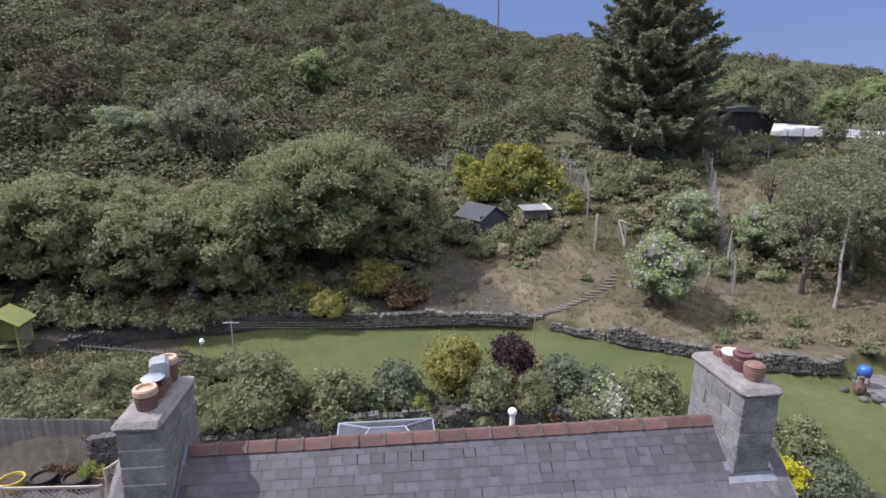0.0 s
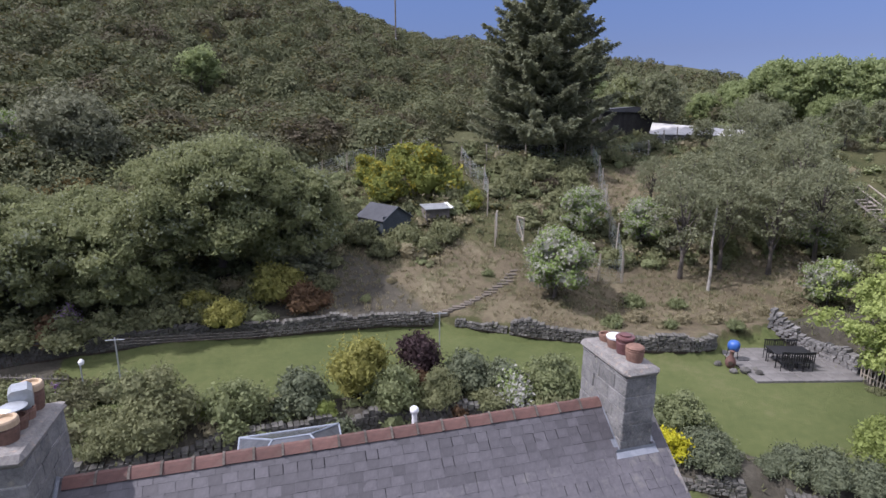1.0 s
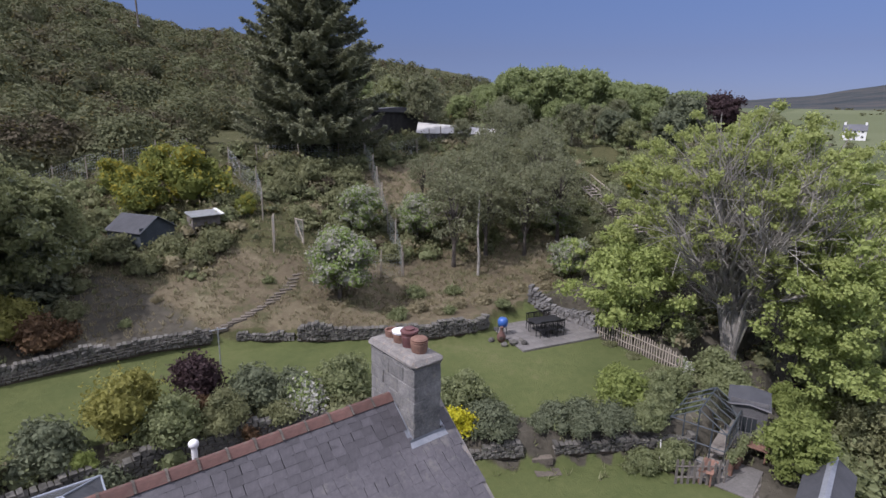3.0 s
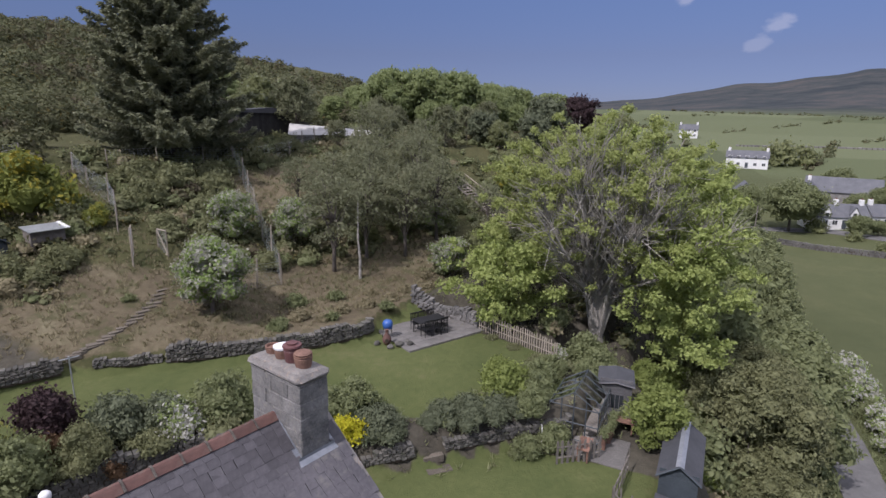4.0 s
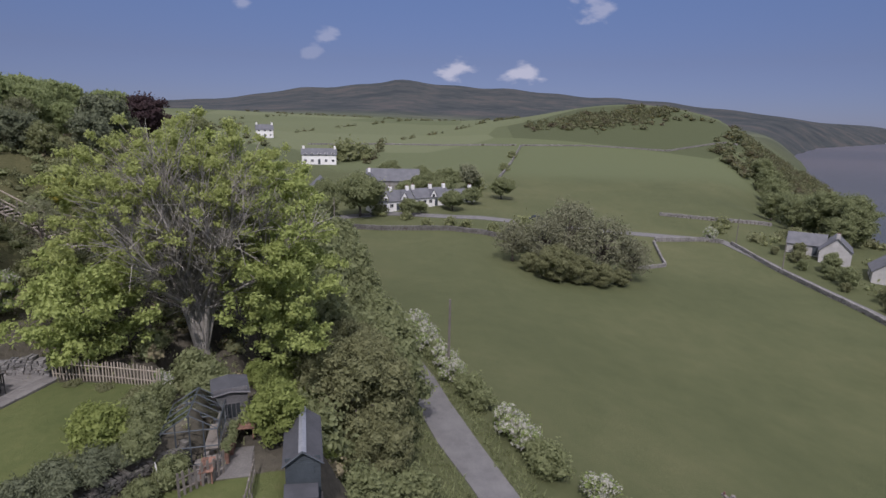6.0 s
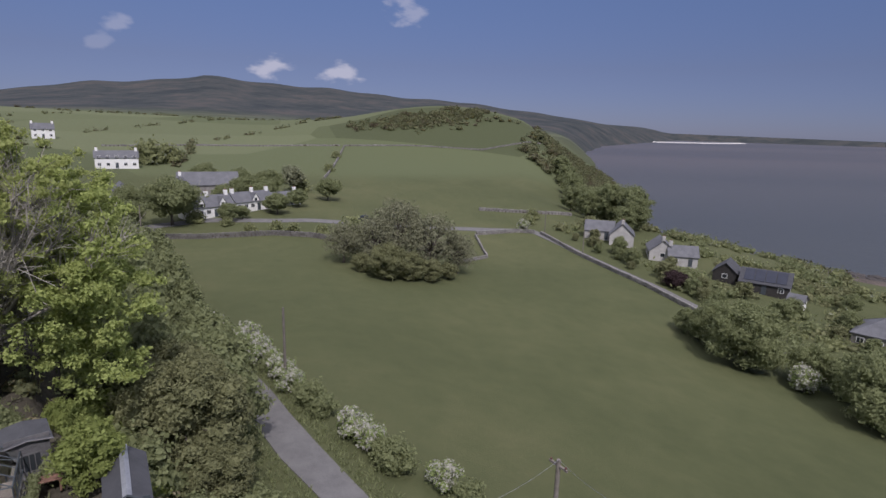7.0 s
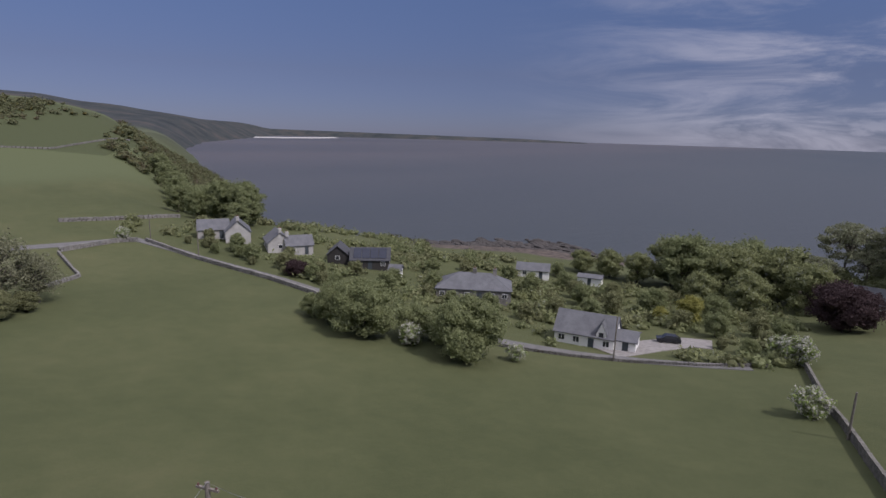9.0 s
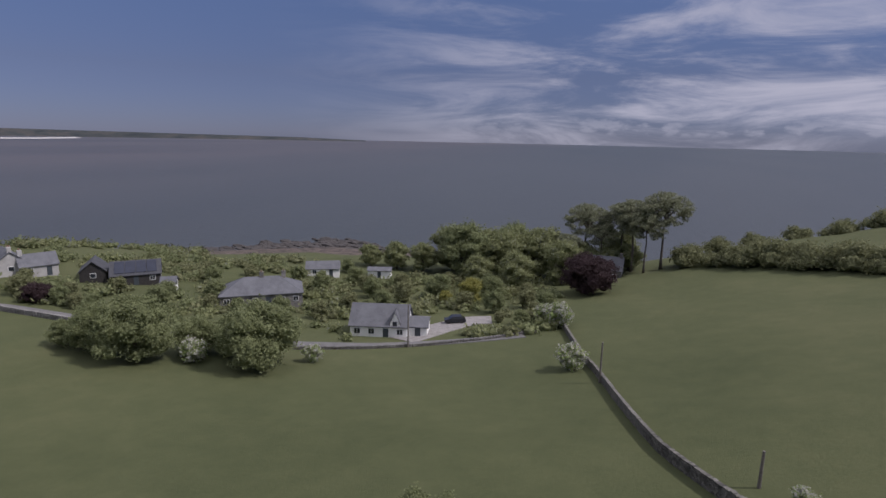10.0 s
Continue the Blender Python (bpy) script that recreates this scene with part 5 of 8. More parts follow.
def greenhouse():
    t = thing("greenhouse", "dark-framed glass greenhouse with panes missing", "greenhouse", pose(19.6, 11.05, 0.24, 0, 0, -72))
    w, d, e, r = 2.0, 2.3, 1.55, 2.2
    part("plinth", Geo().box(-w / 2 - 0.05, w / 2 + 0.05, -d / 2 - 0.05, d / 2 + 0.05, -1.2, 0.12), "cement", t)
    bars = []
    for i in range(5):
        y = -d / 2 + i * d / 4
        bars += [[(-w / 2, y, 0.1), (-w / 2, y, e), (0, y, r), (w / 2, y, e), (w / 2, y, 0.1)]]
    for i in range(1, 4):
        x = -w / 2 + i * w / 4
        z = e + (r - e) * (1 - abs(x) / (w / 2))
        bars += [[(x, -d / 2, 0.1), (x, -d / 2, z)], [(x, d / 2, 0.1), (x, d / 2, z)]]
    for z, x in ((e, -w / 2), (e, w / 2), (r, 0), (0.12, -w / 2), (0.12, w / 2), (0.85, -w / 2), (0.85, w / 2)):
        bars += [[(x, -d / 2, z), (x, d / 2, z)]]
    for y in (-d / 2, d / 2):
        bars += [[(-w / 2, y, z), (w / 2, y, z)] for z in (0.12, 0.85, e)]
    for b in bars:
        part("glazing_bar", Geo().tube(b, 0.027, 4), "bluepaint", t)
    for i in range(4):
        y0, y1 = -d / 2 + i * d / 4 + 0.03, -d / 2 + (i + 1) * d / 4 - 0.03
        for s in (-1, 1):
            if (i, s) not in ((1, -1), (2, -1)):
                part("pane", Geo().add([(s * w / 2, y0, 0.15), (s * w / 2, y1, 0.15), (s * w / 2, y1, e - 0.03), (s * w / 2, y0, e - 0.03)], np.array([[0, 1, 2, 3]])), "glass", t).visible_shadow = False
            if (i, s) not in ((0, 1), (2, -1)):
                part("pane", Geo().add([(s * (w / 2 - 0.03), y0, e + 0.03), (s * (w / 2 - 0.03), y1, e + 0.03), (s * 0.03, y1, r - 0.03), (s * 0.03, y0, r - 0.03)], np.array([[0, 1, 2, 3]])), "glass", t).visible_shadow = False
    part("staging", Geo().box(-w / 2 + 0.08, -w / 2 + 0.6, -d / 2 + 0.2, d / 2 - 0.2, 0.55, 0.59), "oldwood", t)
    part("staging", Geo().box(w / 2 - 0.6, w / 2 - 0.08, -d / 2 + 0.2, d / 2 - 0.2, 0.55, 0.59), "oldwood", t)
    b = thing("water_butt", "blue plastic water barrel in the greenhouse", "barrel", pose(20.1, 11.25, 0.36))
    part("barrel", Geo().lathe([(0.20, 0), (0.24, 0.12), (0.25, 0.35), (0.24, 0.55), (0.2, 0.6), (0.1, 0.61)], 16), "blue", b, smooth=True)
    rng = np.random.default_rng(21)
    for i in range(7):
        p = thing("flower_pot", "small terracotta flower pot on the paving", "plant pot", pose(20.6 - 0.3 * i, 9.85 - 0.05 * i + rng.uniform(-0.15, 0.15), float(ground_z(20.6 - 0.3 * i, 9.85)) + 0.25), group="flower pots by the greenhouse")
        rr = rng.uniform(0.1, 0.18)
        part("pot", Geo().lathe([(rr * 0.7, -0.3), (rr * 0.7, 0), (rr, 0.22), (rr * 1.1, 0.22), (rr * 1.1, 0.28), (rr * 0.9, 0.28)], 12), "clay", p)
        g = Geo()
        clump_leaves(g, [(np.array([0, 0, 0.38]), np.array([0.16, 0.16, 0.16]))], 0.05, 0.8, rng)
        part("plant", g, "grass_tree", p)


greenhouse()


def white_chair(x, y, turn):
    """A white metal chair with a hooped back."""
    t = thing("metal_chair", "white metal garden chair with hooped back", "chair", on(x, y, turn, 0.03))
    part("seat", Geo().lathe([(0.05, 0.43), (0.22, 0.43), (0.23, 0.45), (0.22, 0.465), (0.05, 0.46)], 16), "whitem", t)
    arc = np.linspace(-0.25, math.pi + 0.25, 13)
    for r in (0.23, 0.14):
        part("back_hoop", Geo().tube([(r * math.cos(a), 0.20, 0.62 + 1.25 * r * math.sin(a)) for a in arc], 0.014, 6), "whitem", t)
    for sx in (-0.17, 0.17):
        for sy in (-0.16, 0.18):
            part("leg", Geo().tube([(sx * 1.2, sy * 1.2, 0), (sx, sy, 0.44)], 0.013, 6), "whitem", t)


white_chair(17.35, 11.15, 40)


def potting_bench(x, y, turn):
    t = thing("potting_bench", "low reddish timber bench beside the greenhouse", "bench", on(x, y, turn, 0.03))
    for i in range(4):
        part("board", Geo().box(-0.5, 0.5, -0.24 + i * 0.125, -0.24 + i * 0.125 + 0.11, 0.50, 0.53), "clay", t)
    for sx in (-0.42, 0.42):
        for sy in (-0.18, 0.18):
            part("leg", Geo().box(sx - 0.03, sx + 0.03, sy - 0.03, sy + 0.03, 0, 0.50), "clay", t)


potting_bench(17.9, 9.75, 20)
potting_bench(20.6, 9.6, -70)


def shed(name, label, m, w, d, e, r, wall, roof, strip=False, door=True, boards=True, panes=False):
    """A gabled timber shed with its ridge along y."""
    t = thing(name, label, "shed", m)
    g = Geo().prism([(-w / 2, -0.6), (w / 2, -0.6), (w / 2, e), (0, r - 0.03), (-w / 2, e)], -d / 2, d / 2)
    part("body", g, wall, t)
    o = 0.12
    k = (r - e) / (w / 2)
    for s in (-1, 1):
        q = np.array([(0, -d / 2 - o, r), (0, d / 2 + o, r), (s * (w / 2 + o), -d / 2 - o, e - k * o), (s * (w / 2 + o), d / 2 + o, e - k * o)])
        g = Geo().add(np.concatenate([q + (0, 0, 0.03), q - (0, 0, 0.01)]), BOX if s < 0 else BOX[:, ::-1])
        part("roof_side", g, roof, t)
    if strip:
        part("ridge_strip", Geo().prism([(-0.14, r - 0.02), (0, r + 0.055), (0.14, r - 0.02), (0, r + 0.035)], -d / 2 - o - 0.01, d / 2 + o + 0.01), "lead", t, "pale metal ridge strip")
    for s in (-1, 1):
        part("barge_board", Geo().tube([(0, -d / 2 - o - 0.01, r), (s * (w / 2 + o), -d / 2 - o - 0.01, e - k * o)], 0.035, 4), wall, t)
    if boards:
        n = int((e + 0.3) / 0.16)
        for i in range(n):
            part("board", Geo().box(-w / 2 - 0.014, w / 2 + 0.014, -d / 2 - 0.016, -d / 2 - 0.002, i * 0.16, i * 0.16 + 0.148), wall, t)
    if door:
        leaf = part("door", Geo().box(-0.4, 0.4, -d / 2 - 0.045, -d / 2 - 0.018, 0.02, min(1.75, e - 0.05)), wall, t)
        if panes:
            for k in range(4):
                part("pane", Geo().box(-0.34 + 0.175 * k, -0.34 + 0.175 * k + 0.15, -d / 2 - 0.053, -d / 2 - 0.047, 1.05, 1.68), "pane", leaf)
    return t


shed("garden_shed", "dark blue-grey shed with felt roof and pale ridge", pose(19.35, 6.62, -0.30, 0, 0, -72), 1.22, 3.1, 1.55, 2.0, "bluepaint", "felt", strip=True)
shed("tool_shed", "grey weathered lean shed behind the greenhouse", pose(21.75, 10.6, -0.1, 0, 0, -62), 1.3, 1.5, 2.15, 2.26, "shedboard", "felt", door=True, panes=True)
shed("hillside_shed", "dark blue shed with grey felt roof on the bank", on(2.6, 36.9, 36, -0.25), 2.4, 2.6, 1.2, 1.95, "bluepaint", "felt", door=False)


def store_box(label, m, w, d, h, mat="bluepaint"):
    t = thing("storage_box", label, "storage box", m)
    part("body", Geo().box(-w / 2, w / 2, -d / 2, d / 2, -0.5, h, chamfer=0.02), mat, t)
    part("lid", Geo().prism([(-w / 2 - 0.04, h), (w / 2 + 0.04, h), (w / 2 + 0.04, h + 0.05), (-w / 2 - 0.04, h + 0.16)], -d / 2 - 0.04, d / 2 + 0.04, pose(0, 0, 0, 0, 0, 0)), "felt", t)


store_box("grey-blue storage box with sloping felt lid", pose(17.2, 6.0, -0.33, 0, 0, -72), 1.1, 0.75, 0.78)
store_box("small grey storage box beside the shed", pose(16.45, 6.95, -0.33, 0, 0, -72), 0.7, 0.6, 0.45)
picket_fence("dark timber rail fence round the shed", [(15.9, 7.5), (16.9, 7.7), (18.2, 8.1)], 1.0, 0.3, "oldwood", seed=6, w=0.05)
picket_fence("dark timber rail fence round the shed", [(15.9, 7.5), (16.0, 6.6), (16.3, 5.4)], 1.0, 0.3, "oldwood", seed=7, w=0.05)


def hutch():
    t = thing("hen_hutch", "small timber hen house with grey sheet roof", "hutch", on(6.1, 37.0, 12, 0))
    part("body", Geo().box(-0.85, 0.85, -0.45, 0.45, 0.25, 0.95), "oldwood", t)
    part("roof", Geo().box(-1.0, 1.0, -0.6, 0.6, 0.98, 1.03, pose(0, 0, 0, 9, 0, 0)), "zinc", t)
    part("ridge_cap", Geo().box(0.82, 1.03, -0.62, 0.62, 1.03, 1.06, pose(0, 0, 0, 9, 0, 0)), "whitem", t)
    for x in (-0.75, 0.75):
        part("leg", Geo().box(x - 0.05, x + 0.05, -0.4, 0.4, -0.15, 0.25), "oldwood", t)


hutch()


def open_gate(x, y, turn, h, w):
    t = thing("mesh_gate", "open pale timber gate with wire mesh", "gate", on(x, y, turn), group="mesh gates on the bank")
    for a, b in (((0, 0, 0), (0, 0, h)), ((w, 0, 0.05), (w, 0, h - 0.05)), ((0, 0, h - 0.08), (w, 0, h - 0.08)), ((0, 0, 0.1), (w, 0, 0.1)), ((0, 0, 0.1), (w, 0, h - 0.1))):
        part("bar", Geo().tube([a, b], 0.04, 6), "palewood", t)
    g = Geo()
    for i in range(9):
        g.tube([(w * i / 9, 0, 0.1), (w * i / 9, 0, h - 0.1)], 0.006, 3, caps=False)
    for i in range(12):
        g.tube([(0, 0, 0.1 + (h - 0.2) * i / 12), (w, 0, 0.1 + (h - 0.2) * i / 12)], 0.006, 3, caps=False)
    part("wire_mesh", g, "zinc", t)


open_gate(9.3, 33.2, 70, 2.2, 1.1)
open_gate(11.3, 33.6, 100, 1.6, 1.0)


def net_fence(label, points, h, seed, step=2.2, net="zinc", wire=0.005, lean=0.0):
    rng = np.random.default_rng(seed)
    root = thing("mesh_fence", label, "fence")
    pts = along(points, step)
    tops = []
    for x, y in pts:
        z = float(ground_z(x, y))
        hh = h * rng.uniform(0.9, 1.2)
        lx, ly = rng.normal(0, 0.05) * h + lean, rng.normal(0, 0.05) * h
        part("post", Geo().tube([(x, y, z - 0.3), (x + lx, y + ly, z + hh)], 0.045, 6), "palewood", root)
        tops.append(((x, y, z), (x + lx, y + ly, z + h * 0.95)))
    for (a0, a1), (b0, b1) in zip(tops[:-1], tops[1:]):
        a0, a1, b0, b1 = map(np.array, (a0, a1, b0, b1))
        g = Geo()
        for k in np.linspace(0.03, 1, 9):
            p, q = a0 + (a1 - a0) * k, b0 + (b1 - b0) * k
            g.tube([p, (p + q) / 2 - (0, 0, 0.03), q], wire, 3, caps=False)
        for k in np.linspace(0, 1, 14)[1:-1]:
            p, q = a0 + (b0 - a0) * k, a1 + (b1 - a1) * k
            g.tube([p, q], wire, 3, caps=False)
        part("wire_mesh", g, net, root)


net_fence("sagging wire mesh fence on timber posts", [(-3.5, 42.6), (-0.2, 45.0), (6.9, 46.8)], 1.6, 31)
net_fence("sagging wire mesh fence on timber posts", [(9.5, 45.2), (9.9, 42.5), (10.6, 40.0), (9.6, 36.5)], 1.6, 32)
net_fence("wire mesh fence below the spruce", [(11.8, 45.6), (19.0, 46.4), (26, 44.9), (31.5, 49.6)], 1.3, 33, 3.2)
net_fence("pale net fence running down the bank", [(21.2, 45.5), (20.4, 42.5), (18.9, 38.2), (17.5, 34.0), (15.9, 29.0)], 1.9, 34, 2.6, "net", 0.005)
net_fence("wire mesh fence beside the hawthorn", [(15.9, 29.0), (13.2, 29.0), (12.4, 30.8)], 1.5, 35, 1.5)
net_fence("post and wire fence on the plateau", [(31.5, 49.6), (36, 49.4), (42, 52.5), (52, 58)], 1.4, 36, 3.0)


def hut():
    t = thing("timber_hut", "black timber hut with sagging felt roof", "hut", on(29.2, 56.0, -6, 0.1))
    part("body", Geo().box(-2.9, 2.9, -1.6, 1.6, -0.6, 2.1), "darkwood", t)
    for i in range(20):
        part("board", Geo().box(-2.9 + i * 0.29, -2.9 + i * 0.29 + 0.26, -1.63, -1.605, 0, 2.1), "darkwood", t)
    part("roof", Geo().prism([(-3.2, 2.1), (3.2, 2.0), (3.25, 2.1), (0.5, 2.62), (-3.2, 2.3)], -1.9, 1.8), "felt", t)
    part("porch_post", Geo().box(3.05, 3.15, -1.7, -1.6, -0.4, 2.0), "oldwood", t)
    s = thing("side_store", "grey board lean-to beside the hut", "shed", on(33.0, 55.0, -6, 0.0))
    part("body", Geo().box(-0.9, 0.9, -0.8, 0.8, -0.5, 1.5), "oldwood", s)
    part("roof", Geo().box(-1.05, 1.05, -0.95, 0.95, 1.5, 1.57, pose(0, 0, 0, 0, 7, 0)), "felt", s)


hut()


def white_roof():
    t = thing("sheet_roof_shed", "long low building with pale sheet roof", "building", on(34.2, 50.6, -36, 0.0))
    part("wall", Geo().box(-4.0, 4.9, -1.3, 1.3, -0.5, 0.25), "oldwood", t)
    for s in (-1, 1):
        q = np.array([(-4.2, 0, 1.35), (5.2, 0, 0.6), (-4.2, s * 2.0, 0.3), (5.2, s * 1.5, 0.2)])
        part("roof_side", Geo().add(np.concatenate([q + (0, 0, 0.04), q]), BOX if s < 0 else BOX[:, ::-1]), "paleroof", t)


white_roof()


def mast():
    t = thing("pole_mast", "thin dark mast on the gorse hillside", "mast", on(12.5, 135.0, 0, -0.5))
    part("pole", Geo().tube([(0, 0, 0), (0, 0, 18)], [0.2, 0.13], 8), "oldwood", t)
    part("collar", Geo().lathe([(0.2, 0), (0.24, 0.1), (0.24, 0.5), (0.2, 0.6)], 8, pose(0, 0, 2.4)), "zinc", t)


mast()


def bank_stairs():
    t = thing("bank_stairs", "timber stairs with handrails up the wooded bank", "stairs")
    a, b = np.array((35.8, 33.4, 7.2)), np.array((35.0, 26.6, 4.4))
    side = np.cross(b - a, (0, 0, 1))
    side = side / np.linalg.norm(side) * 0.5
    for s in (-1, 1):
        part("string", Geo().tube([a + side * s, b + side * s], 0.09, 4), "oldwood", t)
        part("handrail", Geo().tube([a + side * s + (0, 0, 0.95), b + side * s + (0, 0, 0.95)], 0.05, 6), "palewood", t)
        for k in np.linspace(0, 1, 6):
            p = a + (b - a) * k + side * s
            part("baluster", Geo().tube([p - (0, 0, 0.7), p + (0, 0, 0.95)], 0.045, 4), "oldwood", t)
    for k in np.linspace(0.03, 0.97, 17):
        p = a + (b - a) * k
        part("tread", Geo().box(-0.5, 0.5, -0.14, 0.14, 0, 0.05), "palewood", t).matrix_basis = pose(*p, 0, 0, math.degrees(math.atan2(side[1], side[0])))


bank_stairs()


def shed_deck():
    rng = np.random.default_rng(33)
    t = thing("shed_deck", "grey timber deck before the shed", "deck", pose(17.0, 6.5, -0.37, 0, 0, -72), kind="structure")
    for i in range(18):
        part("plank", Geo().box(-1.3, 1.3, -1.1 + i * 0.125, -1.1 + i * 0.125 + 0.115, -0.3, 0.0), "oldwood", t)


shed_deck()
tagged(part("paving", Geo().box(-1.7, 1.7, -1.0, 1.0, -0.5, 0.03, pose(18.6, 10.2, float(ground_z(18.6, 10.2)), 0, 0, -72), 0.02), "paving"), "worn grey paving by the greenhouse", "paving", kind="structure")

# ---- trees, shrubs and scrub ----
RNG = np.random.default_rng(77)


def conifer(name, label, mat, h, wide, leaf, seed, levels=20, density=1.0, base=0.05):
    """A spruce: whorls of boughs on a straight trunk, each a spine with needle sprays hanging on both sides."""
    rng = np.random.default_rng(seed)
    root = thing(name, label, "tree")
    g, w = Geo(), Geo()
    w.tube([(0, 0, -0.4), (0, 0, h * 0.5), (0, 0, h)], [0.022 * h, 0.013 * h, 0.01], 8)
    for i in range(levels):
        k = base + (1 - base) * (i / (levels - 0.3)) ** 0.92
        R = wide / 2 * (1 - k) ** 0.9 * rng.uniform(0.84, 1.08) + 0.15
        if k < 0.16:
            R *= 0.85
        n = max(5, int(8 * (1 - k) + 5))
        for j in range(n):
            t = j * 2 * np.pi / n + rng.uniform(-0.3, 0.3) + i * 0.7
            z = h * k + rng.uniform(-0.5, 0.5) * h / levels
            L = R * rng.uniform(0.66, 1.2)
            d, side = np.array([math.cos(t), math.sin(t), 0]), np.array([-math.sin(t), math.cos(t), 0])
            bend = lambda u: (-0.30 * u + 0.30 * u * u + 0.10 * u ** 4) * L
            m = max(8, int(density * 22 * L / leaf * 0.16))
            u = rng.uniform(0.10, 1, m) ** 0.7
            s = rng.choice((-1.0, 1.0), m)
            p = np.array([0, 0, z]) + d * (u * L)[:, None]
            p[:, 2] += bend(u)
            reach = (0.30 * L * (1.08 - u) + leaf * 1.3) * rng.uniform(0.5, 1.1, m)
            axis = d * 0.75 + side * s[:, None] + np.c_[np.zeros((m, 2)), rng.normal(-0.18, 0.22, m)]
            for q in (0.0, 0.45, 0.8):
                at = p + axis * (reach * q)[:, None] * 0.75 + rng.normal(0, leaf * 0.25, (m, 3))
                twig_cards(g, at, axis + rng.normal(0, 0.4, (m, 3)), leaf * rng.uniform(1.6, 2.8, m), leaf * rng.uniform(0.35, 0.6, m), rng)
            w.tube([(0, 0, z), d * L * 0.5 + (0, 0, z + bend(0.5)), d * L * 0.95 + (0, 0, z + bend(0.95))], [0.04, 0.025, 0.008], 3, caps=False)
    part("crown", g, mat, root)
    part("trunk", w, "bark", root)
    return root


place(conifer("spruce_tree", "tall dark blue-green spruce on the bank", "spruce", 24.0, 13.6, 0.15, 41, levels=52, density=1.5), 17.7, 48.6, 20)

# dark broadleaf trees above the garden wall
big = tree("broadleaf_tree", "broad dark-green garden tree in full leaf", "broad", 8.3, 12.4, 0.095, 51, cover=0.55, clear=0.10, blobs=90, blob=0.14)
scatter(big, [(-7.0, 32.6, 1.0)], RNG)
mid = tree("broadleaf_tree", "rounded dark-green tree above the garden wall", "broad", 5.9, 8.4, 0.10, 52, cover=0.55, clear=0.0, blobs=64, blob=0.155)
scatter(mid, [(-15.8, 28.9, 1.0), (-11.2, 29.9, 0.98), (-20.6, 28.8, 1.04), (-25.5, 28.0, 1.05), (-13.2, 32.0, 0.95), (-18.2, 32.2, 0.8), (-3.4, 33.2, 1.08)], RNG)
scatter(conifer("small_conifer", "small dark conifer beside the broad tree", "spruce", 4.4, 3.4, 0.15, 53, 12, 1.0), [(-2.6, 32.2, 1.0), (-3.6, 33.4, 1.15)], RNG)
# shrubs below them
scatter(shrub("azalea_shrub", "yellow-green azalea shrub above the wall", "golden", 3.1, 2.1, 0.10, 54, blobs=9), [(-3.7, 30.0, 1.0), (-5.9, 27.8, 0.72), (-7.6, 28.9, 0.7)], RNG)
scatter(shrub("bronze_shrub", "bronze-red leaved shrub above the wall", "bronze", 3.0, 1.6, 0.10, 55), [(-2.2, 28.9, 1.0), (-13.8, 26.9, 0.8)], RNG)
scatter(shrub("rhododendron", "dark shrub with pale lilac flowers", "lilac", 2.2, 1.9, 0.10, 56), [(-13.2, 27.6, 0.7), (-11.6, 22.7, 0.55)], RNG)
scatter(shrub("undergrowth_shrub", "low dark undergrowth below the trees", "olive", 2.6, 1.5, 0.11, 57), [(-9.2, 28.6, 1.0), (-11.5, 27.4, 0.9), (-16.6, 26.2, 1.0), (-19.2, 25.6, 1.1), (-5.0, 29.8, 0.7), (-10.4, 28.0, 0.8), (-13.0, 26.6, 0.9), (-15.0, 26.4, 0.9), (-17.8, 25.8, 0.9), (-7.2, 29.2, 0.8), (-8.2, 30.4, 1.0), (-22.5, 25.5, 1.2), (-1.2, 30.6, 0.6)], RNG)
# hillside trees that stand out of the gorse
scatter(tree("young_tree", "pale-green young tree among gorse", "lightleaf", 5.6, 5.0, 0.2, 58, cover=0.45, blobs=14, clear=0.1), [(-14.1, 62.6, 0.85)], RNG)
scatter(tree("willow_tree", "grey-green willow on the hillside", "greytwig", 5.6, 6.2, 0.12, 59, cover=0.55, blobs=22, clear=0.05), [(-18.0, 42.8, 1.0)], RNG)
thorn = tree("hawthorn_tree", "hawthorn tree covered in white blossom", "blossom", 4.3, 4.3, 0.10, 60, cover=0.55, clear=0.1, blobs=18, blob=0.30)
scatter(thorn, [(11.3, 27.8, 0.95), (15.9, 35.0, 0.84), (19.4, 33.4, 0.82), (-25.1, 43.9, 0.9), (-23.2, 44.6, 0.7), (26.2, 25.2, 0.66), (28.5, 29.5, 0.7)], RNG)
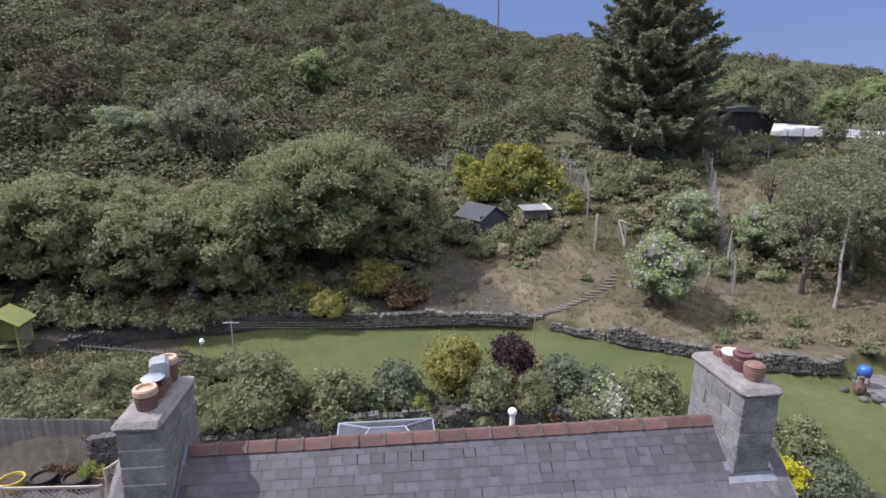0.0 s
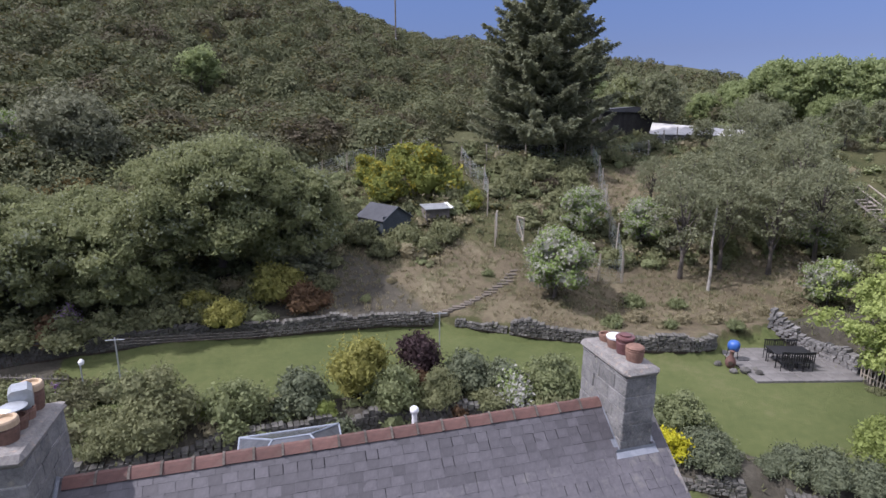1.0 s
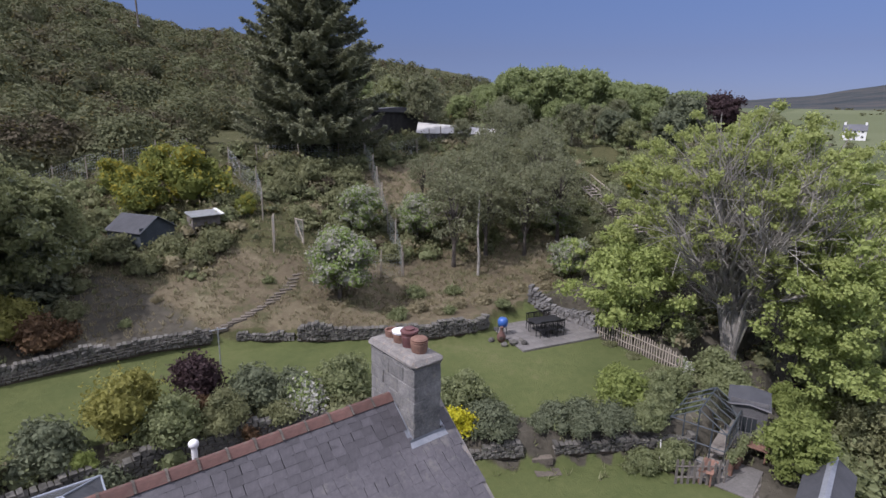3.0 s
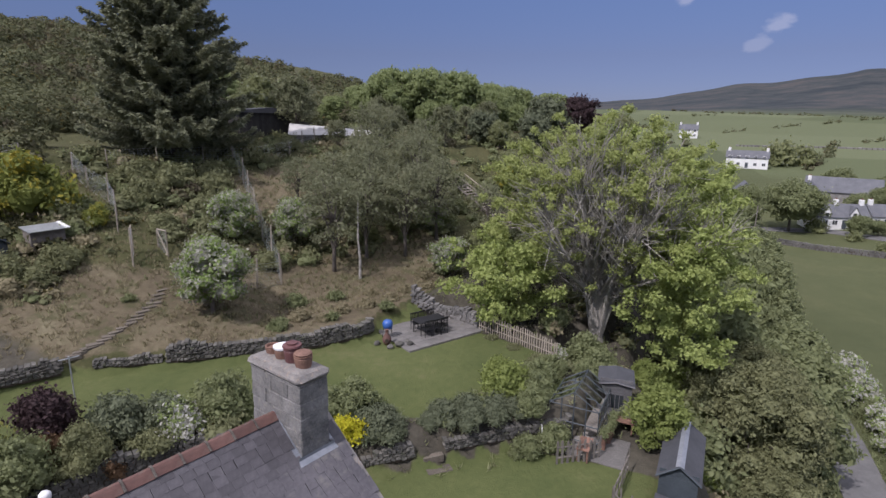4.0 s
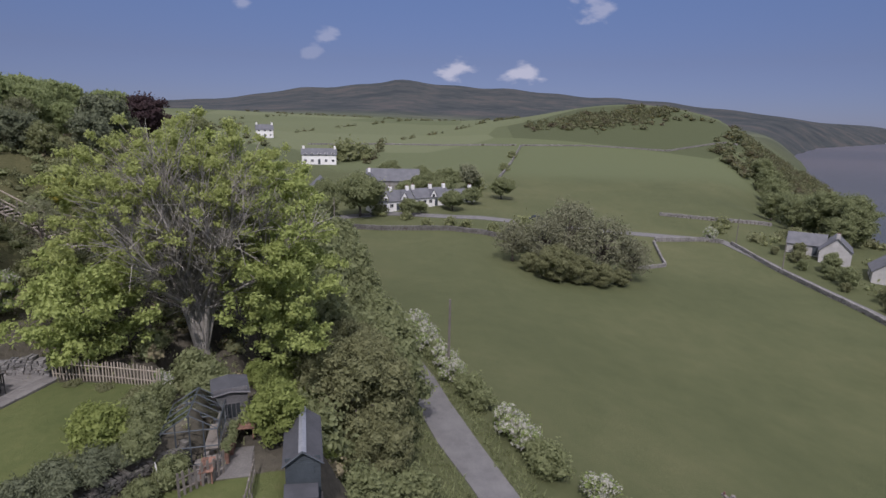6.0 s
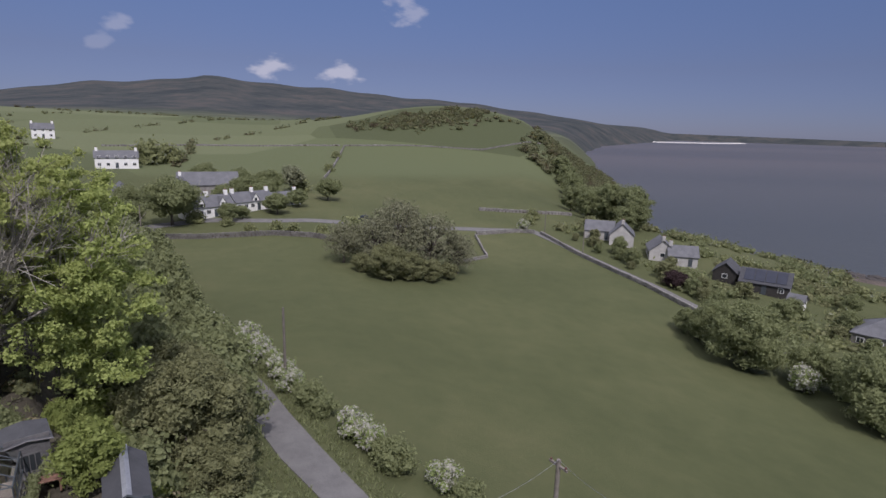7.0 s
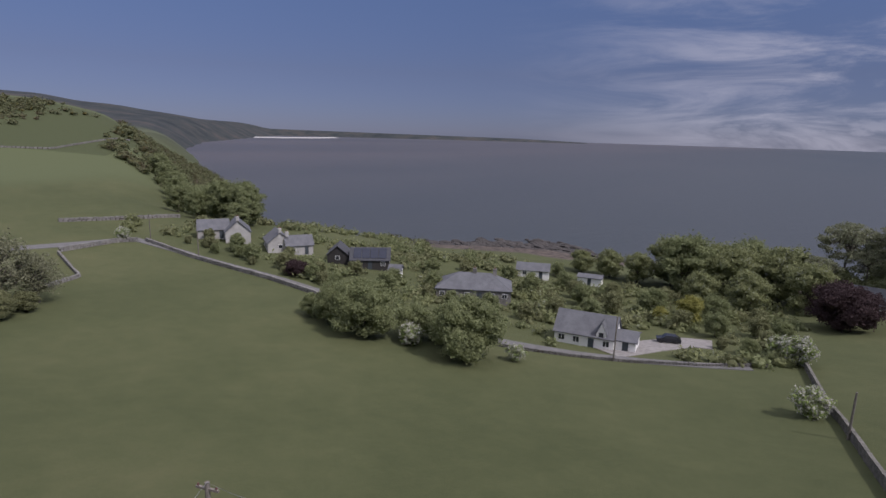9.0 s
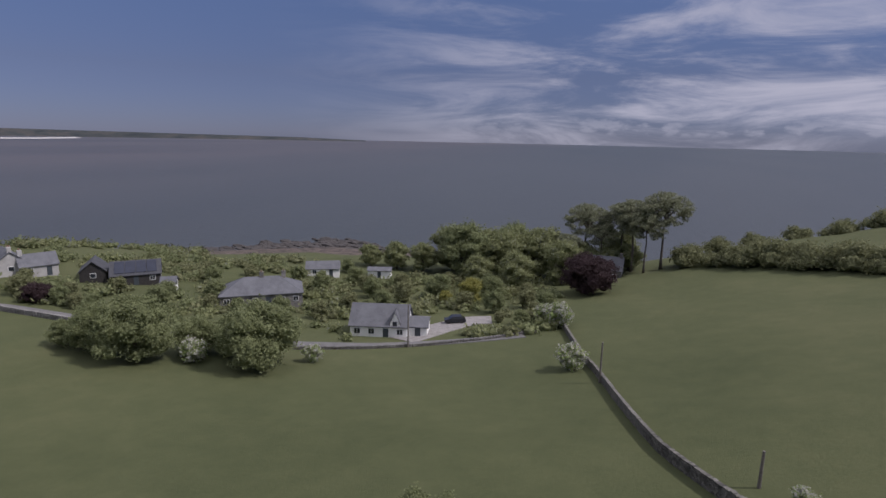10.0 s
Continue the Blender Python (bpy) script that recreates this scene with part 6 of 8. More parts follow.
# gorse in flower round the shed
scatter(shrub("gorse_bush", "gorse bush in bright yellow flower", "gorse_flower", 3.4, 3.0, 0.12, 61, blobs=9), [(2.9, 40.2, 0.95), (6.2, 40.2, 1.35), (8.9, 37.6, 0.5), (1.8, 42.5, 0.8), (4.5, 42.8, 1.0), (40.2, 31.6, 0.75)], RNG)
scatter(shrub("bramble_thicket", "low green thicket round the hillside shed", "olive", 3.0, 1.5, 0.12, 62), [(1.2, 35.6, 0.9), (3.8, 34.8, 1.0), (6.2, 34.6, 0.9), (-1.6, 36.5, 1.0), (-2.3, 39.0, 0.6), (7.7, 39, 0.9), (0.2, 38.8, 0.8), (2.4, 33.9, 0.8), (5.0, 33.7, 0.7), (12.5, 40.5, 1.1), (15.0, 42.0, 1.2), (17.5, 41.0, 1.1), (13.0, 43.5, 1.0), (16.0, 38.6, 1.0), (18.5, 43.6, 1.0), (23, 45.8, 0.9), (26.5, 46.2, 0.9), (16.3, 31.0, 0.7), (13.6, 31.5, 0.8), (14.8, 36, 0.9), (12.2, 36.4, 0.8)], RNG)
# thin brownish pines on the bank
pine = tree("pine_tree", "thin brownish pine on the dry bank", "pine", 6.5, 5.0, 0.085, 63, cover=0.16, clear=0.25, blobs=22, blob=0.26, core=0, trunk=0.12)
scatter(pine, [(20.0, 29.6, 1.05), (22.9, 30.0, 0.98), (25.2, 28.6, 1.0), (28.2, 28.6, 0.95), (25.0, 32.4, 1.0), (29.2, 31.8, 1.0), (22.4, 33.4, 0.92), (31.0, 26.0, 0.75), (27.2, 35.2, 0.95), (32.0, 34.5, 0.95), (22.0, 37.0, 0.62), (31.0, 39.5, 0.9)], RNG)
t = thing("birch_trunk", "pale slender trunk on the dry bank", "tree trunk", on(20.9, 28.1))
part("trunk", Geo().tube([(0, 0, -0.3), (0.05, 0, 1.2), (-0.05, 0.05, 2.6), (0.05, 0.1, 5.2)], [0.10, 0.085, 0.07, 0.04], 8), "palebark", t)
scatter(shrub("understorey_bush", "dark green bush under the pines", "broad", 2.6, 1.9, 0.12, 64), [(23.9, 31.5, 0.9), (26.8, 31.0, 1.0), (29.6, 29.2, 1.0), (31.2, 31.6, 1.2), (27.6, 33.8, 1.0), (33.2, 31.2, 0.7), (30.4, 26.2, 1.0), (33.4, 26.2, 0.6), (24.0, 35.0, 0.9)], RNG)

# the great sycamore by the lane, half in leaf with bare limbs showing
def sycamore():
    rng = np.random.default_rng(70)
    h, wide = 14.6, 16.0
    root = thing("sycamore_tree", "great sycamore half in bright leaf with bare limbs", "tree", on(27.8, 15.0, 0, 0))
    right, ahead = np.array([0.47, -0.88, 0]), np.array([0.88, 0.47, 0])
    lit, thin = [], []

    def lobe(n, a, f, z, ra, rf, rz, r0, r1, into):
        for d in sphere_dirs(n, rng):
            k = rng.uniform(0.35, 1.12)
            r = rng.uniform(r0, r1)
            c = right * (a + d[0] * ra * k) + ahead * (f + d[1] * rf * k) + np.array([0, 0, z + d[2] * rz * k])
            into.append((c, np.array([r, r, r * rng.uniform(0.55, 0.8)])))

    lobe(150, -5.2, -1.2, 4.0, 3.5, 3.6, 2.6, 0.22, 0.62, lit)
    lobe(200, 4.3, -1.0, 4.0, 3.2, 4.0, 4.0, 0.24, 0.66, lit)
    lobe(110, 4.4, 0.3, 7.6, 2.8, 3.6, 3.2, 0.22, 0.58, lit)
    lobe(70, 0.3, 4.5, 9.6, 4.6, 2.5, 2.4, 0.35, 0.7, lit)
    lobe(460, 0.0, 1.6, 9.0, 5.9, 5.8, 3.8, 0.18, 0.42, thin)
    lobe(100, -3.8, 1.2, 7.6, 3.6, 4.0, 3.2, 0.2, 0.42, thin)
    lobe(60, 0.0, 5.0, 6.0, 5.0, 2.0, 3.5, 0.4, 0.8, thin)
    lobe(60, 0.2, -2.2, 7.4, 4.4, 2.2, 3.6, 0.14, 0.30, thin)
    g = Geo()
    clump_leaves(g, lit, 0.10, 0.42, rng, 0.45, 0.35)
    part("crown", g, "sycamore", root)
    inner = Geo()
    clump_leaves(inner, thin, 0.085, 0.75, rng, 0, 0.5)
    part("thin_crown", inner, "golden_olive", root, "sparse yellow-green young leaves")
    w = Geo()
    w.tube([(0, 0, -0.8), (0.05, 0, 0.5), (0, 0.1, 1.1)], [0.50, 0.40, 0.30], 10)
    for i in range(34):
        t, e = i * 2.4 + rng.uniform(-0.3, 0.3), rng.uniform(0.72, 1.38)
        d = np.array([math.cos(t) * math.cos(e), math.sin(t) * math.cos(e), math.sin(e)])
        L = rng.uniform(6.4, 8.0) + 2.6 * max(0, e - 0.8)
        p = [np.array([0, 0.05, 2.0]) + d * L * q + np.array([rng.normal(0, 0.25), rng.normal(0, 0.25), -1.0 * (1 - math.sin(e)) * q * q]) for q in (0, 0.25, 0.5, 0.75, 1.0)]
        p[0] = np.array([0.22 * math.cos(t), 0.22 * math.sin(t), 0.5])
        p[1] = p[1] * (0.75, 0.75, 1)
        w.tube(p, [0.15, 0.11, 0.075, 0.045, 0.018], 6, caps=False)
        for _ in range(18):
            q = rng.uniform(0.12, 0.97)
            k = int(q * 4)
            s = p[k] + (p[min(k + 1, 4)] - p[k]) * (q * 4 - k)
            v = d + rng.normal(0, 0.5, 3)
            v[2] = abs(v[2]) + 0.2
            v /= np.linalg.norm(v)
            v[2] += 0.25
            e2 = s + v * rng.uniform(0.7, 1.7)
            w.tube([s, (s + e2) / 2 + rng.normal(0, 0.1, 3), e2], [0.042, 0.028, 0.012], 4, caps=False)
            for _ in range(8):
                u = rng.uniform(0.3, 1)
                s2 = s + (e2 - s) * u
                e3 = s2 + (v + rng.normal(0, 0.6, 3)) * rng.uniform(0.5, 1.2)
                w.tube([s2, e3], [0.018, 0.009], 3, caps=False)
    part("trunk", w, "twig", root)


sycamore()
apple = tree("orchard_tree", "spreading olive-leaved tree beside the lane", "olive", 9.4, 9.6, 0.10, 71, cover=0.45, clear=0.14, blobs=64, blob=0.16)
scatter(apple, [(30.4, 7.2, 1.0), (27.6, 5.6, 0.62), (35.6, 9.2, 0.92)], RNG)
bright = tree("hedge_tree", "bright green bushy tree by the sheds", "limeleaf", 4.4, 3.4, 0.12, 72, cover=0.6, clear=0.03, blobs=16, blob=0.33)
scatter(bright, [(20.4, 8.1, 0.68), (21.6, 8.6, 0.72), (23.0, 8.4, 0.6), (24.6, 7.6, 0.9), (31.5, 12.0, 1.5), (25.6, 11.0, 0.7), (28.2, 11.2, 1.5)], RNG)
scatter(tree("lane_tree", "mid-green leafy tree by the lane", "grass_tree", 5.2, 4.6, 0.155, 73, cover=0.55, clear=0.05, blobs=16), [(33.0, 10.6, 1.25), (36.5, 12.8, 1.4), (40.5, 13.0, 1.4), (45, 14.6, 1.4), (50, 16.5, 1.4), (57, 19.4, 1.4), (66, 22.6, 1.5), (24.5, 4.2, 0.6), (26.0, 2.9, 0.5), (22.3, 5.0, 0.5), (38.6, 10.2, 0.9), (43.4, 11.4, 0.9), (48.5, 13.0, 0.9), (36.2, 5.9, 1.0), (39.5, 6.7, 1.0), (43.0, 7.5, 1.05), (46.8, 8.5, 1.0), (51.0, 9.7, 1.0), (55.5, 11.2, 0.9), (61, 13, 0.9), (69, 15.6, 1.0), (78, 18.6, 1.1), (86, 21.2, 1.1), (95, 24.2, 1.2), (106, 27.8, 1.2), (26.2, 8.8, 0.9)], RNG)

# shrubs round the lawns
def one(kind, label, mat, wide, h, leaf, seed, spots, **kw):
    return scatter(shrub(kind, label, mat, wide, h, leaf, seed, **kw), spots, RNG)


one("berberis_bush", "rounded dark purple berberis bush", "purple", 1.95, 1.9, 0.07, 80, [(3.0, 22.3, 1.08)], ball=True)
one("golden_bush", "rounded golden-green clipped bush", "golden", 2.5, 2.6, 0.08, 81, [(0.4, 21.0, 1.0)], ball=True)
one("garden_shrub", "bushy brownish-green shrub behind the cottage", "olive", 3.8, 3.0, 0.085, 82, [(-6.8, 19.0, 0.9), (-8.4, 18.4, 0.4), (3.6, 20.0, 0.55), (-13.5, 20.6, 0.55)], blobs=11)
one("garden_shrub", "dense mid-green leafy garden shrub", "grass_tree", 2.7, 2.1, 0.085, 83, [(-4.2, 19.6, 0.95), (8.2, 20.0, 1.0), (1.7, 20.2, 0.95), (-3.0, 18.7, 0.8), (12.2, 16.7, 0.8), (10.4, 17.6, 0.75), (11.2, 17.0, 0.7), (20.6, 13.2, 0.6), (24.6, 13.6, 1.1), (16.3, 11.4, 0.5), (17.3, 12.0, 0.6), (22.4, 12.6, 0.85), (18.4, 12.6, 0.7), (21.5, 9.2, 0.7), (19.2, 13.1, 0.7), (17.5, 11.0, 0.62), (25.8, 16.6, 0.7), (23.6, 12.4, 1.0)])
one("garden_shrub", "grey-green loose shrub beside the lawn", "lavender", 2.5, 1.7, 0.09, 84, [(-1.9, 20.4, 1.0), (4.9, 21.2, 0.95), (6.3, 20.6, 0.8), (-0.4, 19.2, 0.8)])
one("lavender_bush", "grey-green lavender mound above the wall", "lavender", 2.3, 1.15, 0.055, 85, [(11.9, 14.9, 0.9), (12.4, 15.6, 0.8), (14.4, 13.9, 0.8), (15.3, 13.5, 0.85), (16.2, 13.0, 0.8), (11.4, 15.6, 0.7), (13.8, 14.1, 0.6), (14.9, 13.2, 0.75), (15.8, 12.8, 0.7), (17.0, 12.3, 0.66), (12.2, 14.5, 0.6)])
one("white_flower_shrub", "low shrub covered in white flowers", "whitebloom", 1.9, 1.3, 0.07, 86, [(6.5, 19.9, 1.0), (10.2, 15.4, 0.5), (22.6, 14.2, 0.5)])
one("yellow_flower_bush", "rounded bush in brilliant yellow flower", "yellow", 1.35, 1.3, 0.06, 87, [(10.75, 15.25, 0.95)])
one("golden_shrub", "yellow-green leafy shrub by the terrace", "limeleaf", 2.6, 2.0, 0.09, 88, [(17.6, 13.3, 0.85), (-5.7, 20.6, 0.4), (-0.9, 19.6, 0.45), (18.6, 14.6, 0.7), (-12.4, 17.1, 0.45)])
one("dark_shrub", "dark red-brown heather shrub", "bronze", 2.3, 1.4, 0.08, 89, [(2.6, 20.9, 0.75), (4.2, 19.6, 0.7), (2.2, 21.6, 0.6)])
one("bed_shrub", "low green plants in the garden bed", "olive", 2.0, 0.9, 0.08, 90, [(-10.5, 19.4, 0.9), (-11.9, 20.4, 1.0), (-15.2, 20.9, 0.9), (-16.8, 21.6, 0.8), (-18.4, 21.2, 0.95), (-14.0, 22.3, 1.0), (-12.2, 21.8, 0.9), (-16.0, 23.2, 1.0), (-18.6, 23.0, 0.9), (-9.3, 20.6, 0.8), (0.8, 18.9, 0.9), (5.6, 19.6, 0.9), (21.7, 16.3, 0.4), (21.8, 17.8, 0.4), (21.0, 14.2, 0.7), (18.2, 14.4, 0.5), (19.8, 13.9, 0.7), (21.6, 14.6, 0.5), (-20.5, 21.6, 1.3)])
one("bank_shrub", "dry pale scrub plant on the bank", "dryscrub", 1.8, 0.8, 0.08, 91, [(14.8, 25.2, 0.72), (13.4, 26.0, 0.58), (17.0, 24.6, 0.86), (18.7, 24.4, 0.86), (20.4, 24.4, 0.79), (15.6, 24.3, 0.65), (22.0, 25.0, 0.79), (10.0, 27.2, 0.43), (2.5, 30.6, 0.50), (20.0, 25.9, 0.72), (23.6, 24.6, 0.72), (24.6, 26.0, 0.72)])
one("bank_shrub", "small green shrub on the dry bank", "grass_tree", 1.4, 0.8, 0.08, 92, [(15.6, 27.0, 0.9), (17.9, 26.5, 0.9), (13.3, 24.7, 0.9), (16.0, 24.0, 0.7), (19.2, 23.4, 0.8), (8.2, 30.6, 0.6), (1.0, 29.2, 0.5)])

# plateau woods behind the pines
wood = tree("wood_tree", "light green broadleaf tree in the wood", "lightleaf", 10.2, 10.6, 0.21, 100, cover=0.40, clear=0.06, blobs=40, blob=0.20)
scatter(wood, [(48.5, 57.4, 0.82), (51.6, 54.6, 1.0), (55.0, 52.0, 1.0), (46.0, 60.5, 0.62), (58.0, 49.2, 0.70), (43.0, 63.0, 0.52), (66, 70, 0.86), (60.5, 73, 0.84), (70.5, 66, 0.8), (73.5, 61, 0.72), (60.5, 46.8, 0.5), (53, 49, 0.5), (62, 62, 0.83), (68, 58, 0.79), (57, 68, 0.66), (52, 70, 0.63), (72, 50, 0.66), (78, 62, 0.79), (50, 52, 0.49), (84, 56, 0.73), (58, 55, 0.59), (95, 72, 0.79), (110, 80, 0.79), (47, 80, 0.73), (40, 90, 0.79), (66, 82, 0.86), (90, 95, 0.86)], RNG)
dark = tree("wood_tree", "dark green tree at the wood's edge", "broad", 8.0, 7.6, 0.21, 101, cover=0.42, clear=0.05, blobs=18, blob=0.3)
scatter(dark, [(35.5, 68, 0.79), (41, 72, 0.76), (46, 66, 0.63), (31, 64, 0.66), (52, 45, 0.49), (46, 37.5, 0.46), (62, 44, 0.53), (70, 36, 0.53), (80, 42, 0.59), (42, 33, 0.46), (36.5, 39, 0.49), (95, 48, 0.66), (48, 28, 0.49), (56, 32, 0.53), (66, 30, 0.53), (27, 60, 0.46)], RNG)
one_pine = tree("pine_tree", "dark bushy pine on the plateau", "pine", 8.5, 6.4, 0.18, 102, cover=0.35, clear=0.18, blobs=18, blob=0.3, core=0.4, trunk=0.14)
scatter(one_pine, [(31.9, 53.6, 0.78), (40, 47, 0.60), (45, 56, 0.68), (36, 44, 0.60), (41.5, 41, 0.64), (48, 44, 0.64), (30.5, 44.2, 0.40), (52, 60, 0.72), (38, 62, 0.72), (56, 48, 0.68)], RNG)
scatter(tree("maple_tree", "dark purple-leaved tree in the wood", "purple", 7.0, 7.0, 0.2, 103, cover=0.5, clear=0.1, blobs=16), [(70, 43, 0.8), (66, 47, 0.7)], RNG)
scatter(tree("whitebeam_tree", "silvery pale-leaved tree in the wood", "lavender", 6.4, 6.0, 0.2, 104, cover=0.5, clear=0.05, blobs=16), [(57, 39.5, 0.85), (46, 40, 0.7), (50, 36, 0.7)], RNG)


def gorse_hill():
    """The hill's cover of gorse and heather, past counting."""
    rng = np.random.default_rng(200)
    near, far = Geo(), Geo()
    az = radians(1) * rng.uniform(-43, 48, 5000)
    r = 36 * (320 / 36.0) ** (rng.uniform(0, 1, 5000) ** 0.80)
    x, y = r * np.sin(az), r * np.cos(az)
    u = -0.57 * x + 0.82 * y
    d = y - lawn_back(x)
    keep = (u > 24) & (d > 6.0) & ~((x > -3.2) & (x < 27) & (y < 47.5)) & ~((x > 8) & (y < 62) & (x < 46)) & (x - 0.75 * y < 8)
    keep &= ~((x < -3) & (y < 34))
    x, y, r = x[keep], y[keep], r[keep]
    z = ground_z(x, y)
    def head(g, a, b, c, s, hh, leaf, core=True):
        if core:
            lump(g, (a, b, c), (s * 0.55, s * 0.55, hh * 0.5), rng, 6, 5, 0.12)
        m = int(min(620, 0.46 * 6.28 * s * hh / (leaf * leaf)))
        e = sphere_dirs(m, rng)
        e[:, 2] = np.abs(e[:, 2]) * 1.15 - 0.15
        bumps = sphere_dirs(5, rng)
        rad = 0.74 + 0.26 * np.clip((e @ bumps.T).max(1), 0, 1) ** 2 + rng.normal(0, 0.06, m)
        leaf_cards(g, np.array([a, b, c + hh * 0.15]) + e * rad[:, None] * (s, s, hh), e + (0, 0, 0.15), leaf, rng, 0.4)

    for a, b, c, q in zip(x, y, z, r):
        s = rng.choice([0.9, 1.2, 1.6, 2.2]) * rng.uniform(0.85, 1.15) * (1 + q / 420)
        g = near if q < 100 else far
        leaf = 0.085 + q * 0.0014
        head(g, a, b, c, s, s * rng.uniform(0.75, 1.2), leaf)
        t, k = rng.uniform(0, 6.283), s * rng.uniform(0.4, 0.65)
        head(g, a + math.cos(t) * s * 0.75, b + math.sin(t) * s * 0.75, c + s * rng.uniform(0.0, 0.4), k, k, leaf, False)
    tagged(part("gorse_scrub", near, "gorse"), "dense dark gorse and heather on the hillside", "scrub", kind="stuff")
    tagged(part("gorse_scrub", far, "gorse"), "gorse and heather scrub on the upper hill", "scrub", kind="stuff")


gorse_hill()


def tufts(name, label, spots, leaf, tall, mat, seed):
    """Grass tufts past counting: upright blades."""
    rng = np.random.default_rng(seed)
    g = Geo()
    p = np.repeat(spots, 7, 0) + rng.normal(0, leaf * 1.6, (len(spots) * 7, 2))
    z = ground_z(p[:, 0], p[:, 1])
    k = len(p)
    a = rng.uniform(0, 2 * np.pi, k)
    s = np.c_[np.cos(a), np.sin(a), np.zeros(k)] * leaf * rng.uniform(0.5, 1, (k, 1))
    base = np.c_[p, z - 0.02]
    tip = base + np.c_[rng.normal(0, 0.5 * tall, (k, 2)), tall * rng.uniform(0.4, 1.2, k)]
    g.add(np.stack([base - s, base + s, tip], 1).reshape(-1, 3), np.arange(3 * k).reshape(-1, 3))
    tagged(part(name, g, mat), label, "grass", kind="stuff")


xs, ys = RNG.uniform(-3, 30, 6500), RNG.uniform(24, 46, 6500)
dd = ys - lawn_back(xs)
ok = (dd > 0.6) & (dd < 20) & ~((np.abs(xs - (4.9 + 5.4 * (ys - 27.2) / 4.9)) < 0.6) & (ys < 32))
tufts("bank_grass", "dry tufted grass on the bank", np.c_[xs, ys][ok], 0.035, 0.22, "dryscrub", 301)
xs, ys = RNG.uniform(-26, 36, 6000), RNG.uniform(4, 46, 6000)
dd = ys - lawn_back(xs)
ok = ((dd > 3) & (dd < 24)) | ((dd < -0.2) & (ys < lawn_front(xs) + 1.2) & (ys > lawn_front(xs) - 1.6)) | ((xs > 21.8) & (lane_side(xs, ys) > 2.6))
tufts("rough_grass", "rough green grass among the shrubs", np.c_[xs, ys][ok], 0.04, 0.25, "olive", 302)
p = np.array(along(LANE, 0.25))
p = p[(p[:, 0] > 22) & (p[:, 0] < 75)]
ok = np.concatenate([p + (-0.308 * k, 0.951 * k) for k in (-3.0, -2.4, -1.9, 1.9, 2.5, 3.2)]) + RNG.normal(0, 0.25, (6 * len(p), 2))
tufts("verge_grass", "long grass on the lane's verges", ok, 0.05, 0.4, "grass_tree", 303)


def scrub(label, region, n, seed, leaf=0.13, shares=(0.38, 0.27, 0.15, 0.20)):
    """Low mixed scrub past counting, in three kinds of leaf."""
    rng = np.random.default_rng(seed)
    gs = {"olive": Geo(), "grass_tree": Geo(), "dryscrub": Geo(), "gorse": Geo()}
    keys = list(gs)
    x0, x1, y0, y1, test = region
    for _ in range(n):
        x, y = rng.uniform(x0, x1), rng.uniform(y0, y1)
        if not test(x, y):
            continue
        s = rng.uniform(0.25, 0.8)
        k = keys[int(rng.choice(4, p=shares))]
        clump_leaves(gs[k], [(np.array([x, y, float(ground_z(x, y)) + s * 0.3]), np.array([s, s, s * rng.uniform(0.4, 0.9)]))], leaf, 0.26, rng, 0.8, 0.3)
    for k, g in gs.items():
        if g.n:
            tagged(part("scrub", g, k), label, "scrub", kind="stuff")


scrub("low mixed scrub on the fenced bank", (-6, 24, 30.5, 48, lambda x, y: y - float(lawn_back(x)) > (6.5 if x > -3 else 2.5) + 2 * math.sin(x) and not (17.5 < x < 27 and 37.5 < y < 44) and not (9 < x < 11.8 and y < 37)), 620, 230)
scrub("low mixed scrub on the wooded plateau", (22, 62, 26, 62, lambda x, y: y - float(lawn_back(x)) + 0.42 * max(x - 20, 0) > 7 and not (17.5 < x < 27 and 37.5 < y < 44) and not (32 < x < 45 and 50 < y < 56)), 900, 231)
scrub("undergrowth beside the lane and sheds", (21.5, 60, 2, 26, lambda x, y: float(lane_side(x, y)) > 2.8 and (x > 24.6 or float(lane_side(x, y)) < 7.5)), 520, 232)
scrub("plants in the beds round the lawn", (-21, 24, 13, 24, lambda x, y: -0.1 < y - float(lawn_front(x)) < 1.7 and not 12.4 < x < 13.9), 230, 233, 0.085)
scrub("undergrowth under the garden trees", (-27, -2.5, 25, 33.5, lambda x, y: y - float(lawn_back(x)) > 0.5), 330, 235, 0.11, (0.3, 0.15, 0.05, 0.5))
scrub("weeds in the yard beds", (-22, -9.5, 18.8, 24, lambda x, y: True), 190, 234, 0.075, (0.22, 0.2, 0.08, 0.5))

# ---- lane hedge, pasture, cottages, shore ----
bl = tree("hawthorn_bush", "hawthorn bush white with blossom in the lane hedge", "whitebloom", 2.7, 3.4, 0.12, 400, cover=0.5, clear=0.0, blobs=14, blob=0.34, category="bush")
scatter(bl, [(64.5, 11.0, 1.0), (61.0, 9.2, 0.9), (56.6, 6.6, 1.25), (54.0, 5.4, 1.0), (49.6, 3.1, 0.8), (46.2, 2.0, 0.75), (37.8, -2.6, 0.8), (36.2, -3.6, 0.75), (31.6, -8.0, 0.7), (66.8, 12.5, 0.8)], RNG)
scatter(shrub("heath_bush", "rusty orange-brown heath bush on the hillside", "rust", 3.2, 2.0, 0.10, 93), [(-16.6, 38.6, 1.0), (-15.2, 38.9, 0.8), (-18.0, 37.6, 0.8)], RNG)
hb = tree("hedge_bush", "green bush in the lane hedge", "grass_tree", 2.1, 2.8, 0.12, 401, cover=0.5, clear=0.0, blobs=12, blob=0.36, category="bush")
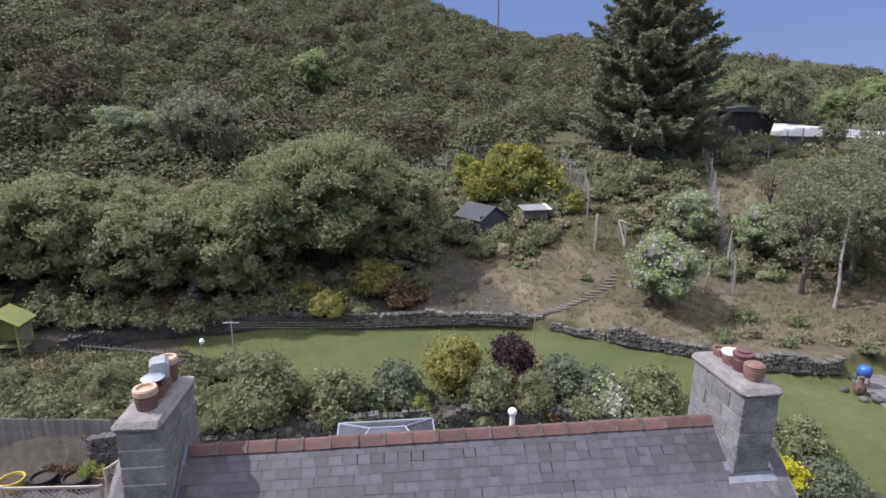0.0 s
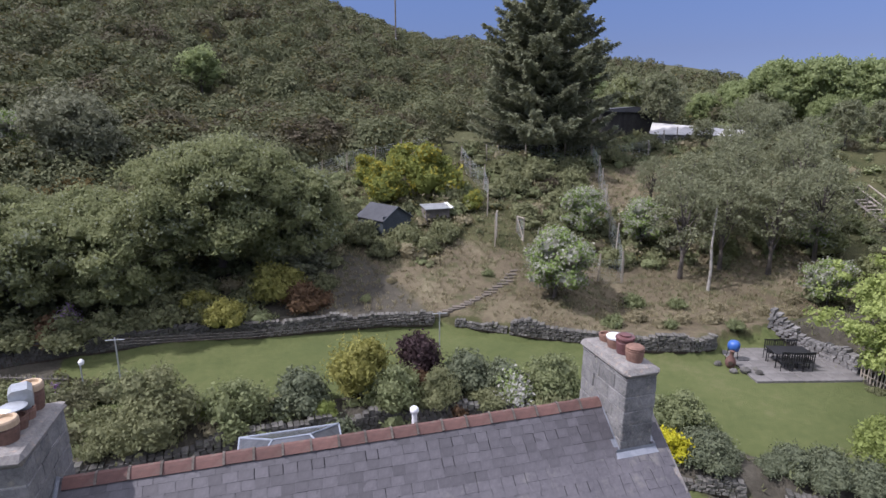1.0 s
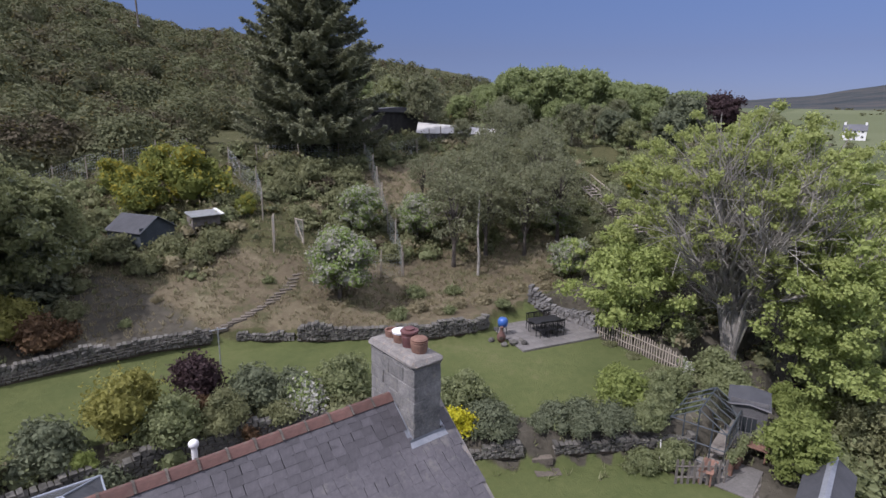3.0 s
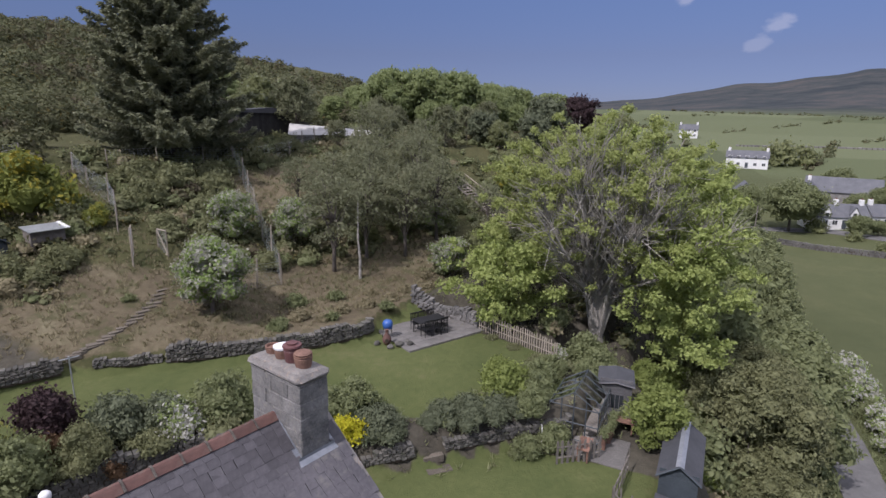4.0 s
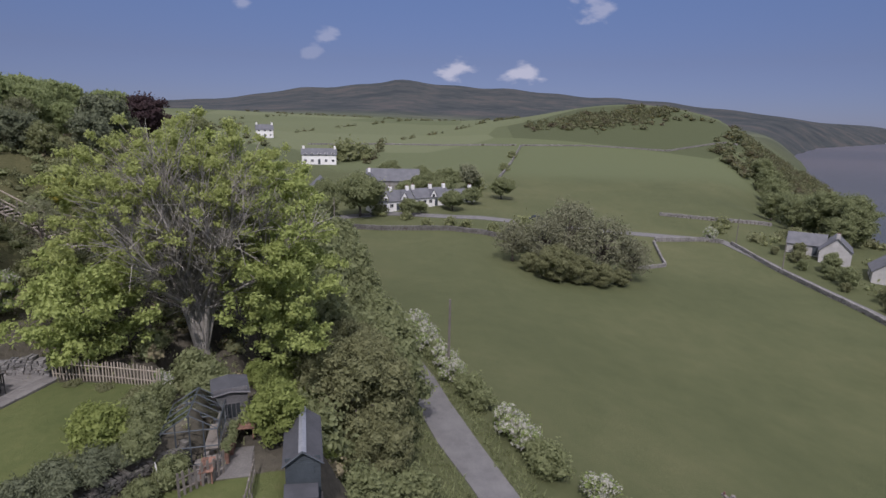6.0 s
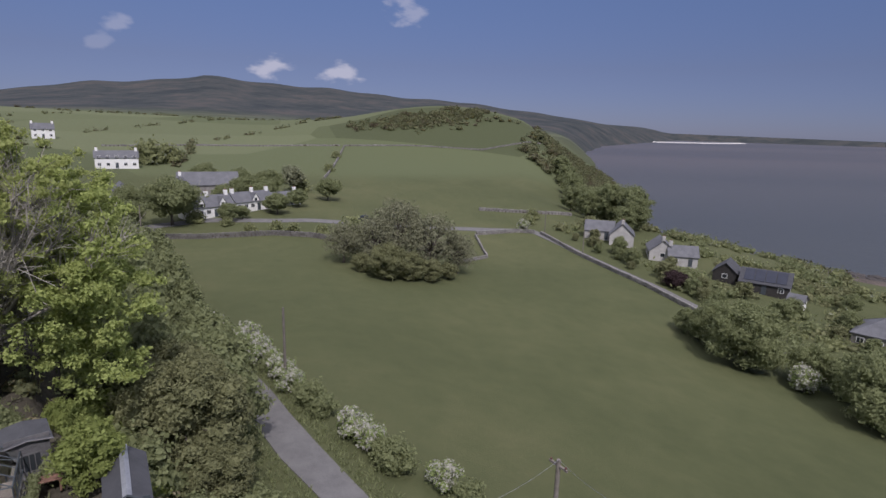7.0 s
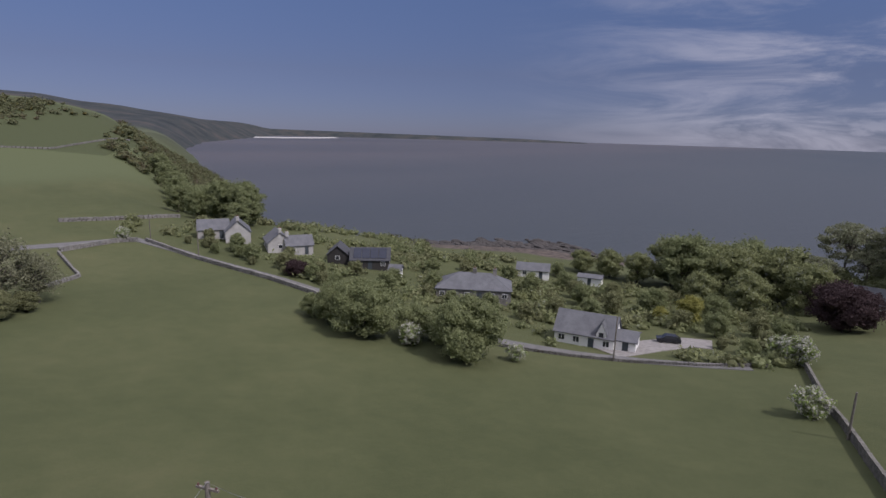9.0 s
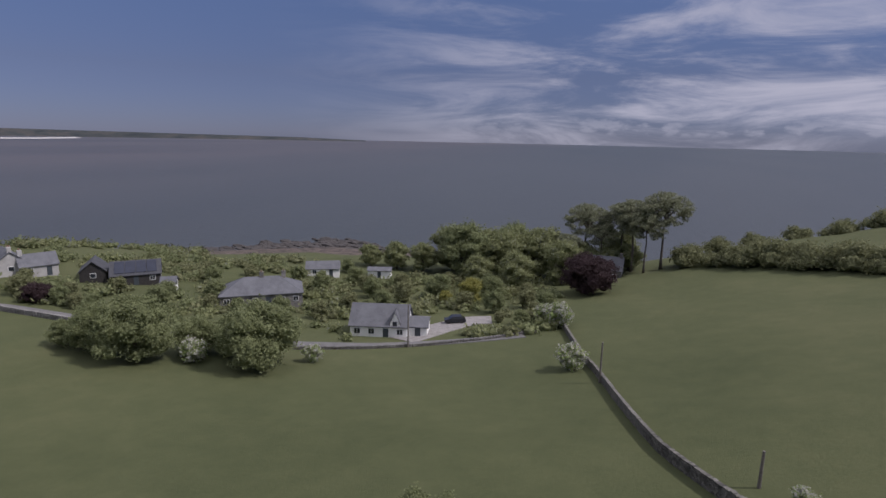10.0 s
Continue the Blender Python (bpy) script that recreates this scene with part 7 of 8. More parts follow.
scatter(hb, [(43.0, 0.4, 0.9), (40.8, -0.6, 0.9), (33.4, -5.0, 1.1), (34.6, -4.4, 0.9), (51.6, 4.0, 0.9), (59, 8.2, 0.9), (69, 13.4, 0.9), (73, 15, 0.9), (78, 16.6, 0.9), (44.6, 1.2, 0.7), (29.6, -9.0, 0.9), (11.8, -33.0, 0.95), (8.5, -32.6, 0.8), (9.9, -34.6, 0.6)], RNG)
scatter(copy_thing(bl, on(-12.9, -37.6, 30, 0, 0.5)), [(-13.6, -38.0, 0.55)], RNG)


def pole(x, y, h, label, arm=True, turn=0.0):
    t = thing("telegraph_pole", label, "pole", on(x, y, turn), group="telegraph poles")
    part("pole", Geo().tube([(0, 0, -0.5), (0, 0, h)], [0.14, 0.10], 8), "oldwood", t)
    if arm:
        part("crossarm", Geo().box(-0.55, 0.55, -0.05, 0.05, h - 0.35, h - 0.25), "oldwood", t)
        for k in (-0.45, 0, 0.45):
            part("insulator", Geo().lathe([(0.03, 0), (0.05, 0.05), (0.03, 0.12)], 8, pose(k, 0, h - 0.25)), "redclay", t)
    return Vector((x, y, float(ground_z(x, y)) + h))


near_top = pole(20.6, -10.4, 8.6, "weathered timber telegraph pole in the pasture", True, 20)
tops = [pole(48.6, 2.6, 7.0, "weathered timber telegraph pole by the hedge", False), near_top, pole(30.0, -84.2, 7.6, "telegraph pole beside the white bungalow", False)]
pole(-11.6, -40.7, 2.9, "short timber post by the stone wall", False)
pole(-0.9, -68.6, 5.4, "thin leaning pole beside the stone wall", False)
pole(128, -68.5, 7, "telegraph pole by the lane", False)
pole(149, -67, 7, "telegraph pole by the lane", False)
pole(138, 37.5, 7, "telegraph pole near the cottages", False)
for a, b in ((tops[1], Vector((11.6, -2.7, 4.1))), (tops[1], Vector((9.5, -7.5, 4.7)))):
    p = [a.lerp(b, k) - Vector((0, 0, 0.25 * 4 * k * (1 - k))) for k in np.linspace(0, 1, 13)]
    tagged(part("overhead_wire", Geo().tube([q[:] for q in p], 0.009, 4), "zinc"), "thin sagging overhead wire from the pole", "wire", "overhead wires")

# field walls
def far_wall(name, label, points, h, thick, size, seed, pieces=0, mat="drystone", step=1.6):
    return stone_wall(name, label, along(points, step), h, thick, size, seed, mat, pieces, centre=(-8, -45), broken=False)


far_wall("wall_pasture", "long dark dry-stone wall across the pasture", [(-13.4, -32.5), (-9.6, -37.6), (-8.9, -39.0), (-7.9, -41.1), (-6.5, -44.4), (-5.7, -46.6), (-4.9, -49.8), (-3.95, -54.3), (-2.85, -60.0), (-1.75, -66.2), (-0.35, -73.3), (1.2, -79.3), (4.6, -97.0), (5.4, -101.0)], 1.12, 0.44, 0.24, 500, 300, "granite", 0.9)
far_wall("wall_village", "rough stone wall at the pasture's far end", [(136, 37.5), (134, 25), (135.5, 8.3), (132.5, -1.6), (128, -12)], 1.3, 0.6, 0.6, 501)
far_wall("wall_corner", "pale stone wall corner in the pasture", [(145, -45), (150, -59), (149, -63.5)], 1.2, 0.6, 0.6, 502)
far_wall("wall_corner", "pale stone wall corner in the pasture", [(143, -44), (123, -41), (117.5, -33.5)], 1.0, 0.5, 0.6, 503)
far_wall("wall_lane", "low stone wall along the lane", [(148, -65.5), (134, -67.0), (120, -68.8), (104, -71.4), (90, -72.0), (80, -71.5)], 1.0, 0.6, 0.6, 504)
far_wall("wall_upland", "pale stone wall between the upland fields", [(224, -6), (262, -12), (300, -17), (330, -21), (328, -57), (317, -100), (350, -150)], 1.4, 0.8, 1.2, 505, step=4)
far_wall("wall_upland", "pale stone wall across the upper fields", [(300, 95), (318, 60), (322, 28), (330, -18)], 1.3, 0.8, 1.2, 508, step=4)
far_wall("wall_field", "pale stone wall beside the lane", [(178, -56), (176, -74), (175, -88)], 1.3, 0.7, 0.9, 506)
far_wall("wall_drive", "low stone wall before the white bungalow", [(47, -76.5), (38, -80.5), (28, -85.5), (18, -91.5), (10, -97.5)], 0.8, 0.5, 0.45, 507)

clump = tree("pasture_tree", "broad olive-green tree in the pasture clump", "olive", 9.6, 11.0, 0.17, 410, cover=0.5, clear=0.02, blobs=24, blob=0.27)
scatter(clump, [(100.0, -13.5, 0.72), (100.5, -18.0, 0.8), (100.5, -22.5, 0.66), (104.5, -9.5, 0.55), (105, -16.5, 0.7), (120, -9, 0.55), (103, -26.5, 0.5)], RNG)
scatter(tree("bare_tree", "thinly leaved grey tree behind the clump", "greytwig", 8.8, 9.5, 0.15, 411, cover=0.12, clear=0.1, blobs=44, blob=0.24, core=0), [(110, -12.5, 1.2), (108, -24, 1.15), (115, -18, 1.3), (108, -29.5, 0.8), (111, -6.5, 0.8)], RNG)
row = tree("hedgerow_tree", "dense green tree beside the pasture", "grass_tree", 9.0, 10.5, 0.165, 412, cover=0.5, clear=0.0, blobs=24, blob=0.28)
scatter(row, [(64.0, -61.5, 1.12), (46.6, -66.0, 1.02), (54.5, -70.0, 0.6), (71.5, -62.6, 0.8), (77.5, -62.5, 0.45), (58.5, -68.0, 0.6)], RNG)
scatter(tree("hawthorn_tree", "white-blossomed hawthorn beside the pasture", "whitebloom", 4.6, 4.4, 0.18, 413, cover=0.5, clear=0.0, blobs=14), [(55.9, -64.0, 0.85), (40.8, -71.5, 0.75), (6.2, -101.0, 1.3), (3.0, -75.0, 1.05), (151, -61, 1.0), (9.4, -105.5, 1.0)], RNG)


def far_house(label, x, y, turn, w, d, h, rise, wall="white", roof="farslate", windows=4, rows=1, chimneys=(0.9,), dormers=(), hip=False, skylights=0, up=0.0, name="cottage"):
    """A house seen from afar, its ridge along its own x, its front towards its own -y."""
    t = thing(name, label, "house", on(x, y, turn, up))
    g = Geo().prism([(-d / 2, -2.0), (d / 2, -2.0), (d / 2, h), (0, h if hip else h + rise - 0.05), (-d / 2, h)], -w / 2, w / 2, pose(0, 0, 0, 0, 0, 90))
    part("wall", g, wall, t)
    k, o = rise / (d / 2), 0.3
    c = d / 2 if hip else -o
    for s in (-1, 1):
        q = np.array([(-w / 2 + c, 0, h + rise), (w / 2 - c, 0, h + rise), (-w / 2 - o, s * (d / 2 + o), h - k * o), (w / 2 + o, s * (d / 2 + o), h - k * o)])
        part("roof_side", Geo().add(np.concatenate([q + (0, 0, 0.1), q - (0, 0, 0.05)]), BOX if s < 0 else BOX[:, ::-1]), roof, t)
        if hip:
            e = np.array([(s * (w / 2 - c), 0, h + rise + 0.08), (s * (w / 2 + o), -d / 2 - o, h - k * o), (s * (w / 2 + o), d / 2 + o, h - k * o)])
            part("hip_end", Geo().add(np.concatenate([e, e - (0, 0, 0.1)]), np.array([(0, 1, 2), (5, 4, 3)])), roof, t)
    for cx in chimneys:
        part("chimney", Geo().box(cx * w / 2 - 0.45, cx * w / 2 + 0.45, -0.4, 0.4, h + rise - 0.6, h + rise + 1.1, chamfer=0.05), wall, t)
        for py in (-0.18, 0.18):
            part("chimney_pot", Geo().lathe([(0.13, 0), (0.12, 0.35)], 8, pose(cx * w / 2, py, h + rise + 1.1)), "clay", t)
    for r in range(rows):
        for i in range(windows):
            wx = -w / 2 + (i + 0.5) * w / windows
            z0 = 0.9 + 2.5 * r
            if i == windows // 2 and r == 0:
                part("door", Geo().box(wx - 0.5, wx + 0.5, -d / 2 - 0.05, -d / 2 + 0.02, 0, 2.05), "bluepaint", t)
                continue
            win = part("window", Geo().box(wx - 0.6, wx + 0.6, -d / 2 - 0.07, -d / 2 + 0.02, z0, z0 + 1.15), "whitem", t)
            part("pane", Geo().box(wx - 0.5, wx - 0.04, -d / 2 - 0.09, -d / 2 - 0.06, z0 + 0.1, z0 + 1.05), "pane", win)
            part("pane", Geo().box(wx + 0.04, wx + 0.5, -d / 2 - 0.09, -d / 2 - 0.06, z0 + 0.1, z0 + 1.05), "pane", win)
    for s in (-1, 1):
        win = part("window", Geo().box(s * w / 2 - 0.06, s * w / 2 + 0.06, -0.6, 0.6, 1.0, 2.1), "whitem", t)
        part("pane", Geo().box(s * w / 2 - 0.08, s * w / 2 + 0.08, -0.5, 0.5, 1.1, 2.0), "pane", win)
    for dx, dw in dormers:
        g = Geo().prism([(dx - dw / 2, h - 0.3), (dx + dw / 2, h - 0.3), (dx + dw / 2, h + 0.5), (dx, h + rise * 0.75 + 0.3), (dx - dw / 2, h + 0.5)], -d / 2 - 0.1, -d * 0.05)
        dm = part("dormer", g, wall, t)
        part("pane", Geo().box(dx - 0.4, dx + 0.4, -d / 2 - 0.13, -d / 2 - 0.08, h + 0.0, h + 0.8), "pane", dm)
        for s in (-1, 1):
            q = np.array([(dx, -d / 2 - 0.25, h + rise * 0.75 + 0.34), (dx, -d * 0.05, h + rise * 0.75 + 0.34), (dx + s * (dw / 2 + 0.2), -d / 2 - 0.25, h + 0.42), (dx + s * (dw / 2 + 0.2), -d * 0.05, h + 0.42)])
            part("dormer_roof", Geo().add(np.concatenate([q + (0, 0, 0.06), q]), BOX if s < 0 else BOX[:, ::-1]), roof, dm)
    for i in range(skylights):
        sx = -w / 2 + (i + 0.8) * w / (skylights + 0.6)
        q = Geo().box(sx - w / (skylights + 0.6) * 0.46, sx + w / (skylights + 0.6) * 0.46, -0.02, math.hypot(d / 2, rise) * 0.8, 0, 0.06, pose(0, -d / 2 * 0.92, h + rise * 0.1 + 0.14, math.degrees(math.atan(k)), 0, 0))
        part("solar_panel", q, "panel", t, "dark blue solar panel")
    return t


far_house("white bungalow with grey slate roof and dormer", 38.2, -92.8, 192, 10.4, 7.0, 2.6, 3.0, windows=4, chimneys=(), dormers=((3.0, 1.7),))
far_house("low white garage beside the bungalow", 31.4, -94.6, 192, 3.4, 6.0, 2.2, 0.9, windows=1, chimneys=(), name="garage")
far_house("grey stone bungalow with long hipped slate roof", 71.5, -104.7, 212, 17, 9.5, 2.8, 2.7, "drystone", hip=True, windows=6, chimneys=(0.0, 0.55), up=0.3)
far_house("dark timber house with solar panels on its roof", 102.8, -101.9, 222, 10, 7.0, 2.5, 2.5, "darkwood", "felt", windows=3, chimneys=(), skylights=4)
far_house("dark timber wing with pitched roof", 110.5, -97.8, 132, 7, 5.2, 2.5, 2.2, "darkwood", "felt", windows=2, chimneys=())
far_house("pale grey cottage with slate roof and gable", 127.5, -91, 152, 8.8, 6.4, 2.7, 2.6, "palestone", windows=3, chimneys=(0.9,))
far_house("pale grey cottage wing with grey slate roof", 122, -93.5, 242, 7.0, 5.6, 2.6, 2.2, "palestone", windows=2, chimneys=(-0.85,))
far_house("pale cottage with blue-grey slate roof near the cliff", 140.5, -87, 150, 9.0, 6.5, 3.0, 3.0, "palestone", windows=3, chimneys=(0.88,))
far_house("pale cottage wing with blue-grey slate roof", 146, -83, 240, 8.0, 6.0, 2.6, 2.4, "palestone", windows=2, chimneys=())
far_house("white low outbuilding above the shore", 74.5, -139, 205, 9, 5, 2.4, 1.6, windows=2, chimneys=(), name="outbuilding")
far_house("white flat garden building above the shore", 60.5, -147, 195, 6.5, 4, 2.3, 0.6, windows=1, chimneys=(), name="outbuilding")
far_house("small white summerhouse in a garden", 93, -101, 210, 3, 2.6, 2.0, 1.0, windows=1, chimneys=(), name="summerhouse")
far_house("grey-roofed house among the pines", -1.5, -158, 175, 11, 7, 3.2, 3.0, "drystone", windows=3, chimneys=(0.9,))
far_house("white two-storey farmhouse with slate roof", 232, 69, -74, 14.0, 6, 4.0, 2.3, rows=2, windows=5, chimneys=(-0.9, 0.92))
far_house("white farmhouse on the hill", 325, 129, -66, 9.5, 6.5, 4.6, 2.8, rows=2, windows=3, chimneys=(-0.9, 0.9))
far_house("white gabled house by the village road", 171, 50.5, 20, 8, 6, 3.4, 2.8, windows=3, chimneys=())
far_house("white terrace of cottages with grey slate roofs", 157.5, 26.5, -52, 12.5, 6.0, 2.9, 2.5, windows=6, chimneys=(-0.9, 0.0, 0.9), dormers=((-3.0, 1.8), (3.0, 1.8)))
far_house("white terrace of cottages with grey slate roofs", 165.5, 16.3, -52, 12, 6.0, 2.7, 2.3, windows=6, chimneys=(-0.9, 0.1, 0.9), dormers=((0, 1.8),))
far_house("white end cottage with low roof", 172.5, 7.3, -52, 8.5, 5.0, 2.2, 1.6, windows=4, chimneys=(0.9,))
far_house("grey-roofed barn behind the cottages", 184, 30, -80, 17, 9, 4.0, 3.4, "drystone", windows=2, chimneys=(), name="barn")
far_house("white gabled house behind the terrace", 176, 36.5, 8, 9, 6.5, 4.2, 3.0, windows=3, chimneys=(0.8,))


def car(x, y, turn, mat, label, up=0.1):
    t = thing("car", label, "car", on(x, y, turn, up))
    part("body", Geo().prism([(-2.1, 0.3), (2.1, 0.3), (2.15, 0.75), (1.2, 0.92), (0.55, 1.45), (-1.2, 1.48), (-1.95, 0.95), (-2.15, 0.8)], -0.85, 0.85), mat, t)
    part("windows", Geo().prism([(1.0, 0.96), (0.5, 1.38), (-1.15, 1.4), (-1.7, 0.98)], -0.87, 0.87), "pane", t)
    for wx in (-1.3, 1.3):
        for wy in (-0.8, 0.8):
            part("wheel", Geo().lathe([(0.1, -0.1), (0.32, -0.1), (0.32, 0.1), (0.1, 0.1)], 14, pose(wx, wy, 0.32, 90, 0, 0)), "black", t)


car(26.8, -103.5, 20, "darkcar", "dark parked car on the gravel drive", 0.15)
car(152.5, -14.5, 95, "darkcar", "dark car parked by the village road", 0.2)
ribbon("driveway", "pale gravel drive beside the bungalow", "drive", [(33, -88.5), (29, -98), (24.5, -106), (20, -107)], 7.0, "gravel", 0.12, 1.5)

# gardens and woods between the lane and the shore
gd = tree("garden_tree", "rounded green garden tree near the shore", "grass_tree", 6.4, 6.6, 0.19, 420, cover=0.5, clear=0.0, blobs=18, blob=0.3)
scatter(gd, [(37.0, -127, 1.2), (52, -122, 1.01), (21, -114, 0.94), (46, -104, 0.72), (60, -91, 0.72), (90, -112, 0.84), (84, -88, 0.9), (130, -80, 0.9), (152, -84, 0.74), (88, -95, 0.74), (62, -97, 0.74), (46, -113, 0.83), (76, -128, 0.83), (62, -134, 0.92), (70, -146, 0.83), (30, -134, 0.86), (10, -118, 0.72), (24, -128, 1.12), (80, -100, 0.84), (66, -122, 0.96), (13.5, -103.5, 0.56), (120, -78, 0.84), (125, -77.5, 0.6), (113.5, -82.5, 0.62), (99.5, -80, 0.7), (131, -74.6, 0.5), (92, -80.5, 0.62), (70, -93.5, 0.6)], RNG, 0.84)
gd = tree("garden_tree", "loose olive-green garden tree near the shore", "olive", 5.6, 6.4, 0.19, 430, cover=0.42, clear=0.0, blobs=26, blob=0.22)
scatter(gd, [(44, -121, 1.08), (28, -117, 0.94), (14.5, -119, 1.03), (54, -98, 0.84), (82, -117, 1.08), (98, -92, 0.84), (116, -86, 0.84), (143, -80, 0.74), (158, -86, 0.83), (76, -93, 0.74), (52, -108, 0.92), (88, -124, 0.74), (98, -120, 0.64), (50, -136, 1.01), (38, -139, 1.1), (12, -112, 0.65), (16, -130, 0.86), (44, -95, 0.66), (56, -128, 1.08), (18, -105, 0.52), (110, -80, 0.96), (136, -76, 0.72), (105.5, -77, 0.55), (95, -79, 0.7), (102.5, -84.5, 0.72), (117, -75.8, 0.5), (66, -96.5, 0.62), (142, -73.5, 0.5)], RNG, 0.86)
big2 = tree("shore_tree", "large dark green tree above the shore", "broad", 13, 13, 0.30, 421, cover=0.42, clear=0.0, blobs=22, blob=0.3)
scatter(big2, [(34, -166, 1.15), (44, -168, 1.0), (27, -160, 1.0), (16, -164, 1.05), (52, -162, 0.65), (60, -160, 0.6), (9, -152, 0.85), (20, -142, 0.7), (-6, -172, 0.8), (-3, -162, 0.55), (-9, -166, 0.55), (4, -163, 0.7), (68, -158, 0.5), (31, -146, 0.6)], RNG)
lt = tree("shore_tree", "large light green tree above the shore", "grass_tree", 14, 12, 0.30, 422, cover=0.42, clear=0.0, blobs=22, blob=0.3)
scatter(lt, [(25, -170, 1.2), (38, -158, 1.05), (154, -99, 0.7), (161, -103, 0.85), (169, -100, 0.85), (178, -103, 0.8), (189, -106, 0.8), (150, -94, 0.5), (203, -109, 0.75), (218, -114, 0.75), (234, -119, 0.8), (252, -126, 0.8), (272, -133, 0.8), (294, -140, 0.8), (174, -94, 0.6), (195, -98, 0.6)], RNG)
scatter(tree("copper_beech", "broad dark copper-leaved tree", "purple", 9.5, 15, 0.21, 423, cover=0.5, clear=0.0, blobs=24, blob=0.26), [(1.8, -135, 0.98), (103.8, -78.6, 0.4)], RNG)
scatter(tree("golden_tree", "golden-leaved rounded garden tree near the shore", "golden", 6.2, 5.2, 0.2, 424, cover=0.5, clear=0.0, blobs=16), [(28, -123, 1.05), (33, -119.5, 0.6)], RNG)
pin = tree("scots_pine", "tall dark pine with flat crown", "spruce", 20, 15, 0.22, 425, cover=0.42, clear=0.48, blobs=60, blob=0.125, core=0.4, trunk=0.3, bark="bark", limb=(0.78, 1.0), flatter=0.5)
scatter(pin, [(3.5, -168, 1.1), (-6.5, -166, 0.95), (-17.0, -160.5, 1.02), (-12.5, -158, 0.8), (-1, -164, 0.72), (8, -160, 0.62), (-9.5, -163, 0.98)], RNG)
hd = shrub("field_bush", "dark hedge bush on the pasture's ridge", "olive", 7.5, 4.0, 0.20, 426, blobs=8, cover=0.4)
scatter(hd, [(-29.5, -153.5, 0.75), (-34.5, -151, 1.0), (-38, -148, 1.15), (-42, -143.5, 1.15), (-45.5, -138, 1.0), (-49, -133, 1.0), (-52, -128, 1.05), (-55.5, -123, 0.9), (-60, -119, 0.9), (-24, -160, 1.1), (-34, -176, 0.8), (-44, -180, 0.7), (-56, -182, 0.8), (-68, -184, 1.0), (-78, -182, 1.1)], RNG, 1.4)
scatter(shrub("field_bush", "dark green bush beside field walls", "broad", 5.0, 3.2, 0.3, 427, blobs=8, cover=0.4), [(196, 3, 1.4), (160, -66, 0.7), (168, -71, 0.7), (247, 62, 2.0), (255, 56, 1.6), (262, 68, 1.3), (246, -9, 0.7), (286, -14, 0.7), (128, -10, 1.4), (141, 8, 0.5), (139.5, 4, 0.45), (138.5, 14, 0.5), (136.5, -3, 0.5), (150, 28, 0.7), (146, 20, 0.5)], RNG)
scatter(tree("village_tree", "broad green tree before the cottages", "grass_tree", 10, 12, 0.24, 428, cover=0.5, clear=0.2, blobs=20), [(147.5, 33, 1.12), (176, 12, 0.55), (172, 24, 0.5), (179, 19, 0.6), (162, 10.5, 0.32), (153, 17, 0.3), (196, 22, 0.6), (163.5, 47, 0.6), (186, 12, 0.7), (181, -6, 0.6), (204, 34, 0.6), (149.5, 20, 0.42), (158, 8.5, 0.5), (168, 3, 0.45), (146, 42, 0.55)], RNG)
top = tree("cypress_tree", "dark wind-shaped conifer by the village", "spruce", 9, 8.5, 0.3, 429, cover=0.5, clear=0.25, blobs=18, blob=0.3)
scatter(top, [(192, 5, 1.0)], RNG)


def far_scrub():
    """Gorse and hedges on the far headland and fields, and woods on the cliff, past counting."""
    rng = np.random.default_rng(210)
    g = Geo()
    spots = []
    for (cx, cy, sx, sy, n) in ((395, -78, 12, 20, 300), (412, -118, 9, 12, 70), (180, 110, 20, 14, 40), (240, 150, 30, 20, 40), (330, 190, 40, 12, 40)):
        spots += [(cx + rng.normal(0, sx), cy + rng.normal(0, sy), rng.uniform(1.3, 2.8)) for _ in range(n)]
    for x in np.concatenate([np.arange(150, 480, 1.3), np.arange(480, 620, 2.2)]):
        for _ in range(2):
            s = float(shore_y(x)) + rng.uniform(6, 36 + 44 * float(sm(230, 330, x)))
            spots.append((x, s, rng.uniform(1.3, 3.0) * (1 + x / 600)))
    for a, b in (((330, 60), (520, -30)), ((350, 130), (640, 40)), ((240, 50), (330, 60)), ((520, -30), (640, 40)), ((420, 210), (760, 120)), ((560, 240), (640, 40))):
        for k in np.arange(0, 1, 0.018):
            if math.sin(k * 37 + a[0]) > -0.2:
                spots.append((a[0] + (b[0] - a[0]) * k + rng.normal(0, 1.2), a[1] + (b[1] - a[1]) * k + rng.normal(0, 1.2), rng.uniform(0.9, 1.9)))
    for x, y, s in spots:
        z = float(ground_z(x, y)) - (0.5 if 340 < x < 450 and y > -125 else 0)
        if z < SEA + 1:
            continue
        clump_leaves(g, [(np.array([x, y, z + s * 0.4]), np.array([s, s, s * 0.6]))], 0.62, 0.30, rng, 0.8, 0.25)
    tagged(part("far_scrub", g, "gorse"), "dark scrub on the far headland and cliff", "scrub", kind="stuff")


far_scrub()


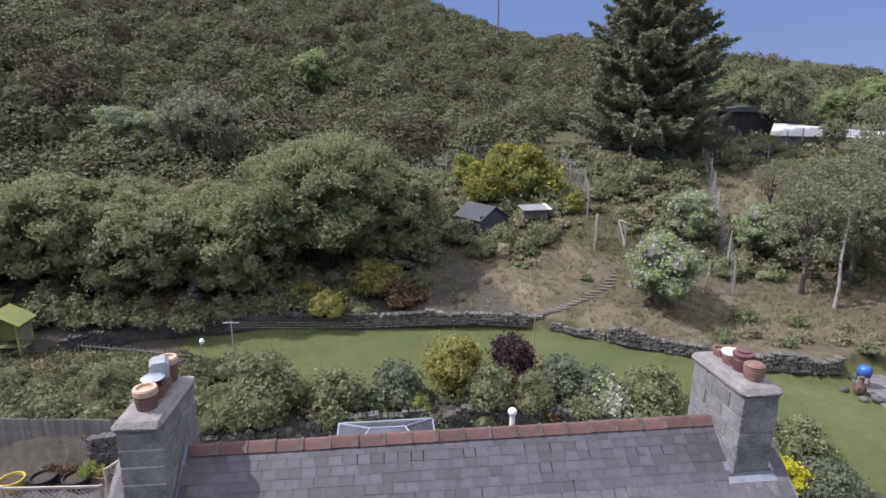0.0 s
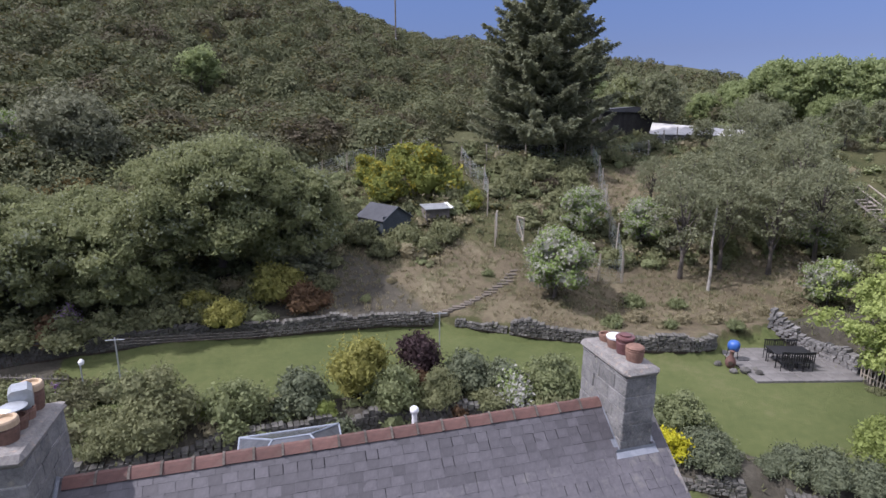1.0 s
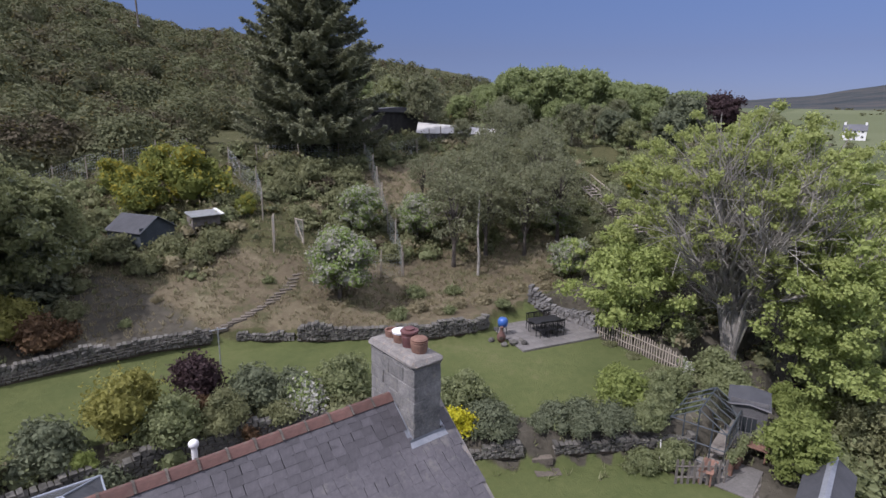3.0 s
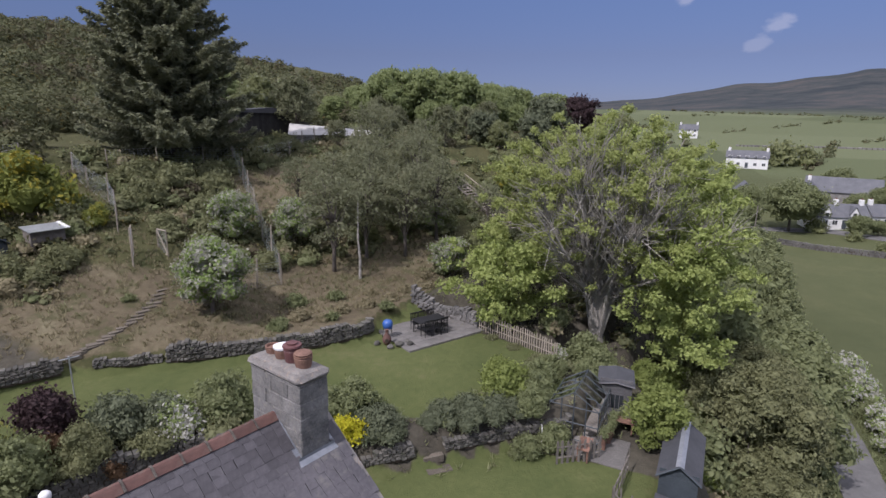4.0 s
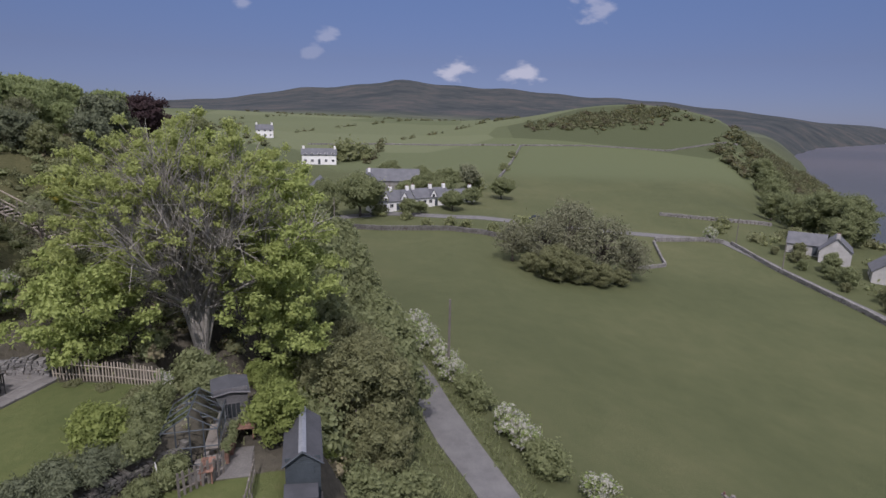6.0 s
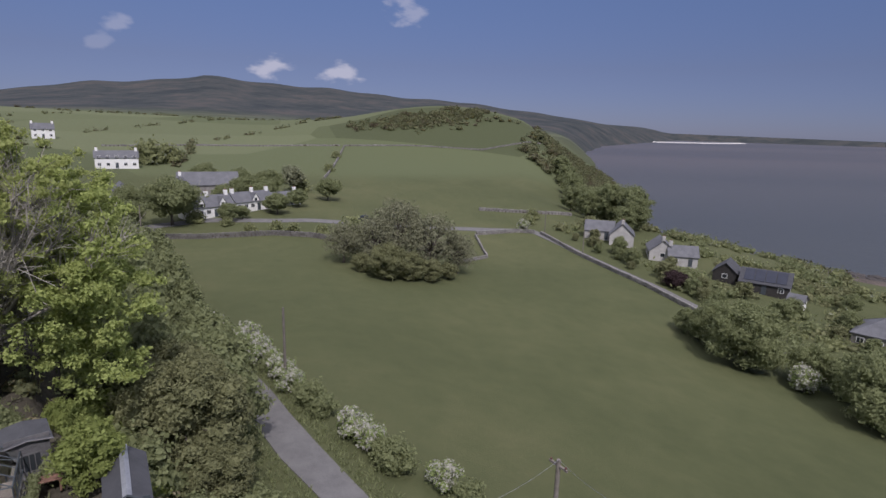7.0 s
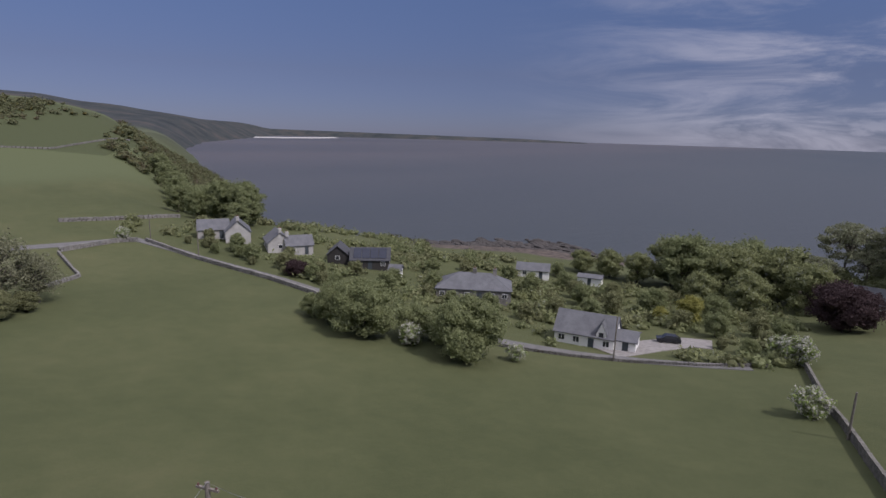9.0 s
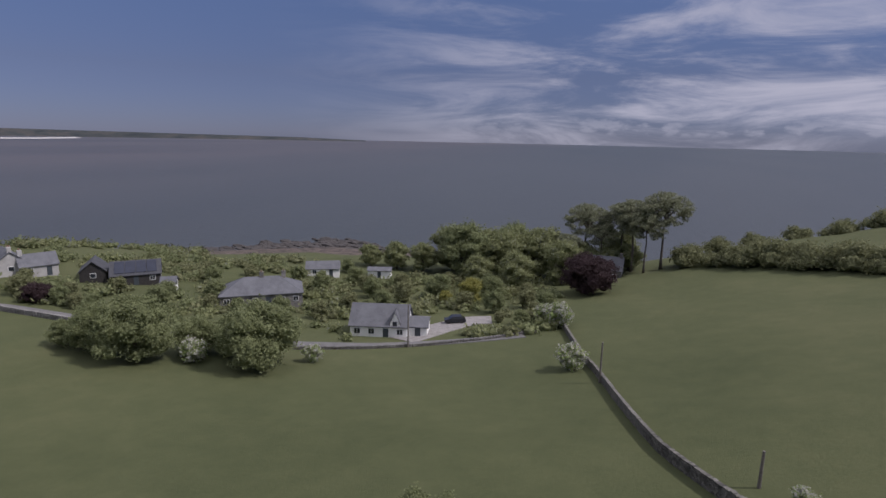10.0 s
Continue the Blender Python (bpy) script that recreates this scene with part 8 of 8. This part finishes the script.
def garden_scrub():
    """Hedges and shrubs of the shore gardens, past counting."""
    rng = np.random.default_rng(211)
    gs = {"olive": Geo(), "grass_tree": Geo(), "broad": Geo()}
    homes = [o.matrix_basis.translation for o in scene.collection.all_objects if o.name.split(".")[0] in ("cottage", "garage", "outbuilding", "summerhouse", "car")]
    for _ in range(760):
        x = rng.uniform(8, 165)
        y = rng.uniform(-150, -78) - 18 * sm(60, 10, x) + 8 * sm(110, 150, x)
        if y > -74.5 - 0.55 * max(48 - x, 0) or any(abs(q.x - x) + abs(q.y - y) < 9.5 for q in homes) or math.sin(x * 0.16) * math.sin(y * 0.15 + 1) > 0.3 or y < float(shore_y(x)) + 20:
            continue
        s = rng.uniform(0.6, 1.6)
        k = list(gs)[int(rng.integers(3))]
        z = float(ground_z(x, y))
        clump_leaves(gs[k], [(np.array([x + rng.normal(0, s * 0.5), y + rng.normal(0, s * 0.5), z + s * 0.45]), np.array([s, s, s * 0.7])) for _ in range(2)], 0.42, 0.34, rng, 0.8, 0.2)
    for k, g in gs.items():
        tagged(part("garden_scrub", g, k), "mixed garden hedges and shrubs above the shore", "shrubs", kind="stuff")


garden_scrub()


def shore_rocks():
    rng = np.random.default_rng(220)
    g = Geo()
    for _ in range(620):
        x = rng.uniform(20, 215)
        y = float(shore_y(x)) - rng.uniform(-9, 9) - (20 * math.exp(-((x - 125) / 28) ** 2) * rng.uniform(0, 1.2))
        s = rng.uniform(0.5, 2.4)
        lump(g, (x, y, SEA + rng.uniform(-0.2, 0.3)), (s * 1.5, s, s * 0.5), rng, 7, 5, 0.25)
    tagged(part("shore_rocks", g, "rock"), "dark low rocks along the tide line", "rocks", kind="stuff")


shore_rocks()
g = Geo()
p = np.array([(2620 - 190 * math.sin(k * 3.1) + 120 * k, -1450 - 1000 * k, SEA + 0.6) for k in np.linspace(0, 1, 24)])
g.add(np.concatenate([p, p + (130, -60, 2.5)]), np.array([(i, i + 1, i + 25, i + 24) for i in range(23)]))
tagged(part("sand_bank", g, "paleroof"), "long pale sand bank across the estuary", "sand", kind="structure")
